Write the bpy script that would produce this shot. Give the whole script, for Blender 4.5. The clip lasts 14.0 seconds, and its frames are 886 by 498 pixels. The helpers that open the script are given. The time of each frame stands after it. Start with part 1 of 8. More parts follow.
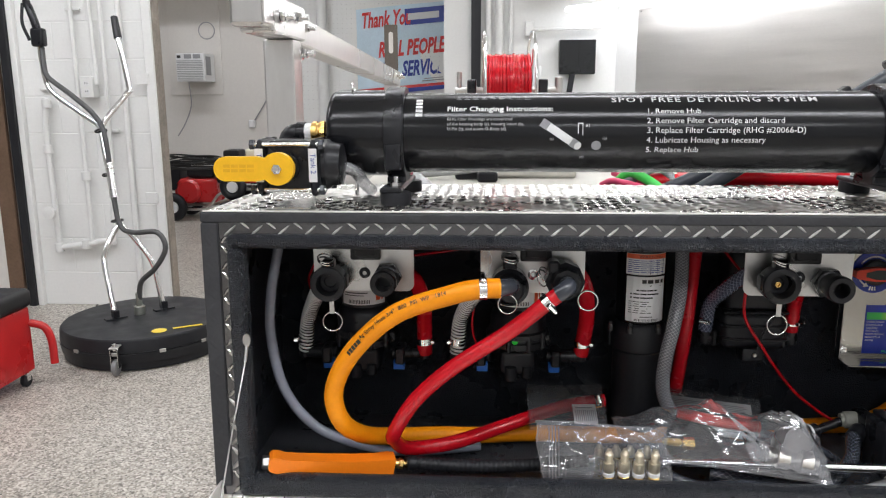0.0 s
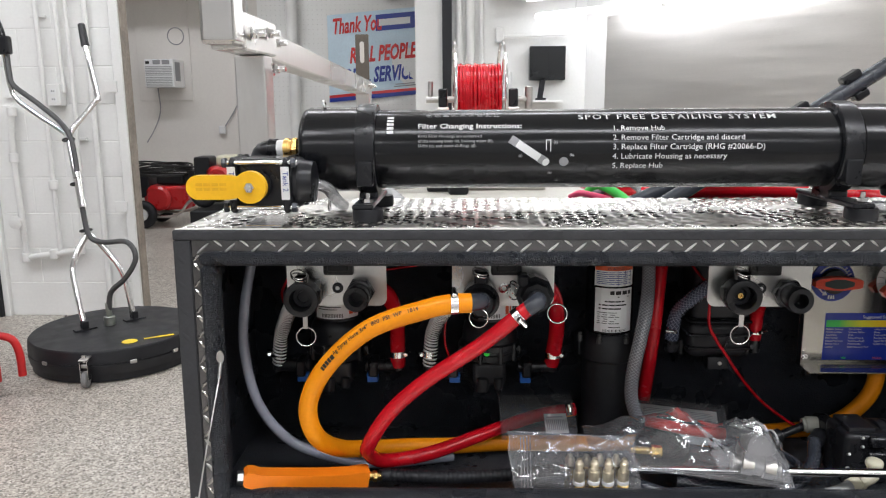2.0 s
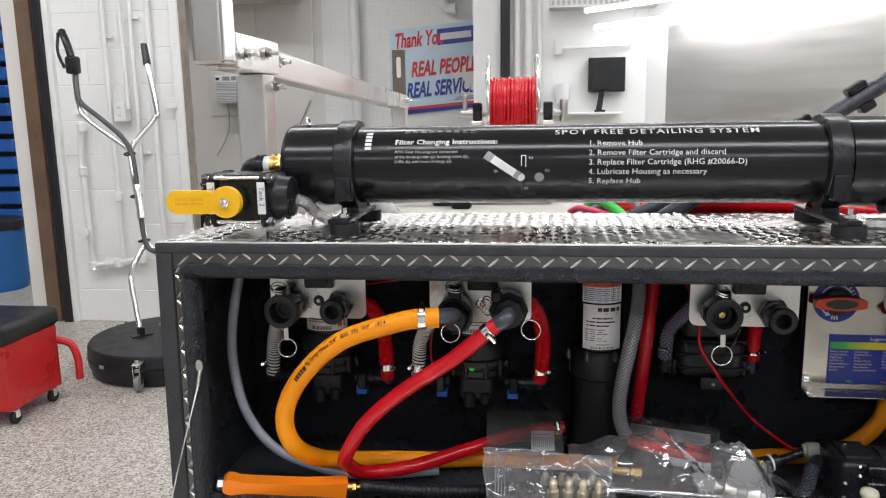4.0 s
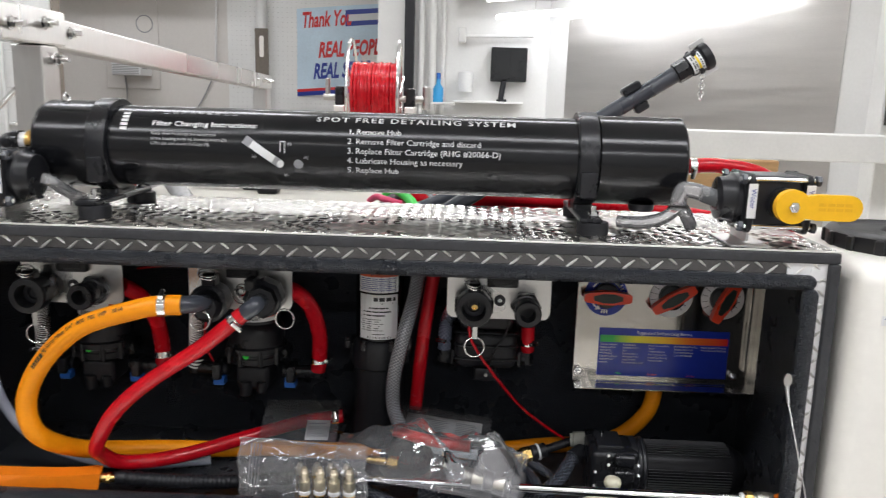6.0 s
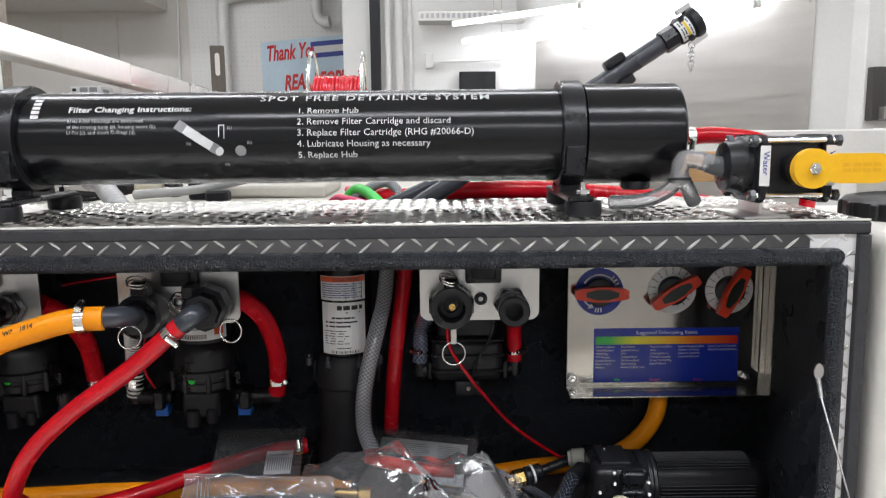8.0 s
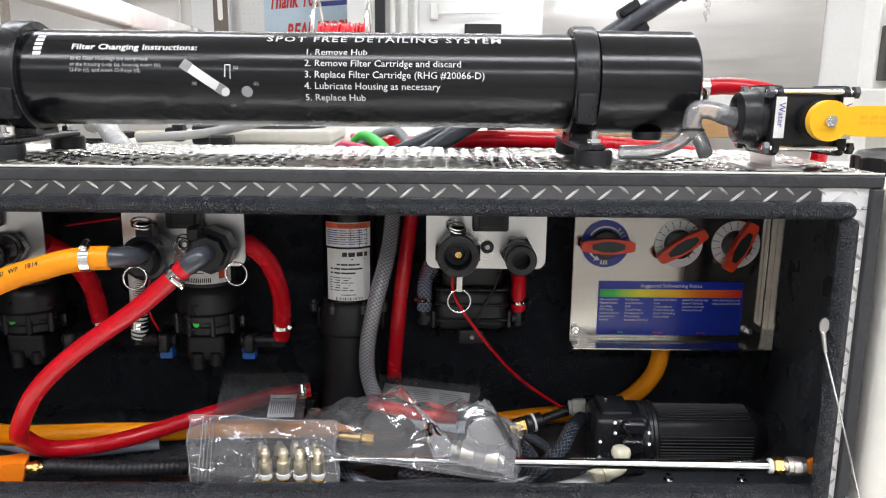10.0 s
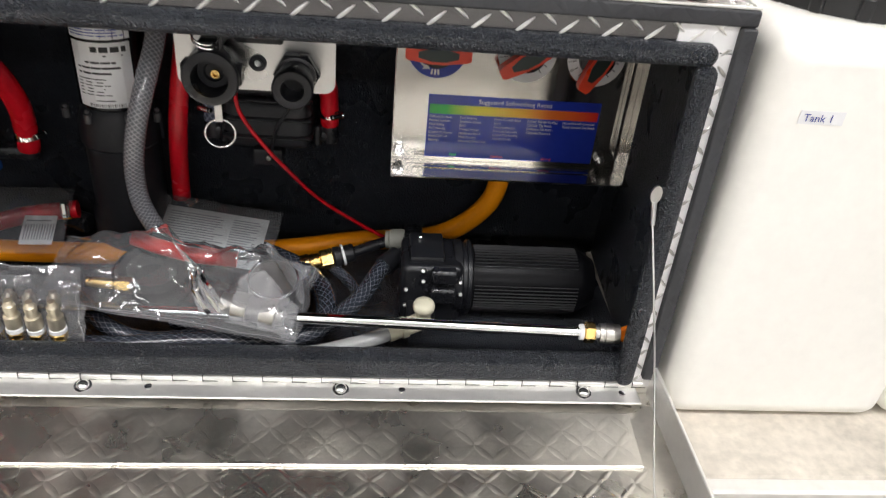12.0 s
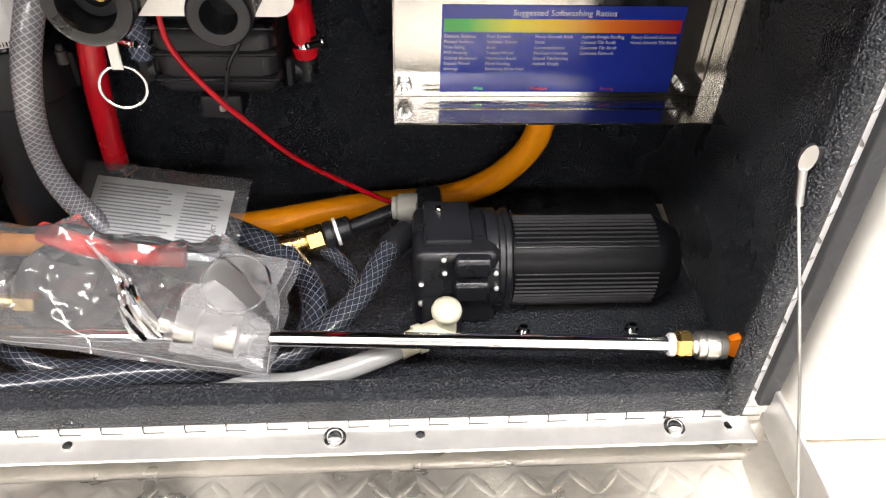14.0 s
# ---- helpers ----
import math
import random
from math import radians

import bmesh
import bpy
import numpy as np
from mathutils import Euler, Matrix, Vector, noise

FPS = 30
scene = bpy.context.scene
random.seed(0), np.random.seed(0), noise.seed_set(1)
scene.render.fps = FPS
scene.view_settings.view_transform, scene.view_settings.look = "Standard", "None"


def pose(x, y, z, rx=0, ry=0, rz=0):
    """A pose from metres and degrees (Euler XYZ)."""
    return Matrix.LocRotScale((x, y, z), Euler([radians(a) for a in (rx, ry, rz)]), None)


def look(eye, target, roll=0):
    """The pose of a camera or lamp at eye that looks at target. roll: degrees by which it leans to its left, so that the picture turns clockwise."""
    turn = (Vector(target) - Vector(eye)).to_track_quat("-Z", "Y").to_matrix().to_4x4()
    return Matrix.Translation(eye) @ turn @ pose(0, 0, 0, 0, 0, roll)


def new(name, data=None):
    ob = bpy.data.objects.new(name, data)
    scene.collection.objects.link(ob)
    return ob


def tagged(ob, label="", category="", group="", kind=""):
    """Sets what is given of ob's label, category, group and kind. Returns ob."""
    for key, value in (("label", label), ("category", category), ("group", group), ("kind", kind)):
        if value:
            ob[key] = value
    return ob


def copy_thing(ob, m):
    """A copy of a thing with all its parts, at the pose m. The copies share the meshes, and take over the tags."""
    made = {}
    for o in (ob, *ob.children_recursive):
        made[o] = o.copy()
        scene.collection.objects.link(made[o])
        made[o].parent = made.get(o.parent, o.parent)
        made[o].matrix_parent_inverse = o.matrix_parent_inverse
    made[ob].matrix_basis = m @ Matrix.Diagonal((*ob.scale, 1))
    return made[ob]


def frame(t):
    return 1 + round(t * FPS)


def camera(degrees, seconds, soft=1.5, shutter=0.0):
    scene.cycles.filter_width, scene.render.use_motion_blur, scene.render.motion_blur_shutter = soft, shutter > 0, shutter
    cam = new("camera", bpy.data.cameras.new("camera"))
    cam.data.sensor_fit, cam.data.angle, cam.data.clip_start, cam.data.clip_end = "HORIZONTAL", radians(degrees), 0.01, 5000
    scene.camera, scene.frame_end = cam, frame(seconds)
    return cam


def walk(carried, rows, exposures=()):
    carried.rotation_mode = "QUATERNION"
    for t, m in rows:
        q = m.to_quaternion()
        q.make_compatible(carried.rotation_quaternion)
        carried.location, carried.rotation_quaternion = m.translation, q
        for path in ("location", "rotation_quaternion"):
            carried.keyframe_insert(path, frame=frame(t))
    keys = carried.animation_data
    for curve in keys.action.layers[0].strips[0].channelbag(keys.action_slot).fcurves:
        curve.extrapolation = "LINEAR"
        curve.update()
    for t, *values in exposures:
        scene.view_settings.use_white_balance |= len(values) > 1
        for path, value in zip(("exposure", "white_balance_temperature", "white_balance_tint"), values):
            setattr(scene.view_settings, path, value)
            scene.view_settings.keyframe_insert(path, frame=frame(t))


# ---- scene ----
cam = camera(61.0, 14.0, 1.15, 0.35)
PATH = [
    (0, (0.382, -0.959, 1.026), (0.243, 0.996, 0.629), -0.3),
    (0.5, (0.38, -0.957, 1.029), (0.246, 0.999, 0.63), -0.2),
    (1, (0.38, -0.958, 1.03), (0.245, 0.997, 0.631), -0.2),
    (1.5, (0.392, -0.964, 1.038), (0.275, 0.991, 0.637), -0.1),
    (2, (0.385, -0.972, 1.045), (0.317, 0.989, 0.657), -0.4),
    (2.5, (0.39, -0.976, 1.041), (0.319, 0.989, 0.675), -0.8),
    (2.7, (0.41, -0.974, 1.055), (0.324, 0.986, 0.669), -1.1),
    (4.8, (0.595, -0.959, 1.046), (0.282, 0.988, 0.709), -0.4),
    (5, (0.622, -0.954, 1.051), (0.333, 0.996, 0.714), -0.2),
    (5.5, (0.7, -0.953, 1.055), (0.525, 1.006, 0.692), 1.1),
    (6, (0.752, -0.937, 1.054), (0.695, 1.024, 0.661), 1.7),
    (6.5, (0.771, -0.862, 1.033), (0.793, 1.099, 0.641), 0.6),
    (7, (0.772, -0.823, 1.024), (0.824, 1.147, 0.684), -0.2),
    (7.5, (0.764, -0.811, 1.008), (0.796, 1.17, 0.74), -0.7),
    (8, (0.757, -0.809, 0.977), (0.761, 1.168, 0.673), -0.6),
    (8.5, (0.754, -0.807, 0.963), (0.756, 1.163, 0.62), -0.5),
    (8.7, (0.753, -0.806, 0.957), (0.758, 1.161, 0.594), -0.5),
    (10.8, (0.748, -0.804, 0.993), (0.796, 1.126, 0.471), 2.4),
    (11, (0.76, -0.783, 1.01), (0.861, 1.097, 0.336), 3.5),
    (11.5, (0.823, -0.708, 1.017), (1.04, 1.069, 0.125), 5.5),
    (12, (0.915, -0.598, 1.022), (1.107, 1.077, -0.054), 5.7),
    (12.5, (0.933, -0.52, 0.986), (0.996, 1.069, -0.227), 2.4),
    (13, (0.926, -0.421, 0.954), (0.975, 1.141, -0.294), 0.8),
    (13.5, (0.932, -0.375, 0.939), (1.023, 1.17, -0.327), 1.8),
    (14, (0.937, -0.362, 0.941), (1.06, 1.168, -0.34), 2.3),
]
walk(cam, [(t, look(eye, target, roll)) for t, eye, target, roll in PATH], [(0, -0.16, 6250, 10), (2.7, -0.18, 6250, 10), (5, -0.2, 6300, 10), (8.7, -0.12, 6200, 10), (11, 0.4, 6300, 10), (11.5, 0.35, 6350, 10), (12, 0.12, 6450, 10), (12.5, 0.05, 6550, 12), (13, 0.5, 6700, 12), (13.5, 0.9, 6750, 12), (14, 1.1, 6750, 12)])

# ---- world, lamps ----
FLOOR = -0.16
CEIL = 3.1
world = bpy.data.worlds.new("world")
scene.world = world
world.use_nodes = True
world.node_tree.nodes["Background"].inputs[0].default_value = (0.9, 0.95, 1.0, 1)
world.node_tree.nodes["Background"].inputs[1].default_value = 0.05
LAMP = 33.0
# x, y, length and share of the power
# all unseen; the west lamp and the pair at y -4.6 are added fill
UNSEEN_LAMPS = [(-1.6, -1.6, 2.4, 1.05), (1.0, -1.3, 2.4, 1.05), (3.4, -1.6, 2.4, 1.35), (-1.2, 1.6, 2.4, 1.1), (1.4, 1.7, 2.4, 0.8), (-2.6, 5.6, 2.0, 1.1), (0.2, 4.2, 2.4, 0.6), (-3.6, 0.9, 2.4, 1.1), (-1.4, -4.6, 2.4, 0.6), (1.9, -4.6, 2.4, 1.45)]


def tube_lamp(x, y, z, length, watts, turn=0.0, wide=0.25):
    data = bpy.data.lights.new("fluorescent_light", "AREA")
    data.shape, data.size, data.size_y, data.energy, data.color = "RECTANGLE", length, wide, watts, (1.0, 0.99, 1.015)
    ob = new("fluorescent_light", data)
    ob.matrix_world = pose(x, y, z, 0, 0, turn)
    return ob


# ---- materials ----
def nodes_of(name):
    m = bpy.data.materials.new(name)
    m.use_nodes = True
    nt = m.node_tree
    return m, nt, nt.nodes["Principled BSDF"]


def link(nt, a, b):
    nt.links.new(a, b)


def coords(nt, scale=(1, 1, 1)):
    tc, mp = nt.nodes.new("ShaderNodeTexCoord"), nt.nodes.new("ShaderNodeMapping")
    mp.inputs["Scale"].default_value = scale
    link(nt, tc.outputs["Object"], mp.inputs["Vector"])
    return mp.outputs["Vector"]


def noise_node(nt, vec, scale, detail=3.0, rough=0.55):
    n = nt.nodes.new("ShaderNodeTexNoise")
    n.inputs["Scale"].default_value, n.inputs["Detail"].default_value, n.inputs["Roughness"].default_value = scale, detail, rough
    link(nt, vec, n.inputs["Vector"])
    return n.outputs["Fac"]


def ramp(nt, fac, stops):
    r = nt.nodes.new("ShaderNodeValToRGB")
    while len(r.color_ramp.elements) < len(stops):
        r.color_ramp.elements.new(0.5)
    for e, (p, c) in zip(r.color_ramp.elements, stops):
        e.position, e.color = p, (*c, 1) if len(c) == 3 else c
    link(nt, fac, r.inputs[0])
    return r.outputs[0]


def spread(nt, fac, lo, hi):
    mr = nt.nodes.new("ShaderNodeMapRange")
    mr.inputs["From Min"].default_value, mr.inputs["From Max"].default_value = 0.3, 0.7
    mr.inputs["To Min"].default_value, mr.inputs["To Max"].default_value = lo, hi
    link(nt, fac, mr.inputs["Value"])
    return mr.outputs[0]


def bump(nt, bsdf, height, strength, distance=0.002):
    b = nt.nodes.new("ShaderNodeBump")
    b.inputs["Strength"].default_value, b.inputs["Distance"].default_value = strength, distance
    link(nt, height, b.inputs["Height"])
    link(nt, b.outputs[0], bsdf.inputs["Normal"])


def surface(name, colour, rough=0.5, metal=0.0, vary=0.15, big=4.0, fine=120.0, bumps=0.0, dist=0.001, rough_vary=0.08, stretch=(1, 1, 1), coat=0.0, spec=0.5):
    """Colour with two scales of variation, uneven gloss and fine relief."""
    m, nt, b = nodes_of(name)
    v = coords(nt, stretch)
    n1, n2 = noise_node(nt, v, big, 4), noise_node(nt, v, fine, 3)
    mx = nt.nodes.new("ShaderNodeMath")
    mx.operation = "MULTIPLY_ADD"
    link(nt, n1, mx.inputs[0])
    mx.inputs[1].default_value = 0.6
    half = nt.nodes.new("ShaderNodeMath")
    half.operation = "MULTIPLY"
    link(nt, n2, half.inputs[0])
    half.inputs[1].default_value = 0.4
    link(nt, half.outputs[0], mx.inputs[2])
    lo = tuple(max(0.0, c * (1 - vary)) for c in colour)
    hi = tuple(min(1.0, c * (1 + vary)) for c in colour)
    link(nt, ramp(nt, mx.outputs[0], [(0.3, lo), (0.7, hi)]), b.inputs["Base Color"])
    link(nt, spread(nt, n1, max(0.02, rough - rough_vary), min(1.0, rough + rough_vary)), b.inputs["Roughness"])
    b.inputs["Metallic"].default_value = metal
    b.inputs["Coat Weight"].default_value = coat
    b.inputs["Specular IOR Level"].default_value = spec
    if bumps:
        bump(nt, b, n2, bumps, dist)
    return m


def bedliner_material():
    m, nt, b = nodes_of("sprayed_bedliner")
    v = coords(nt)
    n = noise_node(nt, v, 330, 2, 0.6)
    w = nt.nodes.new("ShaderNodeTexVoronoi")
    w.inputs["Scale"].default_value = 480
    link(nt, v, w.inputs["Vector"])
    add = nt.nodes.new("ShaderNodeMath")
    add.operation = "ADD"
    link(nt, n, add.inputs[0]), link(nt, w.outputs["Distance"], add.inputs[1])
    link(nt, ramp(nt, noise_node(nt, v, 9, 4), [(0.3, (0.019, 0.022, 0.0285)), (0.7, (0.031, 0.0355, 0.0445))]), b.inputs["Base Color"])
    link(nt, spread(nt, noise_node(nt, v, 14, 3), 0.24, 0.36), b.inputs["Roughness"])
    bump(nt, b, add.outputs[0], 1.0, 0.0034)
    return m


def floor_material():
    m, nt, b = nodes_of("flake_epoxy_floor")
    v = coords(nt)
    w = nt.nodes.new("ShaderNodeTexVoronoi")
    w.inputs["Scale"].default_value = 150
    link(nt, v, w.inputs["Vector"])
    grey = nt.nodes.new("ShaderNodeSeparateColor")
    link(nt, w.outputs["Color"], grey.inputs[0])
    col = ramp(nt, grey.outputs[0], [(0.0, (0.13, 0.115, 0.1)), (0.14, (0.27, 0.245, 0.215)), (0.45, (0.42, 0.39, 0.35)), (0.8, (0.6, 0.57, 0.52)), (1.0, (0.74, 0.72, 0.68))])
    mix = nt.nodes.new("ShaderNodeMix")
    mix.data_type, mix.blend_type = "RGBA", "MULTIPLY"
    mix.inputs[0].default_value = 0.6
    link(nt, col, mix.inputs[6])
    link(nt, ramp(nt, noise_node(nt, v, 2.2, 5), [(0.3, (0.72, 0.68, 0.62)), (0.7, (1, 0.98, 0.95))]), mix.inputs[7])
    link(nt, mix.outputs[2], b.inputs["Base Color"])
    link(nt, spread(nt, noise_node(nt, v, 30, 3), 0.32, 0.5), b.inputs["Roughness"])
    bump(nt, b, grey.outputs[1], 0.15, 0.001)
    return m


def braided_material(name, base, thread, turns=16, pitch=160.0, width=0.24, crossed=True):
    """Clear hose with a diamond braid laid into its wall; the second coordinate of the sweep runs along the hose."""
    m, nt, b = nodes_of(name)
    uv = nt.nodes.new("ShaderNodeUVMap")
    sep = nt.nodes.new("ShaderNodeSeparateXYZ")
    link(nt, uv.outputs[0], sep.inputs[0])

    def lines(sign):
        a = nt.nodes.new("ShaderNodeMath")
        a.operation = "MULTIPLY"
        link(nt, sep.outputs[1], a.inputs[0])
        a.inputs[1].default_value = pitch * sign
        c = nt.nodes.new("ShaderNodeMath")
        c.operation = "MULTIPLY_ADD"
        link(nt, sep.outputs[0], c.inputs[0])
        c.inputs[1].default_value = turns
        link(nt, a.outputs[0], c.inputs[2])
        f = nt.nodes.new("ShaderNodeMath")
        f.operation = "FRACT"
        link(nt, c.outputs[0], f.inputs[0])
        g = nt.nodes.new("ShaderNodeMath")
        g.operation = "LESS_THAN"
        link(nt, f.outputs[0], g.inputs[0])
        g.inputs[1].default_value = width
        return g.outputs[0]
    mx = nt.nodes.new("ShaderNodeMath")
    mx.operation = "MAXIMUM"
    link(nt, lines(1.0), mx.inputs[0])
    if crossed:
        link(nt, lines(-1.0), mx.inputs[1])
    else:
        mx.inputs[1].default_value = 0.0
    link(nt, ramp(nt, mx.outputs[0], [(0.0, base), (1.0, thread)]), b.inputs["Base Color"])
    b.inputs["Roughness"].default_value = 0.22
    b.inputs["Coat Weight"].default_value = 0.6
    b.inputs["Coat Roughness"].default_value = 0.12
    return m


def film_material(name, tint=(0.92, 0.93, 0.95), haze=0.085):
    """Thin polythene film: mostly clear, with gloss and a little milky scatter."""
    m, nt, b = nodes_of(name)
    out = nt.nodes["Material Output"]
    tr, gl, df = nt.nodes.new("ShaderNodeBsdfTransparent"), nt.nodes.new("ShaderNodeBsdfGlossy"), nt.nodes.new("ShaderNodeBsdfDiffuse")
    tr.inputs[0].default_value = (*tint, 1)
    gl.inputs["Roughness"].default_value = 0.06
    df.inputs[0].default_value = (0.75, 0.75, 0.77, 1)
    m1, m2 = nt.nodes.new("ShaderNodeMixShader"), nt.nodes.new("ShaderNodeMixShader")
    lw = nt.nodes.new("ShaderNodeFresnel")
    lw.inputs[0].default_value = 1.75
    m1.inputs[0].default_value = haze
    link(nt, tr.outputs[0], m1.inputs[1]), link(nt, df.outputs[0], m1.inputs[2])
    link(nt, lw.outputs[0], m2.inputs[0])
    link(nt, m1.outputs[0], m2.inputs[1]), link(nt, gl.outputs[0], m2.inputs[2])
    link(nt, m2.outputs[0], out.inputs[0])
    bp = nt.nodes.new("ShaderNodeBump")
    bp.inputs["Strength"].default_value, bp.inputs["Distance"].default_value = 0.55, 0.012
    cv = coords(nt)
    ridge = []
    for sc in (6, 15):
        sb, ab = nt.nodes.new("ShaderNodeMath"), nt.nodes.new("ShaderNodeMath")
        sb.operation, ab.operation = "SUBTRACT", "ABSOLUTE"
        sb.inputs[1].default_value = 0.5
        link(nt, noise_node(nt, cv, sc, 2), sb.inputs[0]), link(nt, sb.outputs[0], ab.inputs[0])
        ridge.append(ab.outputs[0])
    ad = nt.nodes.new("ShaderNodeMath")
    ad.operation = "MULTIPLY_ADD"
    link(nt, ridge[0], ad.inputs[0]), link(nt, ridge[1], ad.inputs[2])
    ad.inputs[1].default_value = 2.5
    link(nt, ad.outputs[0], bp.inputs["Height"])
    link(nt, bp.outputs[0], gl.inputs["Normal"])
    return m


def glow_material(name, colour, strength):
    m, nt, b = nodes_of(name)
    b.inputs["Emission Color"].default_value = (*colour, 1)
    b.inputs["Emission Strength"].default_value = strength
    return m


LINER = bedliner_material()
FLAKE = floor_material()
RUBBER = surface("grey_rubber_trim", (0.036, 0.037, 0.041), 0.55, 0, 0.25, 12, 200, 0.2, 0.0005)
RACKALU = surface("dull_square_aluminium", (0.74, 0.73, 0.715), 0.29, 1.0, 0.06, 5, 140, 0.05, 0.0005, 0.08, (1, 1, 0.25))
ALU = surface("mill_aluminium", (0.9, 0.885, 0.85), 0.38, 0.7, 0.08, 6, 90, 0.08, 0.0006, 0.1)
# near-white base stands in for the bright surroundings these strips mirror
STRIPALU = surface("reflection_pale_strip", (0.95, 0.95, 0.95), 0.3, 0.35, 0.05, 8, 90, 0.08, 0.0005)
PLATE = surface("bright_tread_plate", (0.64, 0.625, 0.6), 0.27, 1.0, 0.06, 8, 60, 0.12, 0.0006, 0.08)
# dark base stands in for the dark surroundings the front mirrors
FRONTPLATE = surface("reflection_dark_tread_plate", (0.2, 0.2, 0.21), 0.16, 1.0, 0.12, 8, 60, 0.12, 0.0006, 0.08)
WORN = surface("scuffed_tread_plate", (0.8, 0.765, 0.7), 0.33, 0.95, 0.12, 12, 120, 0.2, 0.0008, 0.14)
STEEL = surface("polished_stainless", (0.44, 0.425, 0.4), 0.15, 1.0, 0.05, 5, 200, 0.02, 0.0003, 0.04)
SATIN = surface("satin_stainless", (0.66, 0.66, 0.65), 0.3, 1.0, 0.06, 5, 250, 0.05, 0.0003, 0.06)
BRUSHED = surface("brushed_steel_sheet", (0.66, 0.64, 0.61), 0.45, 1.0, 0.08, 1.5, 40, 0.03, 0.001, 0.06, (1, 1, 14))
CHROME = surface("bright_chrome", (0.85, 0.85, 0.85), 0.08, 1.0, 0.04, 10, 100, 0, 0.001, 0.03)
BRASS = surface("brass", (0.78, 0.53, 0.19), 0.24, 1.0, 0.12, 30, 300, 0.05, 0.0004)
BLACK = surface("black_moulded_plastic", (0.0125, 0.013, 0.0155), 0.3, 0, 0.3, 20, 300, 0.05, 0.0004, spec=0.4)
SATINBLACK = surface("satin_black_pipe", (0.007, 0.0075, 0.0092), 0.2, 0, 0.3, 3, 150, 0.0, 0.0005, 0.04, spec=0.4)
MATT = surface("matt_black", (0.0145, 0.015, 0.018), 0.46, 0, 0.3, 12, 200, 0.1, 0.0006, spec=0.35)
GREYPVC = surface("dark_grey_pvc", (0.045, 0.05, 0.062), 0.27, 0, 0.12, 8, 150, 0.03, 0.0005)
ORANGE = surface("orange_hose_rubber", (0.94, 0.315, 0.003), 0.42, 0, 0.1, 10, 200, 0.05, 0.0004, spec=0.3)
GUNORANGE = surface("orange_plastic", (0.92, 0.23, 0.006), 0.45, 0, 0.08, 10, 200, 0.05, 0.0004)
RED = surface("red_pvc_hose", (0.56, 0.005, 0.014), 0.26, 0, 0.15, 14, 160, 0.1, 0.0006, 0.06, coat=0.15, spec=0.4)
REDPAINT = surface("red_painted_steel", (0.52, 0.018, 0.02), 0.32, 0, 0.1, 5, 150, 0.03, 0.0004)
YELLOW = surface("yellow_plastic", (0.9, 0.50, 0.01), 0.38, 0, 0.08, 12, 200, 0.05, 0.0004)
WHITEPAINT = surface("white_wall_paint", (0.82, 0.82, 0.80), 0.5, 0, 0.05, 1.2, 60, 0.15, 0.002)
CREAM = surface("warm_white_wall_paint", (0.72, 0.69, 0.65), 0.6, 0, 0.05, 0.8, 50, 0.1, 0.002)
CEILPAINT = surface("white_ceiling_paint", (0.8, 0.8, 0.79), 0.7, 0, 0.04, 1.0, 40, 0.1, 0.002)
POLY = surface("white_polyethylene", (0.9, 0.88, 0.82), 0.4, 0, 0.04, 2.5, 90, 0.08, 0.0008)
# darker than POLY to offset strong lamp light on the rear tank
CREAMPOLY = surface("darkened_cream_polyethylene", (0.55, 0.53, 0.47), 0.45, 0, 0.08, 2.5, 90, 0.08, 0.0008)
DECK = surface("stained_pale_deck", (0.62, 0.57, 0.49), 0.55, 0, 0.3, 14, 90, 0.2, 0.0008)
LABEL = surface("white_sticker", (0.8, 0.8, 0.8), 0.35, 0, 0.04, 20, 300, 0.0)
INK = surface("black_ink", (0.015, 0.015, 0.015), 0.5, 0, 0.1)
GREYINK = surface("grey_ink", (0.3, 0.3, 0.31), 0.5, 0, 0.1)
PRINT = surface("white_print", (0.75, 0.75, 0.75), 0.45, 0, 0.05)
DIMPRINT = surface("faded_white_print", (0.5, 0.5, 0.5), 0.5, 0, 0.1)
BLUEINK = surface("blue_ink", (0.02, 0.045, 0.3), 0.4, 0, 0.08)
LABELBLUE = surface("blue_printed_label", (0.016, 0.035, 0.33), 0.16, 0, 0.08, 8, 120)
ORANGEINK = surface("orange_ink", (0.75, 0.11, 0.03), 0.4, 0, 0.08)
YELLOWINK = surface("yellow_ink", (0.85, 0.62, 0.02), 0.3, 0, 0.08)
REDINK = surface("red_ink", (0.65, 0.03, 0.03), 0.35, 0, 0.08)
GREENDOT = surface("bright_green_sticker", (0.03, 0.75, 0.05), 0.4, 0, 0.05)
BLUECLIP = surface("blue_plastic", (0.02, 0.13, 0.5), 0.4, 0, 0.1)
KNOBRED = surface("orange_red_knob", (0.8, 0.06, 0.02), 0.3, 0, 0.08)
IVORY = surface("ivory_nylon", (0.72, 0.68, 0.52), 0.4, 0, 0.06)
GREYHOSE = surface("smoky_clear_tube", (0.3, 0.32, 0.38), 0.2, 0, 0.15, 12, 100, 0.03, 0.0005, coat=0.5)
CLEARHOSE = surface("cloudy_clear_tube", (0.38, 0.385, 0.38), 0.2, 0, 0.12, 12, 100, 0.03, 0.0005, coat=0.5)
BRAID = braided_material("clear_braided_hose", (0.17, 0.175, 0.19), (0.4, 0.4, 0.43), 10, 190.0, 0.2)
DARKBRAID = braided_material("dark_braided_hose", (0.024, 0.028, 0.038), (0.22, 0.23, 0.265), 11, 100.0, 0.065)
SPIRAL = braided_material("spiral_wire_hose", (0.02, 0.02, 0.02), (0.88, 0.88, 0.87), 1, 161.0, 0.62, False)
FILM = film_material("clear_polythene", haze=0.1)
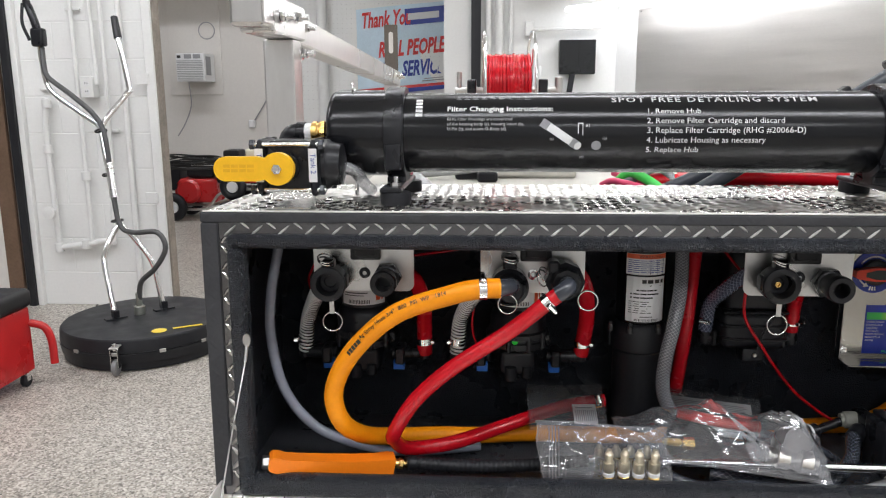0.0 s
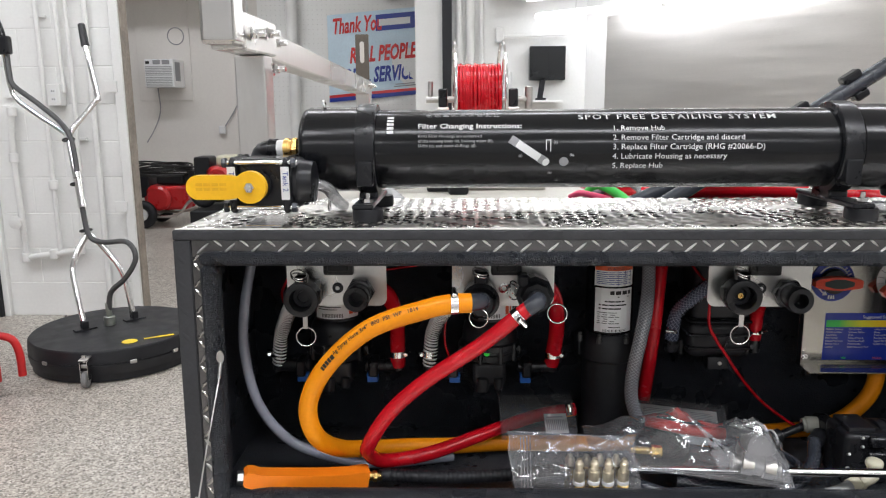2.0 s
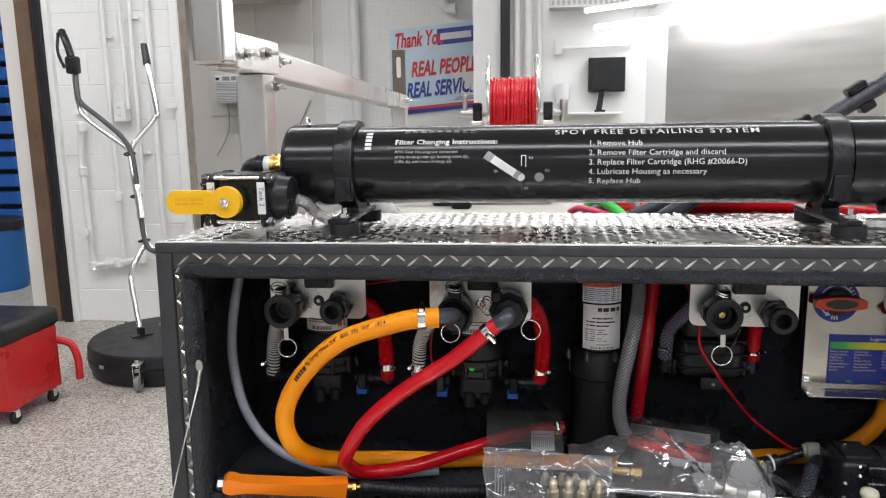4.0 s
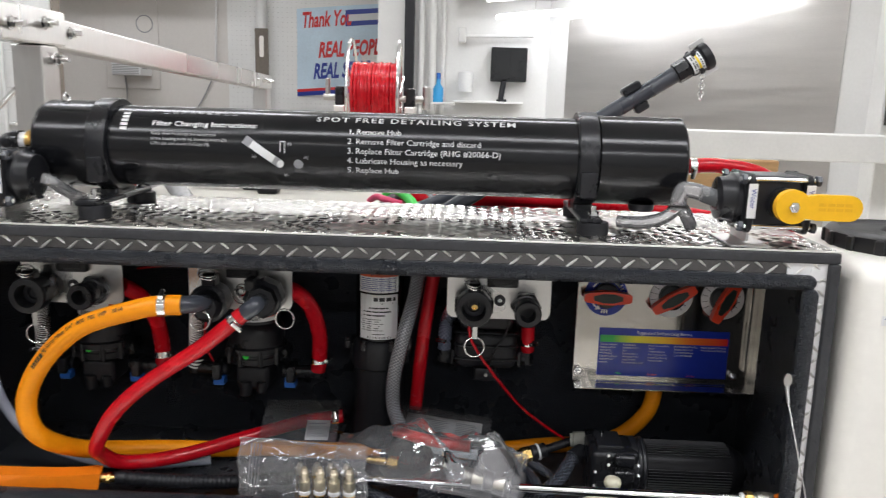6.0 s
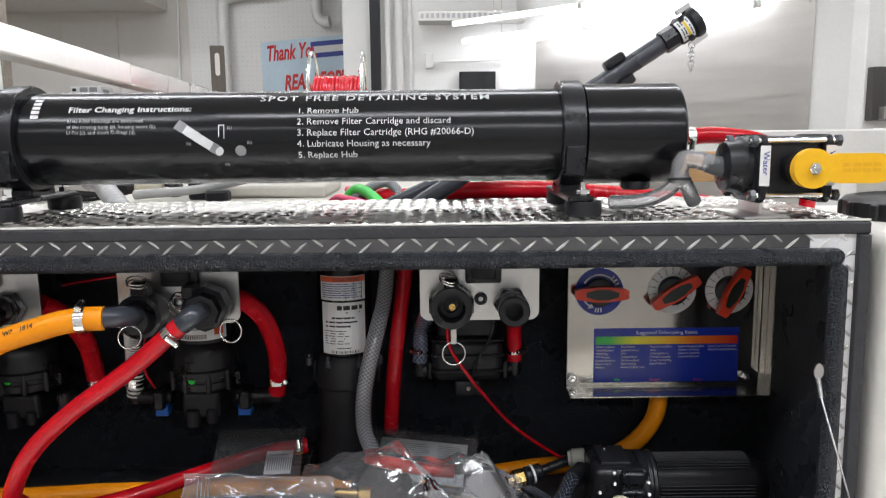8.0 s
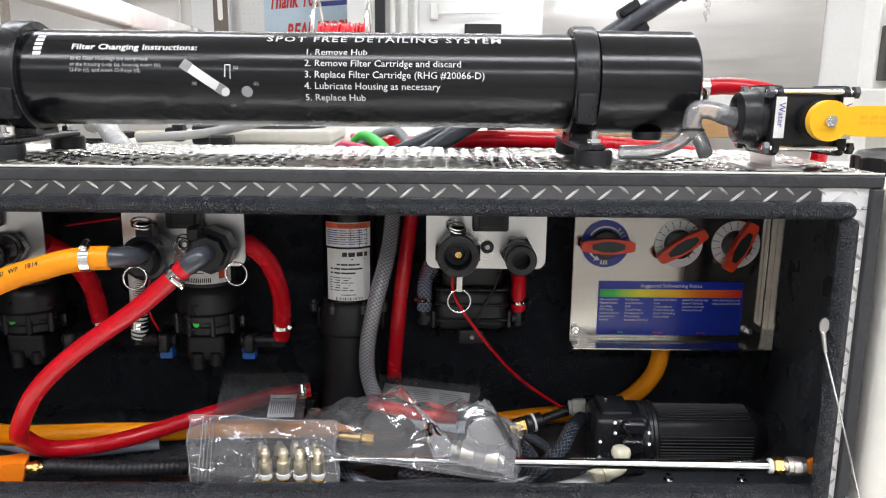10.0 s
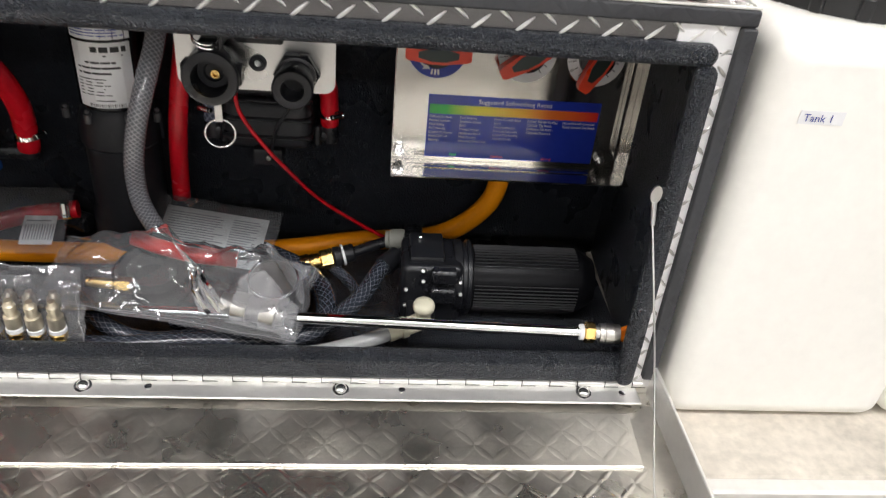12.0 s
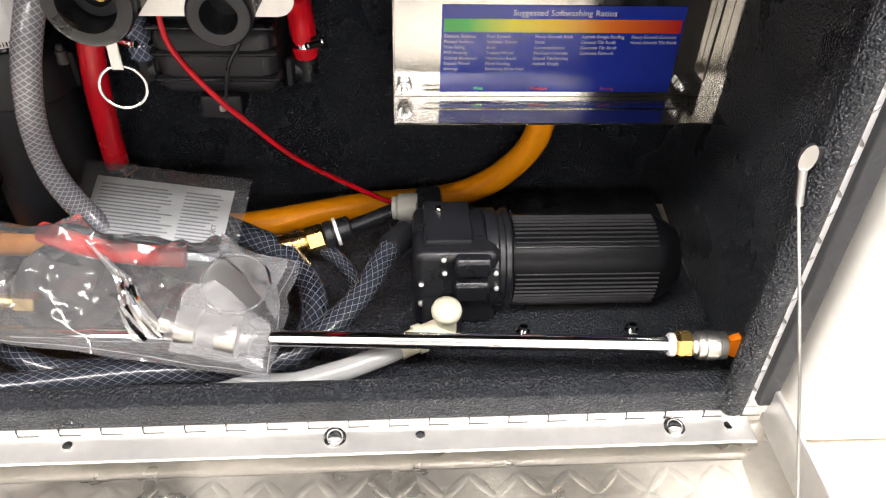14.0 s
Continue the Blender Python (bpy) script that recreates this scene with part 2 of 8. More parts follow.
THINFILM = film_material("thin_clear_polythene", haze=0.075)
FOLD = film_material("pale_edge_polythene", haze=0.4)
MILKY = film_material("milky_highlight_polythene", haze=0.26)
CLEARPVC = film_material("clear_moulded_pvc", (0.95, 0.955, 0.96), 0.27)
PEGHOLE = surface("shadowed_peg_hole", (0.52, 0.51, 0.49), 0.6, 0, 0.05)
WARMNICKEL = surface("warm_nickel_plate", (0.76, 0.69, 0.54), 0.36, 0.85, 0.1, 30, 300)
NICKEL = surface("satin_nickel", (0.66, 0.64, 0.6), 0.34, 1.0, 0.08, 30, 300)
# glints on the fin edges put in as a paler grey than the shell
FINS = surface("fin_edge_glint_grey", (0.05, 0.05, 0.053), 0.35, 0.0, 0.2, 20, 200)
MOTOR = surface("dull_black_motor_shell", (0.0055, 0.0055, 0.0065), 0.3, 0, 0.3, 6, 160, 0.03, 0.0004, spec=0.12)
PAPER = surface("printed_paper", (0.7, 0.7, 0.68), 0.7, 0, 0.05)
TUBE = glow_material("lit_fluorescent_tube", (1.0, 0.99, 0.96), 9.0)
GREYWALL = surface("pale_grey_wall_finish", (0.62, 0.62, 0.61), 0.5, 0, 0.08, 1.0, 40, 0.1, 0.002)
BROWN = surface("rust_brown_painted_steel", (0.16, 0.10, 0.065), 0.5, 0.2, 0.3, 6, 80, 0.15, 0.001)
GALV = surface("galvanised_steel", (0.55, 0.54, 0.52), 0.4, 1.0, 0.12, 14, 120, 0.1, 0.0008)
PIPEPAINT = surface("white_painted_pipe", (0.78, 0.78, 0.76), 0.4, 0, 0.06, 8, 90, 0.1, 0.0008)
BANNER = surface("pale_blue_vinyl_banner", (0.6, 0.74, 0.84), 0.5, 0, 0.12, 2.5, 60, 0.05)
VINYL = surface("black_vinyl", (0.014, 0.014, 0.015), 0.42, 0, 0.2, 15, 260, 0.2, 0.0006)
SMOKE = surface("smoked_glass_panel", (0.012, 0.013, 0.014), 0.12, 0, 0.2, 5, 80)
CARDBOARD = surface("brown_cardboard", (0.4, 0.27, 0.16), 0.75, 0, 0.1, 6, 90)


# ---- mesh tools ----
def part(name, bm, material, parent=None, label="", smooth=None):
    me = bpy.data.meshes.new(name)
    bmesh.ops.recalc_face_normals(bm, faces=bm.faces)
    bm.to_mesh(me)
    bm.free()
    me.materials.append(material)
    if smooth is not None:
        me.shade_smooth()
        me.set_sharp_from_angle(angle=radians(smooth))
    ob = new(name, me)
    if smooth is not None and len(me.polygons) < 3000:
        wn = ob.modifiers.new("weighted_normals", "WEIGHTED_NORMAL")
        wn.keep_sharp, wn.weight = True, 80
    if parent is not None:
        ob.parent = parent
    if label:
        ob["label"] = label
    return ob


def thing(name, label, category, group="", kind="", at=(0, 0, 0)):
    ob = new(name)
    ob.empty_display_size = 0.02
    ob.location = at
    return tagged(ob, label, category, group, kind)


def B():
    return bmesh.new()


def block(bm, x0, x1, y0, y1, z0, z1, bevel=0.0, seg=2, m=None):
    g = bmesh.ops.create_cube(bm, size=1.0)["verts"]
    for v in g:
        v.co = Vector(((x0 + x1) / 2 + v.co.x * (x1 - x0), (y0 + y1) / 2 + v.co.y * (y1 - y0), (z0 + z1) / 2 + v.co.z * (z1 - z0)))
    if bevel:
        es = list({e for v in g for e in v.link_edges})
        r = bmesh.ops.bevel(bm, geom=es, offset=bevel, segments=seg, affect="EDGES", profile=0.5)
        g = list({v for f in r["faces"] for v in f.verts} | {v for v in g if v.is_valid})
    if m is not None:
        for v in g:
            v.co = m @ v.co
    return g


def rod(bm, p0, p1, r, seg=20, r2=None, bevel=0.0):
    """A capped cylinder or cone from p0 to p1, with softened rims."""
    p0, p1 = Vector(p0), Vector(p1)
    d = p1 - p0
    q = d.to_track_quat("Z", "Y").to_matrix()
    r2 = r if r2 is None else r2
    if bevel:
        rings = [(0, r - bevel), (bevel, r), (d.length - bevel, r2), (d.length, r2 - bevel)]
    else:
        rings = [(0, r), (d.length, r2)]
    loops = [[bm.verts.new(p0 + q @ Vector((rr * math.cos(2 * math.pi * k / seg), rr * math.sin(2 * math.pi * k / seg), h))) for k in range(seg)] for h, rr in rings]
    for a, b in zip(loops, loops[1:]):
        for k in range(seg):
            bm.faces.new((a[k], a[(k + 1) % seg], b[(k + 1) % seg], b[k]))
    bm.faces.new(loops[0][::-1]), bm.faces.new(loops[-1])
    return [v for l in loops for v in l]


def lathe(bm, p0, axis, profile, seg=28):
    """Turn a profile of (along, radius) pairs round an axis; radius 0 closes it."""
    p0 = Vector(p0)
    q = Vector(axis).normalized().to_track_quat("Z", "Y").to_matrix()
    prev = None
    for h, r in profile:
        if r <= 1e-6:
            cur = [bm.verts.new(p0 + q @ Vector((0, 0, h)))]
        else:
            cur = [bm.verts.new(p0 + q @ Vector((r * math.cos(2 * math.pi * k / seg), r * math.sin(2 * math.pi * k / seg), h))) for k in range(seg)]
        if prev:
            for k in range(seg):
                a, b = prev[k % len(prev)], prev[(k + 1) % len(prev)]
                c, d = cur[(k + 1) % len(cur)], cur[k % len(cur)]
                f = [v for i, v in enumerate((a, b, c, d)) if v not in (a, b, c, d)[:i]]
                if len(f) > 2:
                    bm.faces.new(f)
        prev = cur


def spline(points, step=0.006):
    """Catmull-Rom curve through the points, sampled about every step metres."""
    P = [Vector(p) for p in points]
    P = [P[0] * 2 - P[1]] + P + [P[-1] * 2 - P[-2]]
    out = []
    for a, b, c, d in zip(P, P[1:], P[2:], P[3:]):
        n = max(2, int((c - b).length / step))
        for i in range(n):
            t = i / n
            out.append(0.5 * ((2 * b) + (c - a) * t + (2 * a - 5 * b + 4 * c - d) * t * t + (3 * b - a - 3 * c + d) * t ** 3))
    out.append(P[-2])
    return out


def sweep(bm, points, r, seg=14, step=0.008, ribs=None):
    """A round hose along a smooth curve, with lengthwise coordinates. ribs: (pitch, depth) for a corrugated one."""
    uv = bm.loops.layers.uv.verify()
    pts = spline(points, step)
    tang = [(pts[min(i + 1, len(pts) - 1)] - pts[max(i - 1, 0)]).normalized() for i in range(len(pts))]
    up = Vector((0, 0, 1)) if abs(tang[0].z) < 0.9 else Vector((1, 0, 0))
    side = tang[0].cross(up).normalized()
    loops, run, s = [], [], 0.0
    for i, (p, t) in enumerate(zip(pts, tang)):
        side = (side - t * side.dot(t)).normalized()
        up = t.cross(side)
        if i:
            s += (p - pts[i - 1]).length
        rr = r
        if ribs:
            rr = r - ribs[1] * (0.5 - 0.5 * math.cos(2 * math.pi * s / ribs[0]))
        loops.append([bm.verts.new(p + side * (rr * math.cos(2 * math.pi * k / seg)) + up * (rr * math.sin(2 * math.pi * k / seg))) for k in range(seg)])
        run.append(s)
    for i in range(len(loops) - 1):
        a, b = loops[i], loops[i + 1]
        for k in range(seg):
            f = bm.faces.new((a[k], a[(k + 1) % seg], b[(k + 1) % seg], b[k]))
            for lp, (u, v) in zip(f.loops, ((k, run[i]), (k + 1, run[i]), (k + 1, run[i + 1]), (k, run[i + 1]))):
                lp[uv].uv = (u / seg, v)
    bm.faces.new(loops[0][::-1]), bm.faces.new(loops[-1])
    return pts


def ring(bm, centre, axis, R, r, seg=32, ring_seg=8, squash=1.0):
    centre = Vector(centre)
    q = Vector(axis).normalized().to_track_quat("Z", "Y").to_matrix()
    L = []
    for i in range(seg):
        a = 2 * math.pi * i / seg
        L.append([bm.verts.new(centre + q @ Vector(((R + r * math.cos(b)) * math.cos(a), (R + r * math.cos(b)) * math.sin(a) * squash, r * math.sin(b)))) for b in (2 * math.pi * j / ring_seg for j in range(ring_seg))])
    for i in range(seg):
        a, b = L[i], L[(i + 1) % seg]
        for j in range(ring_seg):
            bm.faces.new((a[j], b[j], b[(j + 1) % ring_seg], a[(j + 1) % ring_seg]))


def prism(bm, outline, depth, m):
    """Extrude a flat outline of (u, v) pairs by depth along the local z of m."""
    lo = [bm.verts.new(m @ Vector((u, v, 0))) for u, v in outline]
    hi = [bm.verts.new(m @ Vector((u, v, depth))) for u, v in outline]
    n = len(lo)
    for k in range(n):
        bm.faces.new((lo[k], lo[(k + 1) % n], hi[(k + 1) % n], hi[k]))
    bm.faces.new(lo[::-1]), bm.faces.new(hi)


def rounded(x0, x1, z0, z1, r, corners=(1, 1, 1, 1), n=6):
    """Outline of a rectangle with some corners rounded: lower left, lower right, upper right, upper left."""
    out = []
    for (cx, cz, a0), on in zip(((x0, z0, 180), (x1, z0, 270), (x1, z1, 0), (x0, z1, 90)), corners):
        if not on:
            out.append((cx, cz))
            continue
        ox, oz = cx + (r if cx == x0 else -r), cz + (r if cz == z0 else -r)
        out += [(ox + r * math.cos(radians(a0 + 90 * i / n)), oz + r * math.sin(radians(a0 + 90 * i / n))) for i in range(n + 1)]
    return out


FRONT = Matrix(((1, 0, 0, 0), (0, 0, -1, 0), (0, 1, 0, 0), (0, 0, 0, 1)))  # u -> x, v -> z, depth towards the camera (-y)


def front(y):
    return Matrix.Translation((0, y, 0)) @ FRONT


def lettering(name, body, size, where, material, parent, align="LEFT", spacing=1.0, bold=0.0, shear=0.0):
    """Flat lettering as a mesh; where maps (u, v) of the text to a place."""
    cu = bpy.data.curves.new(name, "FONT")
    cu.body, cu.size, cu.align_x, cu.space_character, cu.offset, cu.shear = body, size, align, spacing, bold, shear
    cu.resolution_u = 2
    ob = bpy.data.objects.new(name, cu)
    scene.collection.objects.link(ob)
    me = bpy.data.meshes.new_from_object(ob.evaluated_get(bpy.context.evaluated_depsgraph_get()))
    bpy.data.objects.remove(ob)
    bpy.data.curves.remove(cu)
    for v in me.vertices:
        v.co = where(v.co.x, v.co.y)
    me.materials.clear()
    me.materials.append(material)
    o = new(name, me)
    o.name = name
    o.parent = parent
    return o


def bars(bm, rows, where):
    """Plain bars for print too small to read: rows of (u0, u1, v0, v1)."""
    for u0, u1, v0, v1 in rows:
        n = max(1, int((u1 - u0) / 0.01))
        for k in range(n):
            a, b = u0 + (u1 - u0) * k / n, u0 + (u1 - u0) * (k + 1) / n
            bm.faces.new([bm.verts.new(where(u, v)) for u, v in ((a, v0), (b, v0), (b, v1), (a, v1))])


def flat_front(y, x=0.0, z=0.0):
    return lambda u, v: Vector((x + u, y, z + v))


def treads(bm, u0, u1, v0, v1, where, pitch=0.0357, length=0.0275, wide=0.007, high=0.0013):
    """Raised bars of tread plate, alternately leaning left and right."""
    half = pitch / 2
    j, v = 0, v0 + half / 2
    while v < v1:
        i, u = 0, u0 + (half / 2)
        while u < u1:
            s = 1 if (i + j) % 2 == 0 else -1
            ca, sa = math.cos(s * radians(45)), math.sin(s * radians(45))
            lo, hi = [], []
            for k in range(8):
                a = 2 * math.pi * k / 8
                for lst, f, h in ((lo, 1.0, 0.0), (hi, 0.55, high)):
                    a_, b_ = math.cos(a) * length / 2 * f, math.sin(a) * wide / 2 * f
                    lst.append(bm.verts.new(where(min(max(u + a_ * ca - b_ * sa, u0), u1), min(max(v + a_ * sa + b_ * ca, v0), v1), h)))
            for k in range(8):
                bm.faces.new((lo[k], lo[(k + 1) % 8], hi[(k + 1) % 8], hi[k]))
            bm.faces.new(hi)
            i += 1
            u += half
        j += 1
        v += half


def hex_nut(bm, p0, p1, r):
    rod(bm, p0, p1, r, 6, None, r * 0.12)


def hose_clamp(parent, p, axis, r, screw=(1, 0, 0)):
    """Worm-drive clamp: band with screw housing."""
    axis, p = Vector(axis).normalized(), Vector(p)
    bm = B()
    lathe(bm, p - axis * 0.005, axis, [(0, r), (0, r + 0.0012), (0.01, r + 0.0012), (0.01, r)], 24)
    s = Vector(screw)
    s = (s - axis * s.dot(axis)).normalized()
    t = axis.cross(s)
    c = p + s * (r + 0.0035)
    rod(bm, c - t * 0.007, c + t * 0.007, 0.0038, 10, None, 0.0008)
    hex_nut(bm, c + t * 0.007, c + t * 0.0105, 0.0036)
    return part("hose_clamp", bm, CHROME, parent, "steel worm-drive hose clamp", 40)


# ---- the room ----
def slab(name, x0, x1, y0, y1, z0, z1, material, label, category):
    bm = B()
    block(bm, x0, x1, y0, y1, z0, z1)
    return tagged(part(name, bm, material), label, category, kind="structure")


slab("floor", -8.0, 8.0, -6.0, 9.0, FLOOR - 0.1, FLOOR, FLAKE, "grey and tan flake epoxy shop floor", "floor")
slab("ceiling", -8.2, 8.2, -6.2, 9.2, CEIL, CEIL + 0.1, CEILPAINT, "white painted shop ceiling", "ceiling")
# unseen wall; its grey is set for the light it returns
slab("wall_south", -8.2, 8.2, -6.2, -6.0, FLOOR, CEIL, GREYWALL, "unseen pale grey wall closing the shop behind the work bay", "wall")
slab("wall_west", -8.2, -8.0, -6.0, 9.0, FLOOR, CEIL, WHITEPAINT, "white painted shop wall", "wall")
slab("wall_east", 8.0, 8.2, -6.0, 9.0, FLOOR, CEIL, WHITEPAINT, "white painted shop wall", "wall")
slab("wall_north", -8.0, 0.0, 7.55, 7.7, FLOOR, CEIL, CREAM, "warm white wall of the far shop bay", "wall")
slab("wall_back", 0.15, 1.45, 6.105, 6.3, FLOOR, CEIL, WHITEPAINT, "white painted back wall of the shop", "wall")
slab("soffit", -8.0, -2.15, 6.75, 7.55, 2.3, CEIL, CREAM, "boxed-in soffit under the ceiling", "soffit")

# the slanting wall on the right, with its sheet of steel
OBL = Matrix.Translation((1.45, 6.1, 0)) @ Matrix(((0.55, -0.835, 0, 0), (-0.835, -0.55, 0, 0), (0, 0, 1, 0), (0, 0, 0, 1)))  # u along, v out of the wall
bm = B()
block(bm, 0, 9.0, -0.15, 0, FLOOR, CEIL, m=OBL)
tagged(part("wall_slanting", bm, WHITEPAINT), "white wall running at a slant past the work bay", "wall", kind="structure")
steel = thing("steel_sheet", "large brushed stainless splash sheet fixed to the white wall", "steel panel")
bm = B()
block(bm, 0.265, 2.782, 0.003, 0.008, 0.2, 1.752, 0.001, 1, OBL)
part("sheet", bm, BRUSHED, steel)
for u in (0.3, 1.2, 2.0, 2.745):
    bm = B()
    rod(bm, OBL @ Vector((u, 0.008, 1.73)), OBL @ Vector((u, 0.013, 1.73)), 0.008, 12, None, 0.002)
    part("screw", bm, CHROME, steel, "", 40)

# double fluorescent fitting in front of the slanting wall
fit_light = thing("strip_light", "lit double-tube fluorescent strip light with white reflector", "light fixture")
for (ax, ay, az), (bx, by, bz) in (((0.945, 5.72, 1.738), (2.7, 3.95, 1.738)), ((0.862, 5.56, 1.86), (2.66, 3.86, 1.86))):
    a, b = Vector((ax, ay, az)), Vector((bx, by, bz))
    run = (b - a).length
    m = Matrix.Translation(a) @ Matrix.Rotation(math.atan2(by - ay, bx - ax), 4, "Z")  # u along the batten, v towards the wall
    bm = B()
    block(bm, 0, run, 0.02, 0.075, -0.012, 0.03, 0.006, 1, m)
    sp = part("spine", bm, WHITEPAINT, fit_light, "white sheet-steel spine")
    for u0, u1 in ((0.02, run / 2 - 0.015), (run / 2 + 0.015, run - 0.02)):
        bm = B()
        rod(bm, m @ Vector((u0, 0, 0)), m @ Vector((u1, 0, 0)), 0.018, 14, None, 0.003)
        part("fluorescent_tube", bm, TUBE, sp, "glowing white tube", 40)
        for u in (u0 - 0.008, u1 - 0.004):
            bm = B()
            block(bm, u, u + 0.012, -0.022, 0.0198, -0.022, 0.022, 0.003, 1, m)
            part("end_holder", bm, WHITEPAINT, sp)
    for u in (0.4, run - 0.4):
        bm = B()
        p = m @ Vector((u, 0.05, 0.03))
        rod(bm, p, (p.x, p.y, CEIL), 0.003, 6)
        part("hanging_wire", bm, GALV, sp)
sl = tube_lamp(0, 0, 0, 2.4, 20.0, 0, 0.2)
sl.matrix_world = Matrix.Translation((1.86, 4.9, 1.8)) @ Matrix.Rotation(math.atan2(-1.77, 1.755), 4, "Z") @ pose(0, 0, 0, 30, 0, 0)


# unseen ceiling fluorescent fittings, added to light the shop
def ceiling_light(x, y, length, share):
    t = thing("ceiling_light", "unseen white ceiling fluorescent fitting with lit diffuser, added for light", "light fixture", "ceiling lights", at=(x, y, CEIL))
    bm = B()
    block(bm, -length / 2, length / 2, -0.14, 0.14, -0.06, 0, 0.01, 2)
    part("housing", bm, WHITEPAINT, t)
    for dy in (-0.06, 0.06):
        bm = B()
        rod(bm, (-length / 2 + 0.03, dy, -0.085), (length / 2 - 0.03, dy, -0.085), 0.018, 10, None, 0.002)
        part("fluorescent_tube", bm, TUBE, t, "glowing white tube", 40)
    tube_lamp(x, y, CEIL - 0.125, length, LAMP * share * length / 2.4)


for x, y, l, s in UNSEEN_LAMPS:
    ceiling_light(x, y, l, s)

# ---- wall stub with block joints, between the two doorways ----
stub = thing("wall_stub", "white painted concrete block pier between doorways", "wall", kind="structure")
bm = B()
block(bm, -2.25, -1.53, 3.1525, 3.29, FLOOR, CEIL)
part("core", bm, WHITEPAINT, stub)
block_meshes = {}
for row in range(16):
    for x, w in (((-2.25, 0.396), (-1.85, 0.316)) if row % 2 == 0 else ((-2.25, 0.196), (-2.05, 0.396), (-1.65, 0.116))):
        if w not in block_meshes:
            bm = B()
            block(bm, 0, w, 0, 0.014, 0, 0.196, 0.003, 1)
            o = part("block", bm, WHITEPAINT, stub)
            block_meshes[w] = o.data
        else:
            o = new("block", block_meshes[w])
            o.parent = stub
        o.location = (x, 3.15, FLOOR + row * 0.2)
post = thing("door_post", "grey steel door post with scuffed paint at the pier's edge", "door post", kind="structure")
bm = B()
block(bm, -1.52, -1.465, 3.1, 3.19, FLOOR, CEIL, 0.004, 1)
part("jamb", bm, PIPEPAINT, post, "white painted steel jamb")
bm = B()
block(bm, -1.4645, -1.455, 3.105, 3.185, FLOOR, CEIL, 0.002, 1)
part("worn_edge", bm, surface("worn_brown_grey_steel", (0.3, 0.26, 0.22), 0.5, 0.3, 0.4, 9, 60, 0.2, 0.001), post, "bare worn edge")
for z in (0.45, 1.1, 1.9):
    bm = B()
    block(bm, -1.57, -1.5, 3.09, 3.1, z, z + 0.06, 0.002, 1)
    part("strap", bm, PIPEPAINT, post)
jamb = thing("door_frame", "rust-brown steel door frame with black rubber seal", "door frame", kind="structure")
for n, x0, x1, y0, y1, mm in (("seal", -2.33, -2.285, 3.1, 3.2, MATT), ("white_strip", -2.285, -2.25, 3.12, 3.4, WHITEPAINT), ("frame", -2.45, -2.36, 3.12, 3.4, BROWN), ("inner_frame", -2.36, -2.33, 3.14, 3.4, GALV), ("outer_strip", -2.56, -2.45, 3.15, 3.4, CREAM)):
    bm = B()
    block(bm, x0, x1, y0, y1, FLOOR, CEIL, 0.003, 1)
    part(n, bm, mm, jamb)

# pillar and conduits at the back
slab("pillar", -0.1, 0.147, 6.1, 6.5, FLOOR, CEIL, WHITEPAINT, "white square pillar beside the back doorway", "pillar")
slab("door_seal", 0.15, 0.235, 6.0, 6.1, FLOOR, CEIL, MATT, "black rubber strip of the roller door track", "door track")
for i, (x, r) in enumerate(((0.3, 0.03), (0.4, 0.04), (0.5, 0.022))):
    c = thing("conduit", "white painted vertical pipe on the back wall", "pipe", "back wall pipes")
    bm = B()
    rod(bm, (x, 6.06, FLOOR), (x, 6.06, CEIL), r, 14)
    part("pipe", bm, PIPEPAINT, c, "", 40)


# ---- trailer deck ----
deck = thing("trailer_deck", "pale stained trailer deck with a bright front rail", "trailer deck")
bm = B()
block(bm, -0.02, 3.6, -0.107, 2.6, 0.405, 0.447, 0.003, 1)
part("deck_board", bm, DECK, deck)
bm = B()
block(bm, -0.02, 3.6, -0.127, -0.108, 0.36, 0.449, 0.003, 1)
part("front_rail", bm, ALU, deck)
for x in (0.2, 1.6, 3.2):
    for y in (0.1, 2.3):
        bm = B()
        block(bm, x, x + 0.08, y, y + 0.08, FLOOR, 0.405, 0.004, 1)
        part("leg", bm, MATT, deck)

# ---- the equipment box ----
BX, BW, BY, BZ0, BZ1 = 1.222, 1.239, 0.305, 0.449, 0.88
boxt = thing("equipment_box", "open tread-plate equipment box with black sprayed lining and a folded-down lid", "tool box")
T = 0.006
for n, a in (("left_side", (0, T, 0.004, BY, BZ0, BZ1 - 0.003)), ("right_side", (BW - T, BW, 0.004, BY, BZ0, BZ1 - 0.003)), ("back", (T, BW - T, BY - T, BY, BZ0, BZ1 - 0.003)), ("bottom", (T, BX - T, 0.004, BY - T, BZ0, BZ0 + 0.018))):
    bm = B()
    block(bm, *a, 0.001, 1)
    if n == "right_side":  # the side splays out a little towards the back
        for v in bm.verts:
            v.co.x -= 0.0165 * (1 - v.co.y / BY)
    part(n, bm, LINER, boxt)
bm = B()
block(bm, 0, BX, 0, BY, BZ1 - 0.003, BZ1, 0.001, 1)
part("top", bm, PLATE, boxt, "bright aluminium tread plate top")
bm = B()
treads(bm, 0.004, BX - 0.004, 0.004, BY - 0.004, lambda u, v, h: Vector((u, v, BZ1 + h * 1.2)))
tagged(part("top_tread", bm, PLATE, boxt, "raised tread bars", 30), kind="stuff")
bm = B()
block(bm, -0.004, BX, -0.0032, -0.0002, BZ1 - 0.0012, BZ1 + 0.0012, 0.0008, 2)
part("top_edge", bm, ALU, boxt, "thin pale aluminium front edge of the top plate", 40)
bm = B()
block(bm, T, BX - T, 0.012, BY - T, BZ1 - 0.012, BZ1 - 0.004)
part("roof_lining", bm, LINER, boxt)
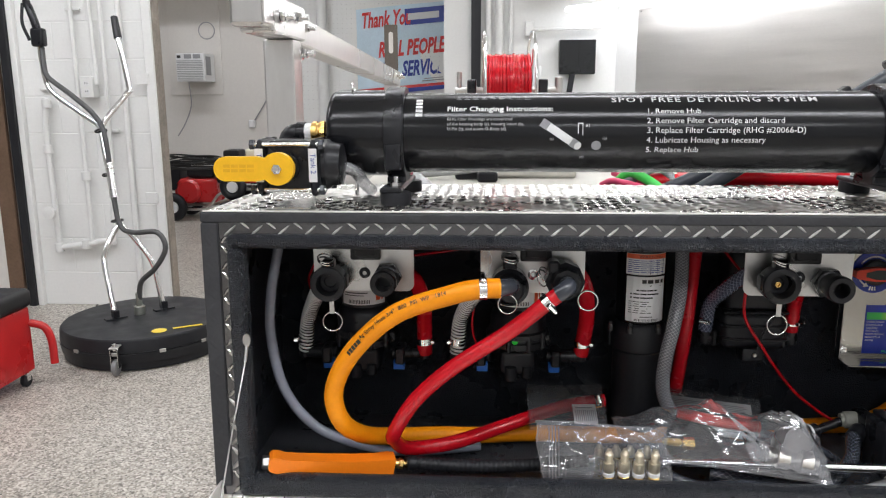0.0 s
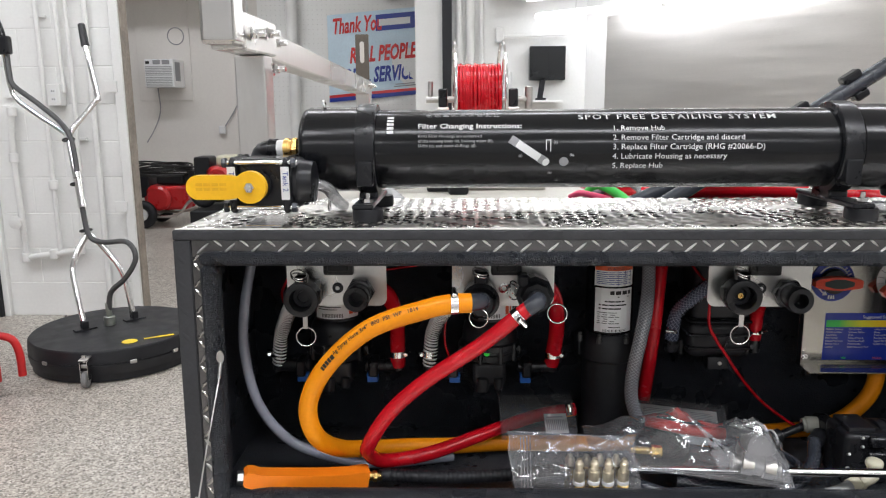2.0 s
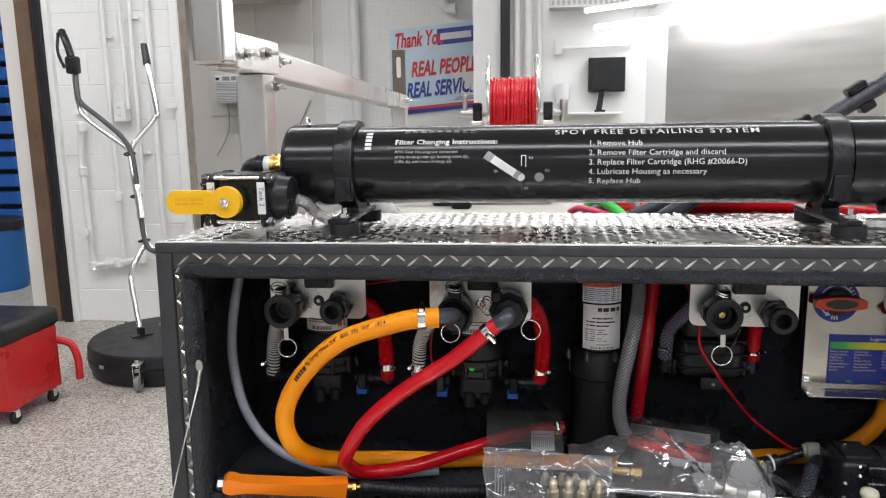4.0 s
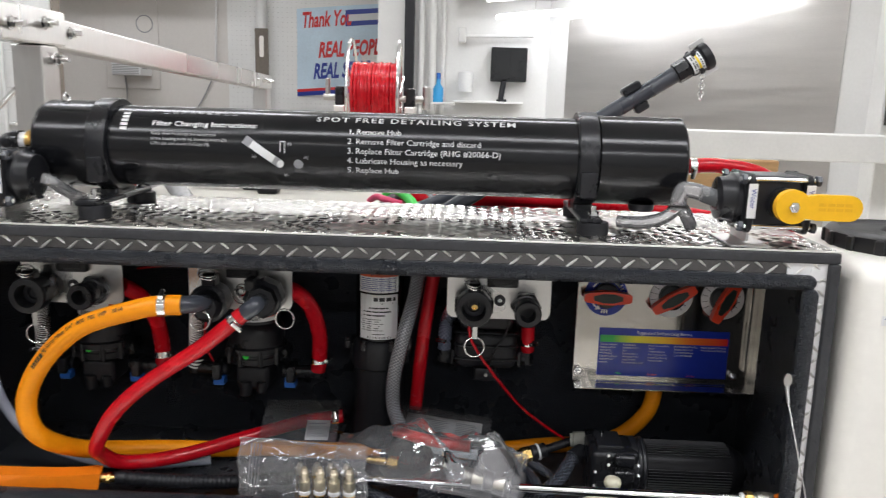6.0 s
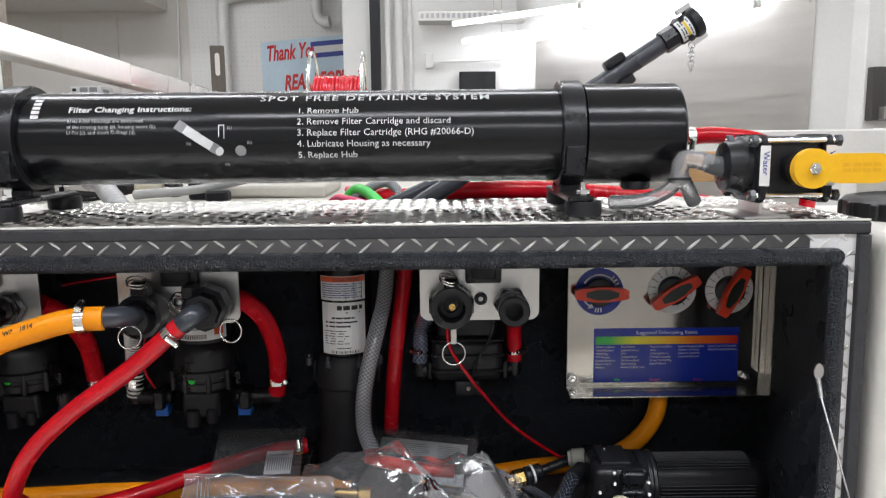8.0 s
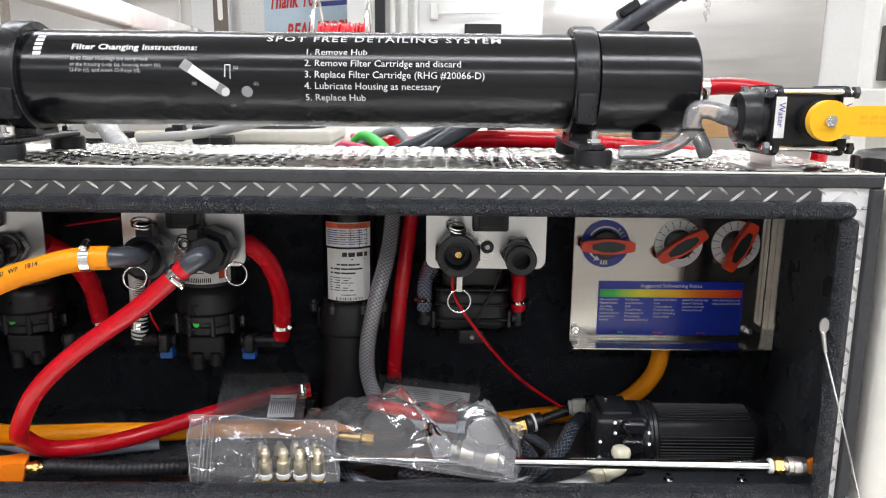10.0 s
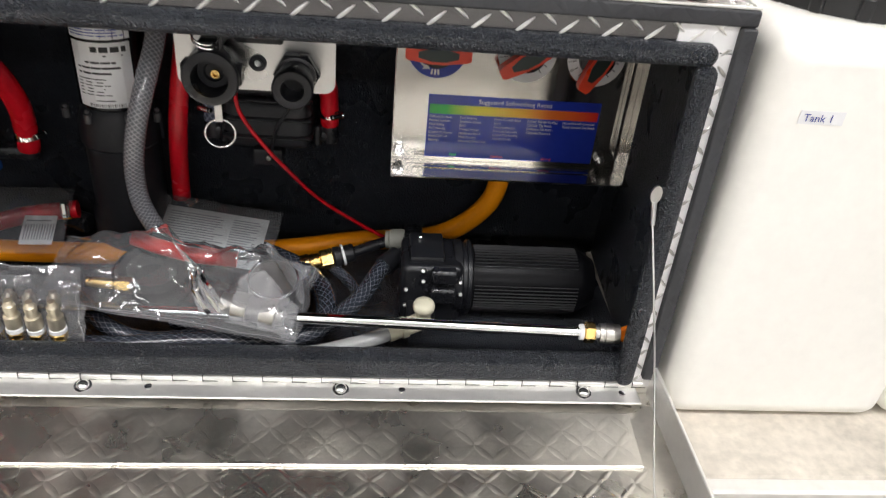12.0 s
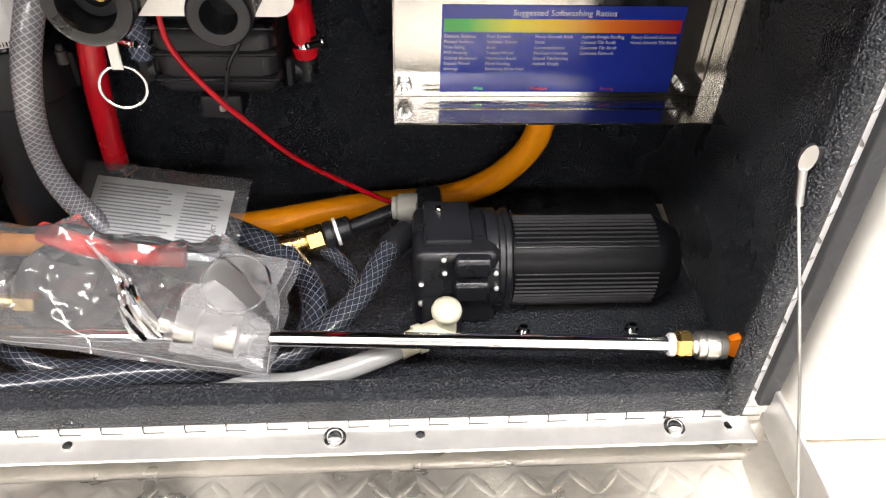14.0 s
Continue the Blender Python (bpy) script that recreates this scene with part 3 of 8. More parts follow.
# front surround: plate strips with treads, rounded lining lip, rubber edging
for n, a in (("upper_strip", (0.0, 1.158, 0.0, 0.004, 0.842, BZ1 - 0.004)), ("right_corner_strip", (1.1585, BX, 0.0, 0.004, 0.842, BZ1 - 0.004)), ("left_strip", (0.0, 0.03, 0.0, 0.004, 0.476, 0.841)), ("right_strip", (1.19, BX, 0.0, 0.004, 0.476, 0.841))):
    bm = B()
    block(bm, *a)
    # right strips pale, the others dark: their reflections are put into the colour
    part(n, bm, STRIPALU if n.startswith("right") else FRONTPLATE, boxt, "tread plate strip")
# bars in paler ALU than their strip, standing in for glints
bm = B()
for k in range(33):
    for du, v, lean in ((0.0, 0.8538, 1), (0.0178, 0.8632, -1)):
        u = 0.031 + 0.0357 * k + du
        ca, sa = math.cos(radians(40) * lean), math.sin(radians(40) * lean)
        lo, hi = [], []
        for i in range(10):
            a = 2 * math.pi * i / 10
            for lst, f, h in ((lo, 1.0, 0.0), (hi, 0.5, 0.0022)):
                p, q = math.cos(a) * 0.0115 * f, math.sin(a) * 0.0017 * f
                lst.append(bm.verts.new((u + p * ca - q * sa, -h, min(v + p * sa + q * ca, 0.8655))))
        for i in range(10):
            bm.faces.new((lo[i], lo[(i + 1) % 10], hi[(i + 1) % 10], hi[i]))
        bm.faces.new(hi)
part("upper_tread", bm, ALU, boxt, "raised tread bars", 30)
for x0, x1, n in ((0.0155, 0.0268, "left_tread"), (1.1945, 1.2085, "right_tread")):
    bm = B()
    treads(bm, x0, x1, 0.478, 0.845, lambda u, v, h: Vector((u, -h, v)), length=0.021 if x0 < 0.5 else 0.014, wide=0.0055 if x0 < 0.5 else 0.0036, high=0.0016 if x0 < 0.5 else 0.001)
    part(n, bm, PLATE if x0 < 0.5 else GALV, boxt, "raised tread bars", 30)
for n, a in (("upper_lip", (0.026, 1.195, -0.013, 0.02, 0.8305, 0.8495)), ("left_lip", (0.027, 0.05, -0.013, 0.02, 0.479, 0.833)), ("right_lip", (1.178, 1.1975, -0.016, 0.0035, 0.4855, 0.8335)), ("lower_lip", (0.026, 1.195, -0.013, 0.008, 0.4765, 0.51))):
    bm = B()
    block(bm, *a, 0.0095, 4)
    part(n, bm, LINER, boxt, "rounded black sprayed lip", 50)
for n, a in (("upper_edging", (-0.008, BX + 0.0005, -0.0045, 0.006, 0.8645, 0.8785)), ("left_edging", (-0.008, 0.0155, -0.004, 0.006, 0.49, 0.8645)), ("right_edging", (1.2085, BX + 0.0005, -0.007, 0.006, 0.4905, 0.8645))):
    bm = B()
    block(bm, *a, 0.0025, 2)
    ed = part(n, bm, RUBBER, boxt, "grey rubber edging", 50)
    bm = B()
    treads(bm, a[0] + 0.002, a[1] - 0.002, a[4] + 0.001, a[5] - 0.001, lambda u, v, h, y=a[2]: Vector((u, y - h * 0.35, v)), length=0.022, wide=0.006)
    part("showing_tread", bm, RUBBER, ed, "tread bars showing through the edging", 40)
# bottom corner plates and hinge
bm = B()
rod(bm, (0.01, -0.0055, 0.4725), (1.212, -0.0055, 0.4725), 0.004, 12)
part("hinge_pin", bm, ALU, boxt, "continuous hinge barrel", 40)
for x0, x1 in ((-0.002, 0.022), (1.2, 1.226)):
    bm = B()
    block(bm, x0, x1, -0.003, 0.02, 0.449, 0.4895, 0.002, 1)
    part("corner_plate", bm, ALU, boxt)
bm0 = B()
block(bm0, -0.0003, 0.0003, -0.0099, -0.0035, 0.468, 0.477)
block(bm0, 0, 0.0148, -0.0101, -0.0096, 0.4707, 0.4711)
gap = part("hinge_gap", bm0, INK, boxt, "dark knuckle gap")
for k in range(1, 41):
    o = new("hinge_gap", gap.data)
    o.parent, o.location = boxt, (0.03 * k, 0, 0)
gap.location = (0.015, 0, 0)
# the folded-down lid
lid = part("lid", (lambda b: (block(b, 0.0, BX, -0.42, -0.006, 0.456, 0.4605, 0.001, 1), b)[1])(B()), WORN, boxt, "folded-down tread plate lid, inside up")
bm = B()
treads(bm, 0.03, BX - 0.03, -0.415, -0.038, lambda u, v, h: Vector((u, v, 0.4605 + h * 0.42)))
tagged(part("lid_tread", bm, WORN, lid, "pressed tread marks", 30), kind="stuff")
bm = B()
block(bm, 0.012, 1.205, -0.0325, -0.007, 0.467, 0.4697, 0.0008, 1)
part("hinge_leaf", bm, ALU, lid, "riveted hinge leaf")
for x in (0.127, 0.381, 0.635, 0.89, 1.145):
    bm = B()
    lathe(bm, (x, -0.0185, 0.4697), (0.1, -0.15, 1), [(0, 0.0088), (0.0012, 0.0085), (0.0016, 0.0062), (0.0034, 0.006), (0.005, 0.0036), (0.0052, 0)], 14)
    part("rivet", bm, CHROME, lid, "", 50)
for x in (0.19, 0.444, 0.698, 0.953, 1.187):
    bm = B()
    lathe(bm, (x, -0.0185, 0.4697), (0, 0, 1), [(0, 0.0042), (0.0014, 0.0036), (0.0018, 0)], 12)
    part("screw", bm, CHROME, lid, "", 50)
bm = B()
prism(bm, [(-0.0495, 0), (-0.051, 0.009), (-0.054, 0.0115), (-0.115, 0.003), (-0.1165, 0.002), (-0.117, 0), (-0.1158, 0), (-0.114, 0.0018), (-0.0545, 0.01), (-0.0525, 0.008), (-0.0515, 0)], 1.15, Matrix.Translation((0.035, 0.004, 0.4605)) @ Matrix(((0, 0, 1, 0), (1, 0, 0, 0), (0, 1, 0, 0), (0, 0, 0, 1))))
stf = part("stiffener", bm, WORN, lid, "bent stiffening channel")
bm = B()
treads(bm, 0.04, 1.18, -0.107, -0.052, lambda u, v, h: Vector((u, v, 0.4721 + (v + 0.05) * 0.1393 + h * 0.2)))
tagged(part("stiffener_tread", bm, WORN, stf, "faint pressed tread marks", 30), kind="stuff")
for x0, x1 in ((0.0, 0.004), (BX - 0.004, BX)):
    bm = B()
    block(bm, x0, x1, -0.42, -0.008, 0.4605, 0.5, 0.001, 1)
    part("side_lip", bm, ALU, lid, "folded lid edge")
bm = B()
block(bm, 0.004, BX - 0.004, -0.42, -0.416, 0.4605, 0.5, 0.001, 1)
part("front_lip", bm, ALU, lid, "folded lid edge")
# the sill, hinge and lid climb a little towards the tank; the front leans out at the foot
SLANT, LIFT, LEAN = 0.007, 0.004, 0.022
for o in [c for c in boxt.children if c.name.split(".")[0] in ("lower_lip", "hinge_pin", "lid")] + list(lid.children_recursive):
    for v in o.data.vertices:
        v.co.z += LIFT + SLANT * (v.co.x - 0.6)
        v.co.y -= 0.004
for o in boxt.children:
    if o.name.split(".")[0] == "hinge_gap":
        o.location.z, o.location.y = LIFT + SLANT * (o.location.x - 0.6), -0.004
for o in boxt.children_recursive:
    if o.name.split(".")[0].startswith(("left_", "right_", "showing_")) and not o.name.endswith("_side"):
        for v in o.data.vertices:
            v.co.y -= LEAN * max(0.0, 0.865 - v.co.z)
for x, z, s in ((0.05, 0.707, 1), (1.1695, 0.7145, -1)):
    bm = B()
    prism(bm, [(x + 0.0052 * math.cos(a), z + 0.009 * math.sin(a)) for a in (2 * math.pi * k / 20 for k in range(20))], 0.0025, front(-0.0135))
    pin = part("cable_anchor", bm, SATIN, boxt, "flattened steel cable anchor", 40)
    bm = B()
    block(bm, x - 0.004 if s < 0 else x - 0.012, x + 0.014 if s < 0 else x + 0.004, -0.0134, -0.0105, z - 0.006, z + 0.006, 0.001, 1)
    part("anchor_tab", bm, MATT, pin, "small black fixing tab")
    bm = B()
    rod(bm, (x, -0.0148, z - 0.008), (x - s * 0.001, -0.0225, z - 0.028), 0.0028, 10, 0.0023)
    part("ferrule", bm, SATIN, pin, "", 40)
    bm = B()
    sweep(bm, [(x - s * 0.001, -0.0225, z - 0.028), (x - s * 0.005, -0.0845, z - 0.115), (x - s * 0.008, -0.152, z - 0.2145), (x - s * 0.0095, -0.178, 0.4615 + LIFT + SLANT * (x - 0.6))], 0.0011, 6, 0.05)
    part("stay_cable", bm, GALV, pin, "thin steel stay cable", 60)
    bm = B()
    lathe(bm, (x - s * 0.0095, -0.18, 0.4605 + LIFT + SLANT * (x - 0.6)), (0, 0, 1), [(0, 0.009), (0.0015, 0.009), (0.004, 0.005), (0.004, 0)], 16)
    part("lid_anchor", bm, SATIN, lid, "small steel cable anchor", 40)

# ---- filter housing on top ----
TY, TZ, TR = 0.152, 0.974, 0.0572
filt = thing("filter_housing", "long black cylindrical water filter housing with white printed instructions", "filter housing")
AX = (1, 0, 0)
bm = B()
lathe(bm, (0.2, TY, TZ), AX, [(0, 0), (0, TR), (0.79, TR), (0.79, 0)], 64)
part("body_tube", bm, SATINBLACK, filt, "", 40)
bm = B()
R2 = 0.0622
lathe(bm, (0.141, TY, TZ), AX, [(0, 0), (0, R2 - 0.012), (0.004, R2 - 0.004), (0.012, R2), (0.095, R2), (0.097, TR)], 64)
cap = part("left_cap", bm, SATINBLACK, filt, "black end cap", 40)
bm = B()
lathe(bm, (1.0535, TY, TZ), (-1, 0, 0), [(0, 0), (0, R2 - 0.008), (0.003, R2 - 0.002), (0.006, R2), (0.066, R2), (0.0665, R2 - 0.0004), (0.067, R2), (0.12, R2), (0.122, TR)], 64)
part("right_cap", bm, SATINBLACK, filt, "black end cap", 40)
for x in (0.238, 0.917):
    bm = B()
    lathe(bm, (x - 0.0135, TY, TZ), AX, [(0, TR), (0, 0.0655), (0.002, 0.0668), (0.025, 0.0668), (0.027, 0.0655), (0.027, TR)], 56)
    block(bm, x - 0.0135, x + 0.0135, TY - 0.03, TY + 0.03, 0.9, 0.915, 0.003, 1)
    block(bm, x - 0.012, x + 0.012, TY - 0.069, TY - 0.05, 0.925, 0.962, 0.004, 2)
    cl = part("clamp_band", bm, BLACK, filt, "black plastic pipe clamp", 40)
    bm = B()
    block(bm, x - 0.014, x + 0.016, 0.05, 0.235, 0.897, 0.9045, 0.002, 1)
    part("clamp_base", bm, BLACK, cl, "black mounting bar")
    for y in (0.068, 0.217):
        bm = B()
        lathe(bm, (x + 0.006, y, 0.8805), (0, 0, 1), [(0, 0.0205), (0.003, 0.0215), (0.014, 0.0215), (0.017, 0.0205), (0.017, 0)], 28)
        part("rubber_foot", bm, MATT, cl, "round rubber foot", 40)
        bm = B()
        hex_nut(bm, (x + 0.006, y, 0.9045), (x + 0.006, y, 0.911), 0.0075)
        rod(bm, (x + 0.006, y, 0.911), (x + 0.006, y, 0.919), 0.0035, 10)
        part("bolt", bm, CHROME, cl, "", 40)
# U-pin ears of the left cap
bm = B()
ring(bm, (0.175, TY - 0.01, TZ + R2 + 0.002), (1, 0, 0.2), 0.007, 0.0018, 20, 8)
part("lift_pin", bm, CHROME, filt, "bent steel pin", 60)
bm = B()
rod(bm, (0.178, TY - 0.02, TZ - R2 - 0.028), (0.178, TY - 0.02, TZ - R2 + 0.006), 0.0028, 10, None, 0.001)
part("lower_pin", bm, CHROME, filt, "bent steel pin", 60)
bm = B()
lathe(bm, (1.0, TY - 0.02, TZ - R2 - 0.006), (0, 0, 1), [(0, 0), (0, 0.016), (0.003, 0.018), (0.01, 0.018)], 24)
part("drain_cap", bm, BLACK, filt, "", 40)


def on_tube(x, z, r=TR + 0.0006):
    """Wrap flat print round the housing: v counts along the arc from height z."""
    a0 = math.asin(max(-1, min(1, (z - TZ) / r)))
    return lambda u, v: Vector((x + u, TY - r * math.cos(a0 + v / r), TZ + r * math.sin(a0 + v / r)))


for i, s in enumerate(("1. Remove Hub", "2. Remove Filter Cartridge and discard", "3. Replace Filter Cartridge (RHG #20066-D)", "4. Lubricate Housing as necessary", "5. Replace Hub")):
    lettering("lettering", s, 0.0113, (lambda g: (lambda u, v: g(u * 1.03, v)))(on_tube(0.5865, 1.0022 - 0.0131 * i)), PRINT, filt)
lettering("lettering", "Filter Changing Instructions:", 0.0112, (lambda g: (lambda u, v: g(u * 1.1, v)))(on_tube(0.313, 1.006)), PRINT, filt, spacing=1.04, bold=0.0003)
for i, s in enumerate(("RHG Filter Housings are comprised", "of the housing body (a), housing insert (b),", "U-Pin (c), and insert O-Rings (d).")):
    lettering("lettering", s, 0.0062, on_tube(0.3135, 0.9935 - 0.0067 * i), DIMPRINT, filt)
lettering("lettering", "SPOT FREE DETAILING SYSTEM", 0.0145, (lambda g: (lambda u, v: g(u * 1.16, v)))(on_tube(0.54, 1.0175)), DIMPRINT, filt, spacing=1.22, bold=0.0002)
bm = B()
bars(bm, [(0.0, 0.0095, 0.0065 * k, 0.0065 * k + 0.0048) for k in range(5)], on_tube(0.269, 0.999))
part("upright_mark", bm, PRINT, filt, "upright white maker's mark")
bm = B()
for k in range(9):
    bars(bm, [(0.012 * k, 0.012 * k + 0.008, 0.0005 * (4 - abs(k - 4)), 0.0005 * (4 - abs(k - 4)) + 0.0008), (0.012 * k, 0.012 * k + 0.006, 0.004, 0.0048)], on_tube(0.325, 1.0215))
part("emblem_arc", bm, DIMPRINT, filt, "faded arched emblem")


def tilted(x, z, ang, f=None):
    f = f or on_tube(x, z)
    ca, sa = math.cos(radians(ang)), math.sin(radians(ang))
    return lambda u, v: f(u * ca - v * sa, u * sa + v * ca)


dg = tilted(0.444, 0.9915, -34)
for u0, u1, w, mm, lab in ((0.0, 0.0115, 0.0062, GREYINK, "printed grey cartridge end"), (0.0115, 0.049, 0.0056, LABEL, "printed white cartridge"), (0.049, 0.06, 0.0062, GREYINK, "printed grey cartridge end")):
    bm = B()
    bars(bm, [(u0, u1, -w, w)], dg)
    part("printed_cartridge", bm, mm, filt, lab)
bm = B()
f = dg
bm.faces.new([bm.verts.new(f(0.06 + 0.0045 * math.cos(a) , 0.0058 * math.sin(a))) for a in (2 * math.pi * k / 16 for k in range(16))])
for v in bm.verts:
    v.co += Vector((0, -0.0004, 0))
part("printed_cartridge_face", bm, LABEL, filt)
bm = B()
f = on_tube(0.519, 0.959)
bm.faces.new([bm.verts.new(f(0.0068 * math.cos(a), 0.0068 * math.sin(a))) for a in (2 * math.pi * k / 10 for k in range(10))])
part("printed_plug", bm, GREYINK, filt)
bm = B()
bars(bm, [(0, 0.0012, 0, 0.014), (0.0062, 0.0072, -0.002, 0.014), (0, 0.0072, 0.0135, 0.0147)], on_tube(0.4935, 0.9755))
part("printed_pin", bm, PRINT, filt)
for x, z, s in ((0.455, 0.9665, "(a)"), (0.527, 0.967, "(b)"), (0.504, 0.985, "(c)"), (0.497, 0.9415, "(d)")):
    lettering("lettering", s, 0.0055, on_tube(x, z), DIMPRINT, filt)


# ---- three-way valves on the box top ----
def ball_valve(name, x, mirror, label_text):
    """Black bolted ball valve with a long yellow lever; x is the lever's hub."""
    t = thing(name, "black bolted ball valve with a yellow lever handle", "ball valve", "valves on the box")
    s = -1 if mirror else 1
    z, y = 0.936, 0.062
    X = lambda a: x + s * a
    bm = B()
    block(bm, min(X(-0.028), X(0.042)), max(X(-0.028), X(0.042)), y - 0.036, y + 0.036, z - 0.034, z + 0.034, 0.008, 3)
    rod(bm, (x, y - 0.04, z), (x, y - 0.05, z), 0.02, 24)
    part("valve_body", bm, BLACK, t, "", 40)
    for a0, a1 in ((-0.04, -0.026), (0.032, 0.046)):
        bm = B()
        block(bm, min(X(a0), X(a1)), max(X(a0), X(a1)), y - 0.042, y + 0.042, z - 0.04, z + 0.036, 0.009, 3)
        part("flange", bm, BLACK, t, "", 40)
    for dy in (-0.036, 0.036):
        for dz in (-0.031, 0.029):
            bm = B()
            rod(bm, (X(-0.047), y + dy, z + dz), (X(0.0545), y + dy, z + dz), 0.0032, 10)
            bolt = part("tie_bolt", bm, CHROME, t, "steel tie bolt", 40)
            for a0, a1 in ((0.046, 0.053), (-0.046, -0.04)):
                bm = B()
                hex_nut(bm, (X(a0), y + dy, z + dz), (X(a1), y + dy, z + dz), 0.0072)
                part("nut", bm, GREYPVC, bolt, "dark nut", 40)
    bm = B()
    lathe(bm, (X(0.046), y, z), (s, 0, 0), [(0, 0.034), (0.006, 0.034), (0.01, 0.03), (0.024, 0.028), (0.026, 0.02), (0.026, 0)], 28)
    part("end_fitting", bm, BLACK, t, "", 40)
    bm = B()
    out = [(0.0212 * math.cos(radians(a)), 0.0212 * math.sin(radians(a))) for a in np.linspace(-140, 140, 22)]
    out += [(-0.028, 0.0158), (-0.068, 0.0158)] + [(-0.068 + 0.0155 * math.cos(radians(a)), 0.0158 * math.sin(radians(a))) for a in np.linspace(100, 260, 10)] + [(-0.068, -0.0158), (-0.028, -0.0158)]
    out = [(s * u, v) for u, v in out]
    prism(bm, out, 0.011, Matrix.Translation((x, -0.001, z)) @ FRONT)
    bmesh.ops.bevel(bm, geom=[e for e in bm.edges if len(e.link_faces) == 2 and e.calc_face_angle(0) > 1.2], offset=0.0025, segments=2, affect="EDGES")
    h = part("lever", bm, YELLOW, t, "yellow plastic lever with embossed lettering drawn as darker bars", 40)
    # flat darker bars painted for the shade of embossed letters
    bm = B()
    bars(bm, [(min(s * a, s * (a - 0.009)), max(s * a, s * (a - 0.009)), -0.004 + dz, 0.0 + dz) for a in (-0.03, -0.0405, -0.051, -0.0615) for dz in (0.0, 0.006)], flat_front(-0.0124, x, z))
    part("worn_marks", bm, surface("emboss_shade_yellow", (0.8, 0.42, 0.01), 0.45), h)
    bm = B()
    hex_nut(bm, (x, -0.012, z), (x, -0.017, z), 0.0068)
    rod(bm, (x, -0.017, z), (x, -0.02, z), 0.004, 12, None, 0.0008)
    part("lever_bolt", bm, CHROME, h, "", 40)
    for a in (-0.033, 0.039):
        bm = B()
        block(bm, X(a) - 0.0055, X(a) + 0.0055, y - 0.0432, y - 0.0422, z - 0.02, z + 0.024)
        lb = part("name_label", bm, LABEL, t, "white name label")
        f = lambda u, v, c=X(a): Vector((c + v - 0.0025, y - 0.0437, z + 0.018 - u))
        if s < 0:
            f = lambda u, v, c=X(a): Vector((c + v - 0.0025, y - 0.0437, z + 0.018 - u))
        lettering("lettering", label_text, 0.0098, f, BLUEINK, lb)
    bm = B()
    c = X(0.036)
    block(bm, c - 0.002, c + 0.002, y - 0.03, y + 0.03, 0.881, z - 0.03, 0.0005, 1)
    block(bm, min(c, c - 0.05), max(c, c - 0.05), y - 0.06, y + 0.03, 0.8815, 0.884, 0.0005, 1) if s > 0 else block(bm, c - 0.03, c + 0.02, y - 0.06, y + 0.03, 0.8815, 0.884, 0.0005, 1)
    part("bracket", bm, SATIN, t, "bent stainless bracket")
    return t


ball_valve("tank_valve", 0.102, False, "Tank 2")
ball_valve("water_valve", 1.152, True, "Water")

# brass fitting and elbow into the left cap
inlet = thing("inlet_fitting", "black elbow with brass nipple screwed into the filter cap", "pipe fitting")
bm = B()
rod(bm, (0.11, TY, TZ + 0.001), (0.142, TY, TZ + 0.001), 0.014, 20)
hex_nut(bm, (0.122, TY, TZ + 0.001), (0.133, TY, TZ + 0.001), 0.019)
lathe(bm, (0.112, TY, TZ + 0.001), (1, 0, 0), [(0, 0.014), (0, 0.0165), (0.006, 0.0165), (0.006, 0.014)], 20)
part("brass_nipple", bm, BRASS, inlet, "brass nipple", 40)
bm = B()
rod(bm, (0.1, TY, TZ + 0.001), (0.1098, TY, TZ + 0.001), 0.0135, 20)
part("thread_tape", bm, LABEL, inlet, "white thread tape", 40)
bm = B()
sweep(bm, [(0.101, TY, TZ), (0.082, TY, TZ), (0.072, TY, TZ - 0.012), (0.07, TY - 0.02, TZ - 0.06), (0.07, 0.085, 0.94)], 0.0135, 14, 0.004)
lathe(bm, (0.1, TY, TZ), (-1, 0, 0), [(0, 0.0165), (0.012, 0.0165), (0.012, 0.0135)], 20)
part("elbow", bm, BLACK, inlet, "black plastic elbow", 50)
drainl = thing("clear_elbow_hose", "clear elbow and tube leaving the valve", "hose")
bm = B()
sweep(bm, [(0.174, 0.064, 0.932), (0.186, 0.072, 0.926), (0.192, 0.088, 0.914), (0.194, 0.12, 0.9), (0.195, 0.16, 0.889)], 0.0085, 14, 0.004)
part("tube", bm, CLEARPVC, drainl, "", 60)
drainr = thing("clear_elbow_hose", "cloudy clear tee and tubes between valve and filter", "hose")
bm = B()
rod(bm, (1.088, 0.062, 0.934), (1.062, 0.064, 0.94), 0.0125, 18, 0.0105, 0.002)
part("barb", bm, surface("smoky_pvc_barb", (0.09, 0.095, 0.1), 0.25), drainr, "smoky grey barb", 40)
bm = B()
sweep(bm, [(1.07, 0.063, 0.939), (1.052, 0.066, 0.944), (1.04, 0.07, 0.944), (1.036, 0.072, 0.932), (1.037, 0.074, 0.918)], 0.0108, 14, 0.004)
part("clear_elbow", bm, CLEARPVC, drainr, "clear moulded elbow", 60)
bm = B()
sweep(bm, [(1.037, 0.074, 0.922), (1.024, 0.085, 0.905), (1.0, 0.105, 0.893), (0.97, 0.13, 0.8895)], 0.0088, 12, 0.006)
part("tube", bm, CLEARPVC, drainr, "clear tube", 60)
bm = B()
sweep(bm, [(1.04, 0.074, 0.922), (1.05, 0.08, 0.908), (1.06, 0.09, 0.893)], 0.009, 12, 0.004)
part("tube", bm, CLEARPVC, drainr, "clear tube", 60)
bm = B()
ring(bm, (1.037, 0.074, 0.921), (0, 0.1, 1), 0.0128, 0.0014, 20, 6)
part("cable_tie", bm, INK, drainr, "black cable tie", 60)
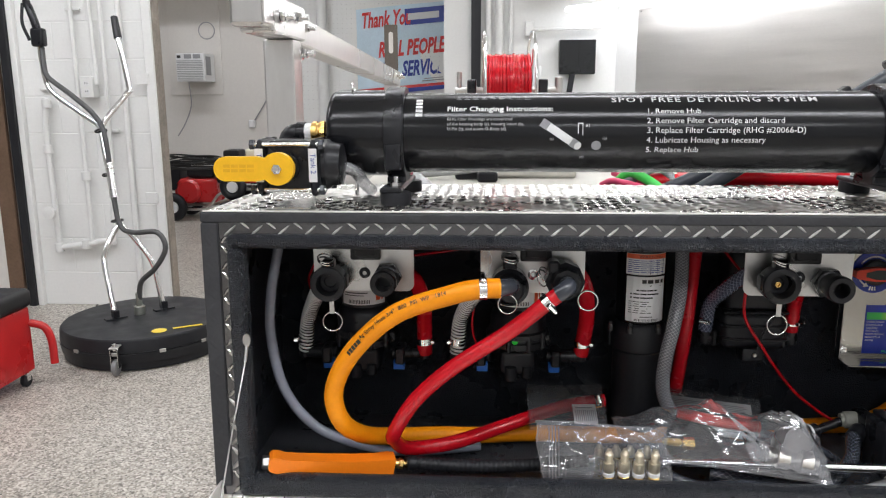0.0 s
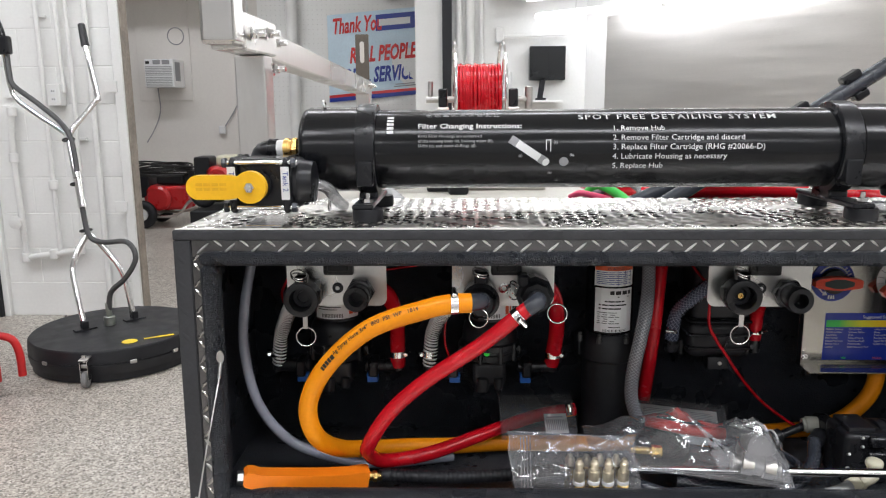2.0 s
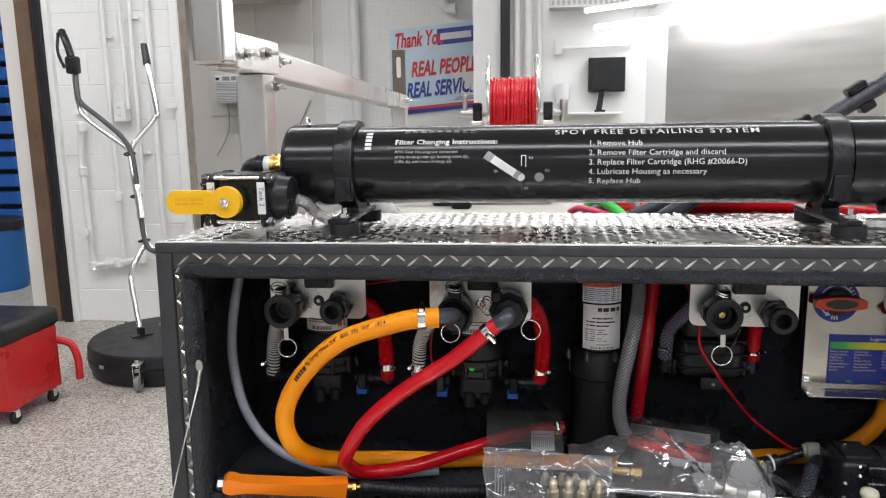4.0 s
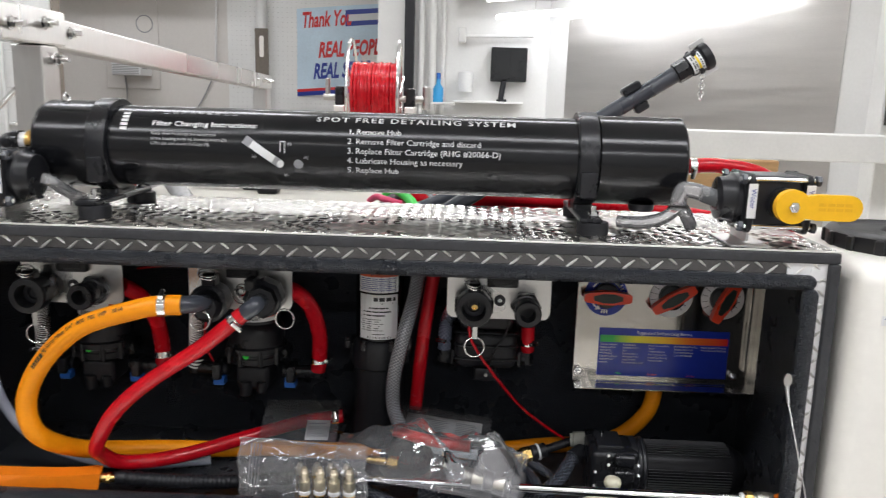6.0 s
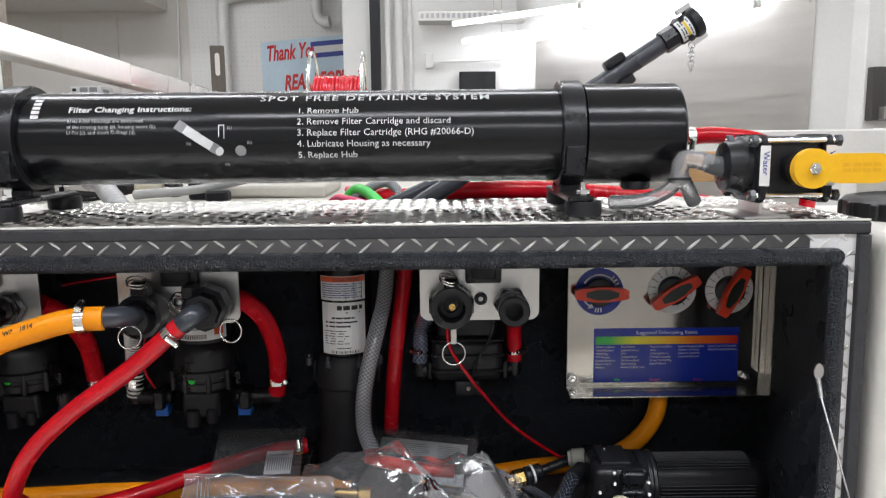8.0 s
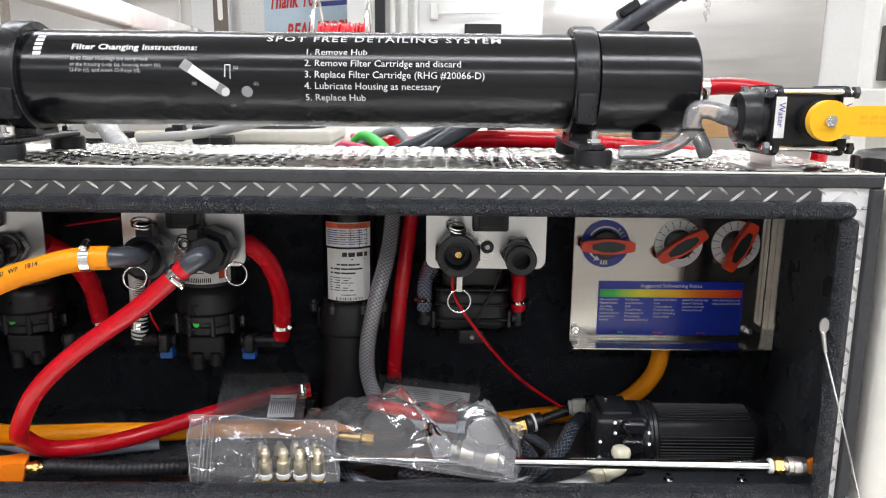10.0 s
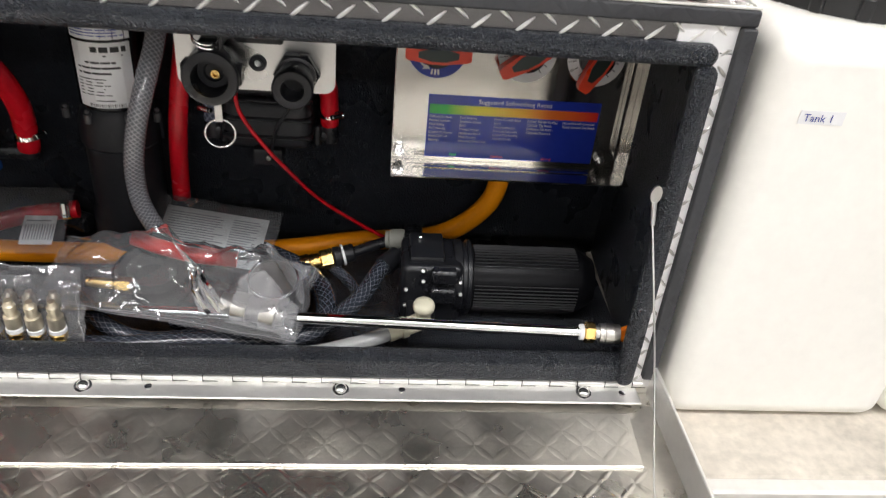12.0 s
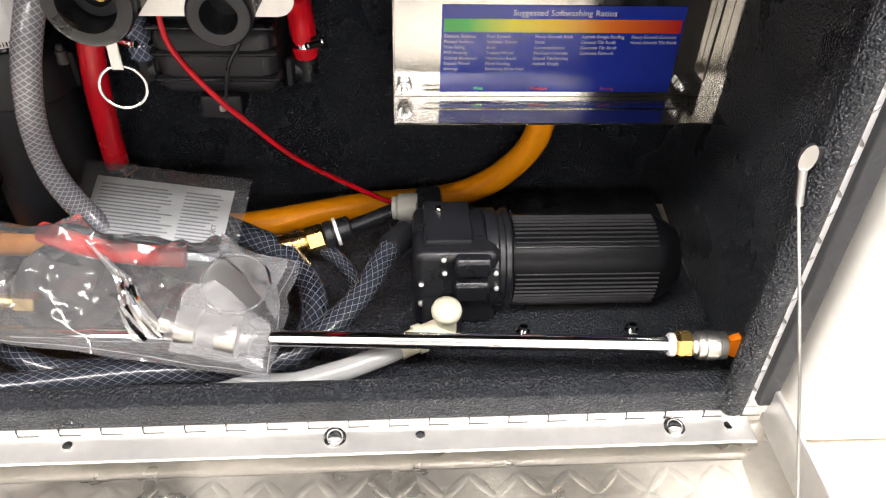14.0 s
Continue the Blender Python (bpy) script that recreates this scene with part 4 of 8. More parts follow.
outl = thing("outlet_hose", "glossy red hose from the brass nipple of the filter", "hose")
bm = B()
rod(bm, (1.052, TY, TZ - 0.005), (1.072, TY, TZ - 0.005), 0.0095, 18)
hex_nut(bm, (1.0555, TY, TZ - 0.005), (1.0625, TY, TZ - 0.005), 0.0125)
part("brass_nipple", bm, BRASS, outl, "brass nipple", 40)
bm = B()
sweep(bm, [(1.064, TY, TZ - 0.005), (1.11, TY + 0.004, TZ - 0.003), (1.17, 0.17, 0.962), (1.225, 0.2, 0.935), (1.26, 0.22, 0.9), (1.262, 0.25, 0.84), (1.24, 0.34, 0.78)], 0.0108, 16)
part("hose", bm, RED, outl, "", 60)
hose_clamp(outl, (1.073, TY, TZ - 0.005), (1, 0, 0), 0.011, (0, -1, -0.6))


# ---- inside the box: connection plates ----
def plate_unit(x0, x1, hoses):
    """Stainless connection plate with switch, lamp, cam-lock socket and hex bulkhead."""
    t = thing("connection_plate", "stainless connection plate with switch, pilot lamp and black couplings", "connection plate", "connection plates")
    y = 0.095
    bm = B()
    prism(bm, rounded(x0, x1, 0.7495, 0.862, 0.011, (1, 1, 0, 0)), 0.0025, front(y))
    part("plate", bm, SATIN, t)
    w = x1 - x0
    bm = B()
    block(bm, x0 + 0.38 * w, x0 + 0.68 * w, y - 0.013, y - 0.001, 0.797, 0.832, 0.003, 2)
    sw = part("switch", bm, BLACK, t, "black rocker switch", 40)
    bm = B()
    block(bm, x0 + 0.43 * w, x0 + 0.63 * w, y - 0.0165, y - 0.0125, 0.803, 0.828, 0.0025, 2)
    part("rocker", bm, MATT, sw, "", 40)
    c = Vector((x0 + 0.51 * w, y - 0.0025, 0.7765))
    bm = B()
    lathe(bm, c, (0, -1, 0), [(0, 0.0082), (0.0018, 0.0078), (0.002, 0.0055)], 24)
    lathe(bm, c, (0, -1, 0), [(0, 0.0055), (0.004, 0.005), (0.004, 0.0034), (0.001, 0.0034)], 20)
    pl = part("lamp_bezel", bm, MATT if hoses != 1 else CHROME, t, "small pilot lamp bezel", 40)
    bm = B()
    lathe(bm, c, (0, -1, 0), [(0.001, 0.0033), (0.0036, 0.0026), (0.0044, 0)], 16)
    part("lamp_lens", bm, LABEL, pl, "white lens", 50)
    return t


def bulkhead(parent, x, z):
    bm = B()
    hex_nut(bm, (x, 0.0925, z), (x, 0.077, z), 0.0215)
    lathe(bm, (x, 0.077, z), (0, -1, 0), [(0, 0.0185), (0.002, 0.0185), (0.003, 0.016), (0.022, 0.016), (0.024, 0.0185), (0.034, 0.0185), (0.036, 0.017), (0.036, 0.0105), (0.008, 0.0105), (0.008, 0)], 28)
    return part("hex_bulkhead", bm, BLACK, parent, "black hex bulkhead fitting", 40)


def cam_socket(parent, x, z, tag=True):
    """Open black cam-lock socket with a cam arm above and a ring pull below."""
    bm = B()
    lathe(bm, (x, 0.0925, z), (0, -1, 0), [(0, 0.02), (0.012, 0.02), (0.014, 0.0245), (0.038, 0.0255), (0.041, 0.0245), (0.042, 0.0215), (0.042, 0.0165), (0.012, 0.0155), (0.012, 0)], 32)
    for s in (-1, 1):
        block(bm, x + s * 0.0225 - 0.004, x + s * 0.0225 + 0.004, 0.058, 0.076, z - 0.008, z + 0.012, 0.002, 1)
    block(bm, x - 0.009, x + 0.009, 0.056, 0.076, z + 0.018, z + 0.035, 0.003, 1)
    cs = part("cam_socket", bm, BLACK, parent, "open black cam-lock socket", 40)
    bm = B()
    lathe(bm, (x, 0.074, z), (0, -1, 0), [(0, 0.0145), (0.004, 0.0145), (0.004, 0.009), (0, 0.008), (0, 0)], 24)
    part("gasket", bm, MATT, cs, "black gasket", 40)
    if tag:
        bm = B()
        lathe(bm, (x + 0.001, 0.0735, z - 0.002), (0, -1, 0), [(0, 0.0042), (0.003, 0.004), (0.003, 0.0025), (0, 0.002), (0, 0)], 18)
        part("throat_seat", bm, BRASS, cs, "small brass seat", 40)
    bm = B()
    block(bm, x - 0.001, x + 0.006, 0.0645, 0.066, z - 0.046, z - 0.018, 0.0005, 1)
    part("pull_tag", bm, SATIN, cs, "steel pull tag")
    bm = B()
    ring(bm, (x + 0.0025, 0.0665, z - 0.058), (0.1, -1, 0.05), 0.0138, 0.0011, 36, 8)
    part("pull_ring", bm, CHROME, cs, "steel split ring", 60)
    bm = B()
    ring(bm, (x - 0.003, 0.06, z + 0.036), (0.3, -0.4, 1), 0.011, 0.001, 30, 6)
    ring(bm, (x - 0.003, 0.06, z + 0.032), (0.35, -0.3, 1), 0.011, 0.001, 30, 6)
    part("arm_ring", bm, CHROME, cs, "steel split ring", 60)
    return cs


PLATES = [(0.119, 0.265), (0.361, 0.509), (0.73, 0.876)]
plate1, plate2, plate3 = [plate_unit(a, b, i) for i, (a, b) in enumerate(PLATES)]
cam_socket(plate1, 0.147, 0.768, False), bulkhead(plate1, 0.227, 0.772)
cam_socket(plate3, 0.768, 0.773), bulkhead(plate3, 0.841, 0.771)

# cam-lock couplings in use on the middle plate
bm = B()
lathe(bm, (0.402, 0.0925, 0.768), (0, -1, 0), [(0, 0.02), (0.012, 0.02), (0.014, 0.0255), (0.044, 0.0265), (0.047, 0.022), (0.056, 0.02), (0.06, 0.017), (0.062, 0)], 32)
block(bm, 0.393, 0.412, 0.05, 0.074, 0.788, 0.81, 0.003, 1)
c1 = part("cam_coupling", bm, BLACK, plate2, "black cam-lock coupling with hose elbow", 40)
bm = B()
sweep(bm, [(0.404, 0.06, 0.772), (0.404, 0.028, 0.775), (0.4, 0.008, 0.779), (0.384, -0.006, 0.781), (0.36, -0.01, 0.781)], 0.0118, 16, 0.004)
part("hose_elbow", bm, GREYPVC, c1, "dark grey hose-tail elbow", 60)
bm = B()
ring(bm, (0.402, 0.052, 0.811), (0.2, -0.3, 1), 0.0115, 0.001, 30, 6)
ring(bm, (0.402, 0.052, 0.807), (0.25, -0.25, 1), 0.0115, 0.001, 30, 6)
part("arm_ring", bm, CHROME, c1, "steel split ring", 60)
bm = B()
ring(bm, (0.399, 0.028, 0.75), (0.1, -1, 0.3), 0.0128, 0.0011, 36, 8)
part("pull_ring", bm, CHROME, c1, "steel split ring", 60)
bm = B()
lathe(bm, (0.476, 0.0925, 0.776), (0.05, -1, 0), [(0, 0.02), (0.01, 0.021), (0.014, 0.027), (0.04, 0.0275), (0.044, 0.022), (0.056, 0.02), (0.058, 0)], 8)
block(bm, 0.454, 0.47, 0.045, 0.07, 0.788, 0.806, 0.003, 1)
c2 = part("cam_coupling", bm, BLACK, plate2, "black cam-lock coupling with hose elbow", 30)
bm = B()
sweep(bm, [(0.479, 0.05, 0.776), (0.479, 0.024, 0.779), (0.478, 0.012, 0.778), (0.472, 0.01, 0.7735), (0.466, 0.011, 0.769)], 0.0118, 16, 0.003)
part("hose_elbow", bm, GREYPVC, c2, "dark grey hose-tail elbow", 60)
for p, ax in (((0.45, 0.055, 0.785), (0.8, -0.5, 0.5)), ((0.447, 0.053, 0.781), (0.8, -0.6, 0.4))):
    bm = B()
    ring(bm, p, ax, 0.0115, 0.001, 30, 6)
    part("arm_ring", bm, CHROME, c2, "steel split ring", 60)
bm = B()
ring(bm, (0.509, 0.048, 0.751), (-0.2, -1, 0.1), 0.0135, 0.0011, 36, 8)
part("pull_ring", bm, CHROME, c2, "steel split ring", 60)


# ---- pumps hung behind the plates ----
def small_pump(x, sticker, dot):
    t = thing("diaphragm_pump", "black diaphragm pump hung behind its connection plate", "pump", "pumps in the box")
    y = 0.225
    bm = B()
    lathe(bm, (x, y, 0.69), (0, 0, 1), [(0, 0), (0, 0.036), (0.012, 0.0375), (0.14, 0.0375), (0.15, 0.03), (0.15, 0)], 36)
    part("motor", bm, MATT, t, "", 40)
    bm = B()
    lathe(bm, (x, y, 0.628), (0, 0, 1), [(0, 0), (0, 0.043), (0.003, 0.0465), (0.012, 0.0465), (0.014, 0.0445), (0.018, 0.0445), (0.02, 0.0485), (0.028, 0.0485), (0.031, 0.0455), (0.05, 0.0445), (0.058, 0.0425), (0.066, 0.0375), (0.071, 0.0325), (0.073, 0)], 48)
    block(bm, x - 0.052, x + 0.052, y - 0.012, y + 0.03, 0.628, 0.65, 0.006, 2)
    h = part("pump_head", bm, BLACK, t, "", 40)
    for dx in (-0.038, -0.016, 0.016, 0.038):
        bm = B()
        dy = math.sqrt(0.0485 ** 2 - dx * dx)
        rod(bm, (x + dx, y - dy + 0.003, 0.628), (x + dx, y - dy + 0.003, 0.657), 0.0042, 10, None, 0.001)
        part("screw_boss", bm, BLACK, h, "", 40)
    bm = B()
    block(bm, x - 0.028, x + 0.026, y - 0.03, y + 0.03, 0.585, 0.625, 0.008, 3)
    rod(bm, (x - 0.012, y - 0.028, 0.575), (x - 0.012, y - 0.028, 0.6), 0.01, 14, None, 0.002)
    rod(bm, (x + 0.014, y - 0.028, 0.58), (x + 0.014, y - 0.028, 0.6), 0.008, 14, None, 0.002)
    part("pressure_switch", bm, MATT, t, "", 40)
    for s in (-1, 1):
        bm = B()
        rod(bm, (x + s * 0.045, y - 0.01, 0.612), (x + s * 0.1, y - 0.008, 0.612), 0.0105, 14, None, 0.001)
        rod(bm, (x + s * 0.1, y - 0.008, 0.603), (x + s * 0.1, y - 0.008, 0.628), 0.0105, 14, None, 0.002)
        block(bm, x + s * 0.06 - 0.008, x + s * 0.06 + 0.008, y - 0.03, y + 0.01, 0.598, 0.626, 0.003, 1)
        pt = part("port", bm, BLACK, t, "black elbow port", 40)
        if dot is not None:
            bm = B()
            block(bm, x + s * 0.058 - 0.009, x + s * 0.058 + 0.009, y - 0.024, y - 0.008, 0.588, 0.598, 0.001, 1)
            block(bm, x + s * 0.058 - 0.009, x + s * 0.058 - 0.003, y - 0.024, y - 0.01, 0.598, 0.604, 0.001, 1)
            block(bm, x + s * 0.058 + 0.003, x + s * 0.058 + 0.009, y - 0.024, y - 0.01, 0.598, 0.604, 0.001, 1)
            part("port_clip", bm, BLUECLIP, pt, "blue locking clip")
    if sticker:
        wrap = lambda u, v: Vector((x + 0.0387 * math.sin(u / 0.0387), y - 0.0387 * math.cos(u / 0.0387), v))
        bm = B()
        bars(bm, [(-0.034, 0.046, 0.7005, 0.742)], wrap)
        st = part("sticker", bm, LABEL, t, "white rating sticker")
        bm = B()
        wrap2 = lambda u, v: Vector((x + 0.0391 * math.sin(u / 0.0391), y - 0.0391 * math.cos(u / 0.0391), v))
        bars(bm, [(-0.028, 0.012, 0.7195, 0.721), (-0.028, 0.006, 0.7155, 0.7167)] + [(-0.02 + 0.0026 * k, -0.0186 + 0.0026 * k, 0.7025, 0.709) for k in range(14)], wrap2)
        part("small_print", bm, INK, st, "small black print")
        bm = B()
        bars(bm, [(0.026, 0.04, 0.707, 0.734)], wrap2)
        part("warning_mark", bm, ORANGEINK, st, "orange warning mark")
    if dot:
        bm = B()
        lathe(bm, (dot[0], y - 0.0455, dot[1] + 0.003), (0, -1, 0), [(0, 0.0048), (0.0006, 0.0046), (0.0006, 0)], 18)
        part("sticker_dot", bm, GREENDOT, h, "bright green dot sticker")
    return t


p1 = small_pump(0.168, True, (0.163, 0.645))
p2 = small_pump(0.42, True, (0.414, 0.643))
# squarer pump behind the right-hand plate
p3 = thing("transfer_pump", "squarish black pump hung behind its connection plate", "pump", "pumps in the box")
bm = B()
block(bm, 0.742, 0.842, 0.212, 0.296, 0.628, 0.69, 0.014, 3)
block(bm, 0.75, 0.834, 0.218, 0.294, 0.686, 0.79, 0.012, 3)
part("body", bm, MATT, p3, "", 40)
for z in (0.646, 0.668, 0.69):
    bm = B()
    block(bm, 0.7405, 0.8435, 0.21, 0.262, z - 0.003, z + 0.003, 0.0025, 1)
    part("rib", bm, BLACK, p3, "raised black rib", 40)
bm = B()
block(bm, 0.774, 0.809, 0.208, 0.245, 0.61, 0.632, 0.004, 2)
part("pressure_lug", bm, BLACK, p3, "black lug under the pump", 40)
bm = B()
rod(bm, (0.793, 0.208, 0.622), (0.793, 0.2045, 0.622), 0.0033, 12, None, 0.0008)
part("screw", bm, SATIN, p3, "", 40)
for x, s in ((0.7245, -1), (0.861, 1)):
    bm = B()
    rod(bm, (x, 0.247, 0.628), (x, 0.247, 0.664), 0.0105, 14, None, 0.002)
    rod(bm, (x - s * 0.002, 0.247, 0.638), (x - s * 0.024, 0.25, 0.638), 0.0105, 14)
    block(bm, x - s * 0.014 - 0.005, x - s * 0.014 + 0.005, 0.235, 0.265, 0.625, 0.653, 0.003, 1)
    part("port", bm, BLACK, p3, "black elbow port", 40)

# spring-wound suction hoses and red pump hoses
for i, pts in enumerate(([(0.128, 0.1, 0.75), (0.112, 0.14, 0.735), (0.094, 0.175, 0.705), (0.077, 0.205, 0.667), (0.0685, 0.217, 0.615)], [(0.37, 0.11, 0.748), (0.352, 0.15, 0.73), (0.337, 0.185, 0.701), (0.3255, 0.21, 0.668), (0.3205, 0.217, 0.615)])):
    t = thing("suction_hose", "clear suction hose with a dark wire spiral", "hose", "suction hoses")
    bm = B()
    sweep(bm, pts, 0.0125, 16, 0.0015, (0.0062, 0.0016))
    part("hose", bm, SPIRAL, t, "", 60)
    hose_clamp(t, pts[-1][:2] + (0.634,), (0.1, 0, 1), 0.0128, (-1, -0.3, 0))
for i, pts in enumerate(([(0.25, 0.12, 0.77), (0.262, 0.15, 0.748), (0.269, 0.19, 0.701), (0.268, 0.212, 0.65), (0.2675, 0.217, 0.612)], [(0.49, 0.11, 0.778), (0.507, 0.135, 0.765), (0.521, 0.17, 0.731), (0.527, 0.2, 0.679), (0.523, 0.215, 0.63), (0.5205, 0.217, 0.614)])):
    t = thing("pump_hose", "short glossy red hose clamped to the pump outlet", "hose", "red pump hoses")
    bm = B()
    sweep(bm, pts, 0.0125, 16, 0.005)
    part("hose", bm, RED, t, "", 60)
    hose_clamp(t, pts[-2][:1] + (0.215, 0.634), (-0.05, 0.02, 1), 0.0128, (1, -0.35, 0))
t = thing("pump_hose", "blue-grey braided hose clamped to the square pump", "hose")
bm = B()
sweep(bm, [(0.768, 0.12, 0.778), (0.752, 0.15, 0.766), (0.737, 0.195, 0.732), (0.727, 0.235, 0.697), (0.7245, 0.2465, 0.652)], 0.0118, 16, 0.005)
part("hose", bm, braided_material("blue_grey_braided_hose", (0.07, 0.08, 0.12), (0.26, 0.29, 0.37), 11, 110.0, 0.16), t, "", 60)
hose_clamp(t, (0.7245, 0.2455, 0.6686), (0, 0, 1), 0.012, (-0.5, -1, 0))
t = thing("pump_hose", "short glossy red hose clamped to the square pump", "hose", "red pump hoses")
bm = B()
sweep(bm, [(0.845, 0.13, 0.775), (0.852, 0.185, 0.745), (0.859, 0.235, 0.705), (0.861, 0.247, 0.652)], 0.011, 16, 0.005)
part("hose", bm, RED, t, "", 60)
hose_clamp(t, (0.861, 0.2465, 0.6665), (0, 0, 1), 0.0113, (0.7, -1, 0))

# ---- upright pump with labels ----
acc = thing("accumulator_pump", "tall black motor and accumulator with white and orange-headed labels", "pump")
AXX, AY, AR = 0.618, 0.243, 0.0385
bm = B()
lathe(bm, (AXX, AY, 0.668), (0, 0, 1), [(0, 0), (0, AR - 0.003), (0.003, AR), (0.15, AR), (0.17, AR - 0.006), (0.18, 0.02), (0.18, 0)], 40)
part("motor_can", bm, SATINBLACK, acc, "", 40)
bm = B()
lathe(bm, (AXX, AY, 0.47), (0, 0, 1), [(0, 0), (0, 0.043), (0.006, 0.046), (0.06, 0.046), (0.066, 0.0415), (0.15, 0.0415), (0.154, 0.045), (0.178, 0.045), (0.192, 0.0405), (0.198, 0.036), (0.198, 0)], 40)
block(bm, AXX - 0.05, AXX + 0.05, AY, AY + 0.05, 0.62, 0.655, 0.006, 2)
bb = part("gearbox", bm, MATT, acc, "", 40)
for dx in (-0.05, -0.021, 0.023, 0.05):
    bm = B()
    y = AY - 0.0405 * math.cos(dx / 0.05)
    rod(bm, (AXX + dx, y, 0.655), (AXX + dx, y, 0.666), 0.0045, 12)
    rod(bm, (AXX + dx, y, 0.666), (AXX + dx, y, 0.671), 0.003, 12, None, 0.001)
    part("screw", bm, FINS, bb, "", 40)
bm = B()
rod(bm, (AXX - 0.05, AY - 0.02, 0.512), (AXX - 0.075, AY - 0.012, 0.515), 0.013, 14, None, 0.002)
part("port", bm, BLACK, acc, "black elbow port", 40)
bm = B()
rod(bm, (AXX + 0.045, AY - 0.01, 0.51), (AXX + 0.064, AY - 0.012, 0.51), 0.013, 14, None, 0.002)
rod(bm, (AXX + 0.062, AY - 0.012, 0.5), (AXX + 0.062, AY - 0.012, 0.54), 0.012, 14, None, 0.002)
part("port", bm, BLACK, acc, "black elbow port", 40)
wr = lambda dr: (lambda u, v: Vector((AXX + (AR + dr) * math.sin(u / AR), AY - (AR + dr) * math.cos(u / AR), v)))
bm = B()
bars(bm, [(-0.031, 0.035, 0.674, 0.7475)], wr(0.0004))
l1 = part("rating_label", bm, LABEL, acc, "white rating label with small print")
bm = B()
bars(bm, [(-0.006, 0.03, 0.737, 0.743)], wr(0.0007))
part("maker_mark", bm, INK, l1, "bold black maker's mark")
bm = B()
rng = random.Random(4)
bars(bm, [(0.006, 0.026, 0.7325, 0.734), (-0.014, 0.018, 0.7245, 0.7268), (-0.024, 0.022, 0.7185, 0.7208), (-0.024, 0.012, 0.7125, 0.7148)] + [(-0.026, -0.026 + rng.uniform(0.026, 0.05), 0.7065 - 0.0036 * k, 0.7076 - 0.0036 * k) for k in range(6)] + [(-0.008, 0.012, 0.682, 0.6832)] + [(-0.016 + 0.0022 * k, -0.0148 + 0.0022 * k - (0.0005 if k % 3 else 0), 0.6752, 0.679) for k in range(18)], wr(0.0007))
part("small_print", bm, INK, l1, "small black print")
bm = B()
bars(bm, [(-0.033, 0.036, 0.7505, 0.7845)], wr(0.0004))
l2 = part("warning_label", bm, LABEL, acc, "warning label with orange head")
bm = B()
bars(bm, [(-0.032, 0.035, 0.7762, 0.7838)], wr(0.0007))
part("warning_band", bm, ORANGEINK, l2, "orange warning band")
lettering("lettering", "WARNING", 0.008, lambda u, v: wr(0.001)(u - 0.012, v + 0.7772), INK, l2)
bm = B()
bars(bm, [(-0.029, 0.03 - 0.008 * (k % 2), 0.7728 - 0.0031 * k, 0.7739 - 0.0031 * k) for k in range(7)], wr(0.0007))
part("small_print", bm, BLUEINK, l2, "small blue print")

# ---- long hoses ----
oh = thing("spray_hose", "thick orange spray hose looping down and along the box floor", "hose")
bm = B()
opts = [(0.388, -0.008, 0.7815), (0.362, -0.012, 0.781), (0.327, -0.015, 0.774), (0.252, -0.012, 0.746), (0.191, 0.0, 0.689), (0.161, 0.01, 0.629), (0.168, 0.02, 0.578), (0.19, 0.08, 0.53), (0.235, 0.13, 0.506), (0.29, 0.162, 0.494), (0.358, 0.18, 0.487), (0.446, 0.198, 0.484), (0.6, 0.205, 0.4815), (0.783, 0.226, 0.4805), (0.9, 0.258, 0.4805), (0.982, 0.264, 0.485), (1.03, 0.266, 0.503), (1.066, 0.264, 0.541), (1.078, 0.265, 0.58), (1.08, 0.272, 0.64), (1.077, 0.275, 0.7)]
opath = sweep(bm, opts, 0.0132, 20, 0.006)
ohm = part("hose", bm, ORANGE, oh, "", 60)
hose_clamp(oh, (0.366, -0.0117, 0.7812), (-1, -0.1, -0.02), 0.0135, (0.1, -0.35, 1))


def along(path, offset, r, toward):
    """Place print along a hose: u runs along it, v round the side that faces toward."""
    acc_len = [0.0]
    for a, b in zip(path, path[1:]):
        acc_len.append(acc_len[-1] + (b - a).length)

    def f(u, v):
        s = offset - u
        i = max(0, min(len(path) - 2, next((k for k in range(len(acc_len) - 1) if acc_len[k + 1] >= s), len(path) - 2)))
        a, b = path[i], path[i + 1]
        tt = (b - a).normalized()
        p = a + tt * (s - acc_len[i])
        n = Vector(toward)
        n = (n - tt * n.dot(tt)).normalized()
        up = tt.cross(n)
        ang = v / r
        return p + (n * math.cos(ang) + up * math.sin(ang)) * (r + 0.0006)
    return f


lettering("lettering", "Ag Spray Hose 3/4\"  800  PSI  WP   1814", 0.0074, along(opath, 0.2, 0.0132, (0.0, -1, 0.42)), INK, ohm, spacing=1.06, bold=0.00015)
bm = B()
bars(bm, [(0.0, 0.0035, -0.003, 0.003), (0.0045, 0.009, -0.003, 0.003), (0.01, 0.0145, -0.003, 0.003), (0.0155, 0.02, -0.003, 0.003), (0.021, 0.027, -0.003, 0.003)], along(opath, 0.228, 0.0132, (0.0, -1, 0.42)))
part("maker_print", bm, INK, ohm, "black maker's print")

rh = thing("discharge_hose", "long glossy red hose looping to the box floor", "hose")
bm = B()
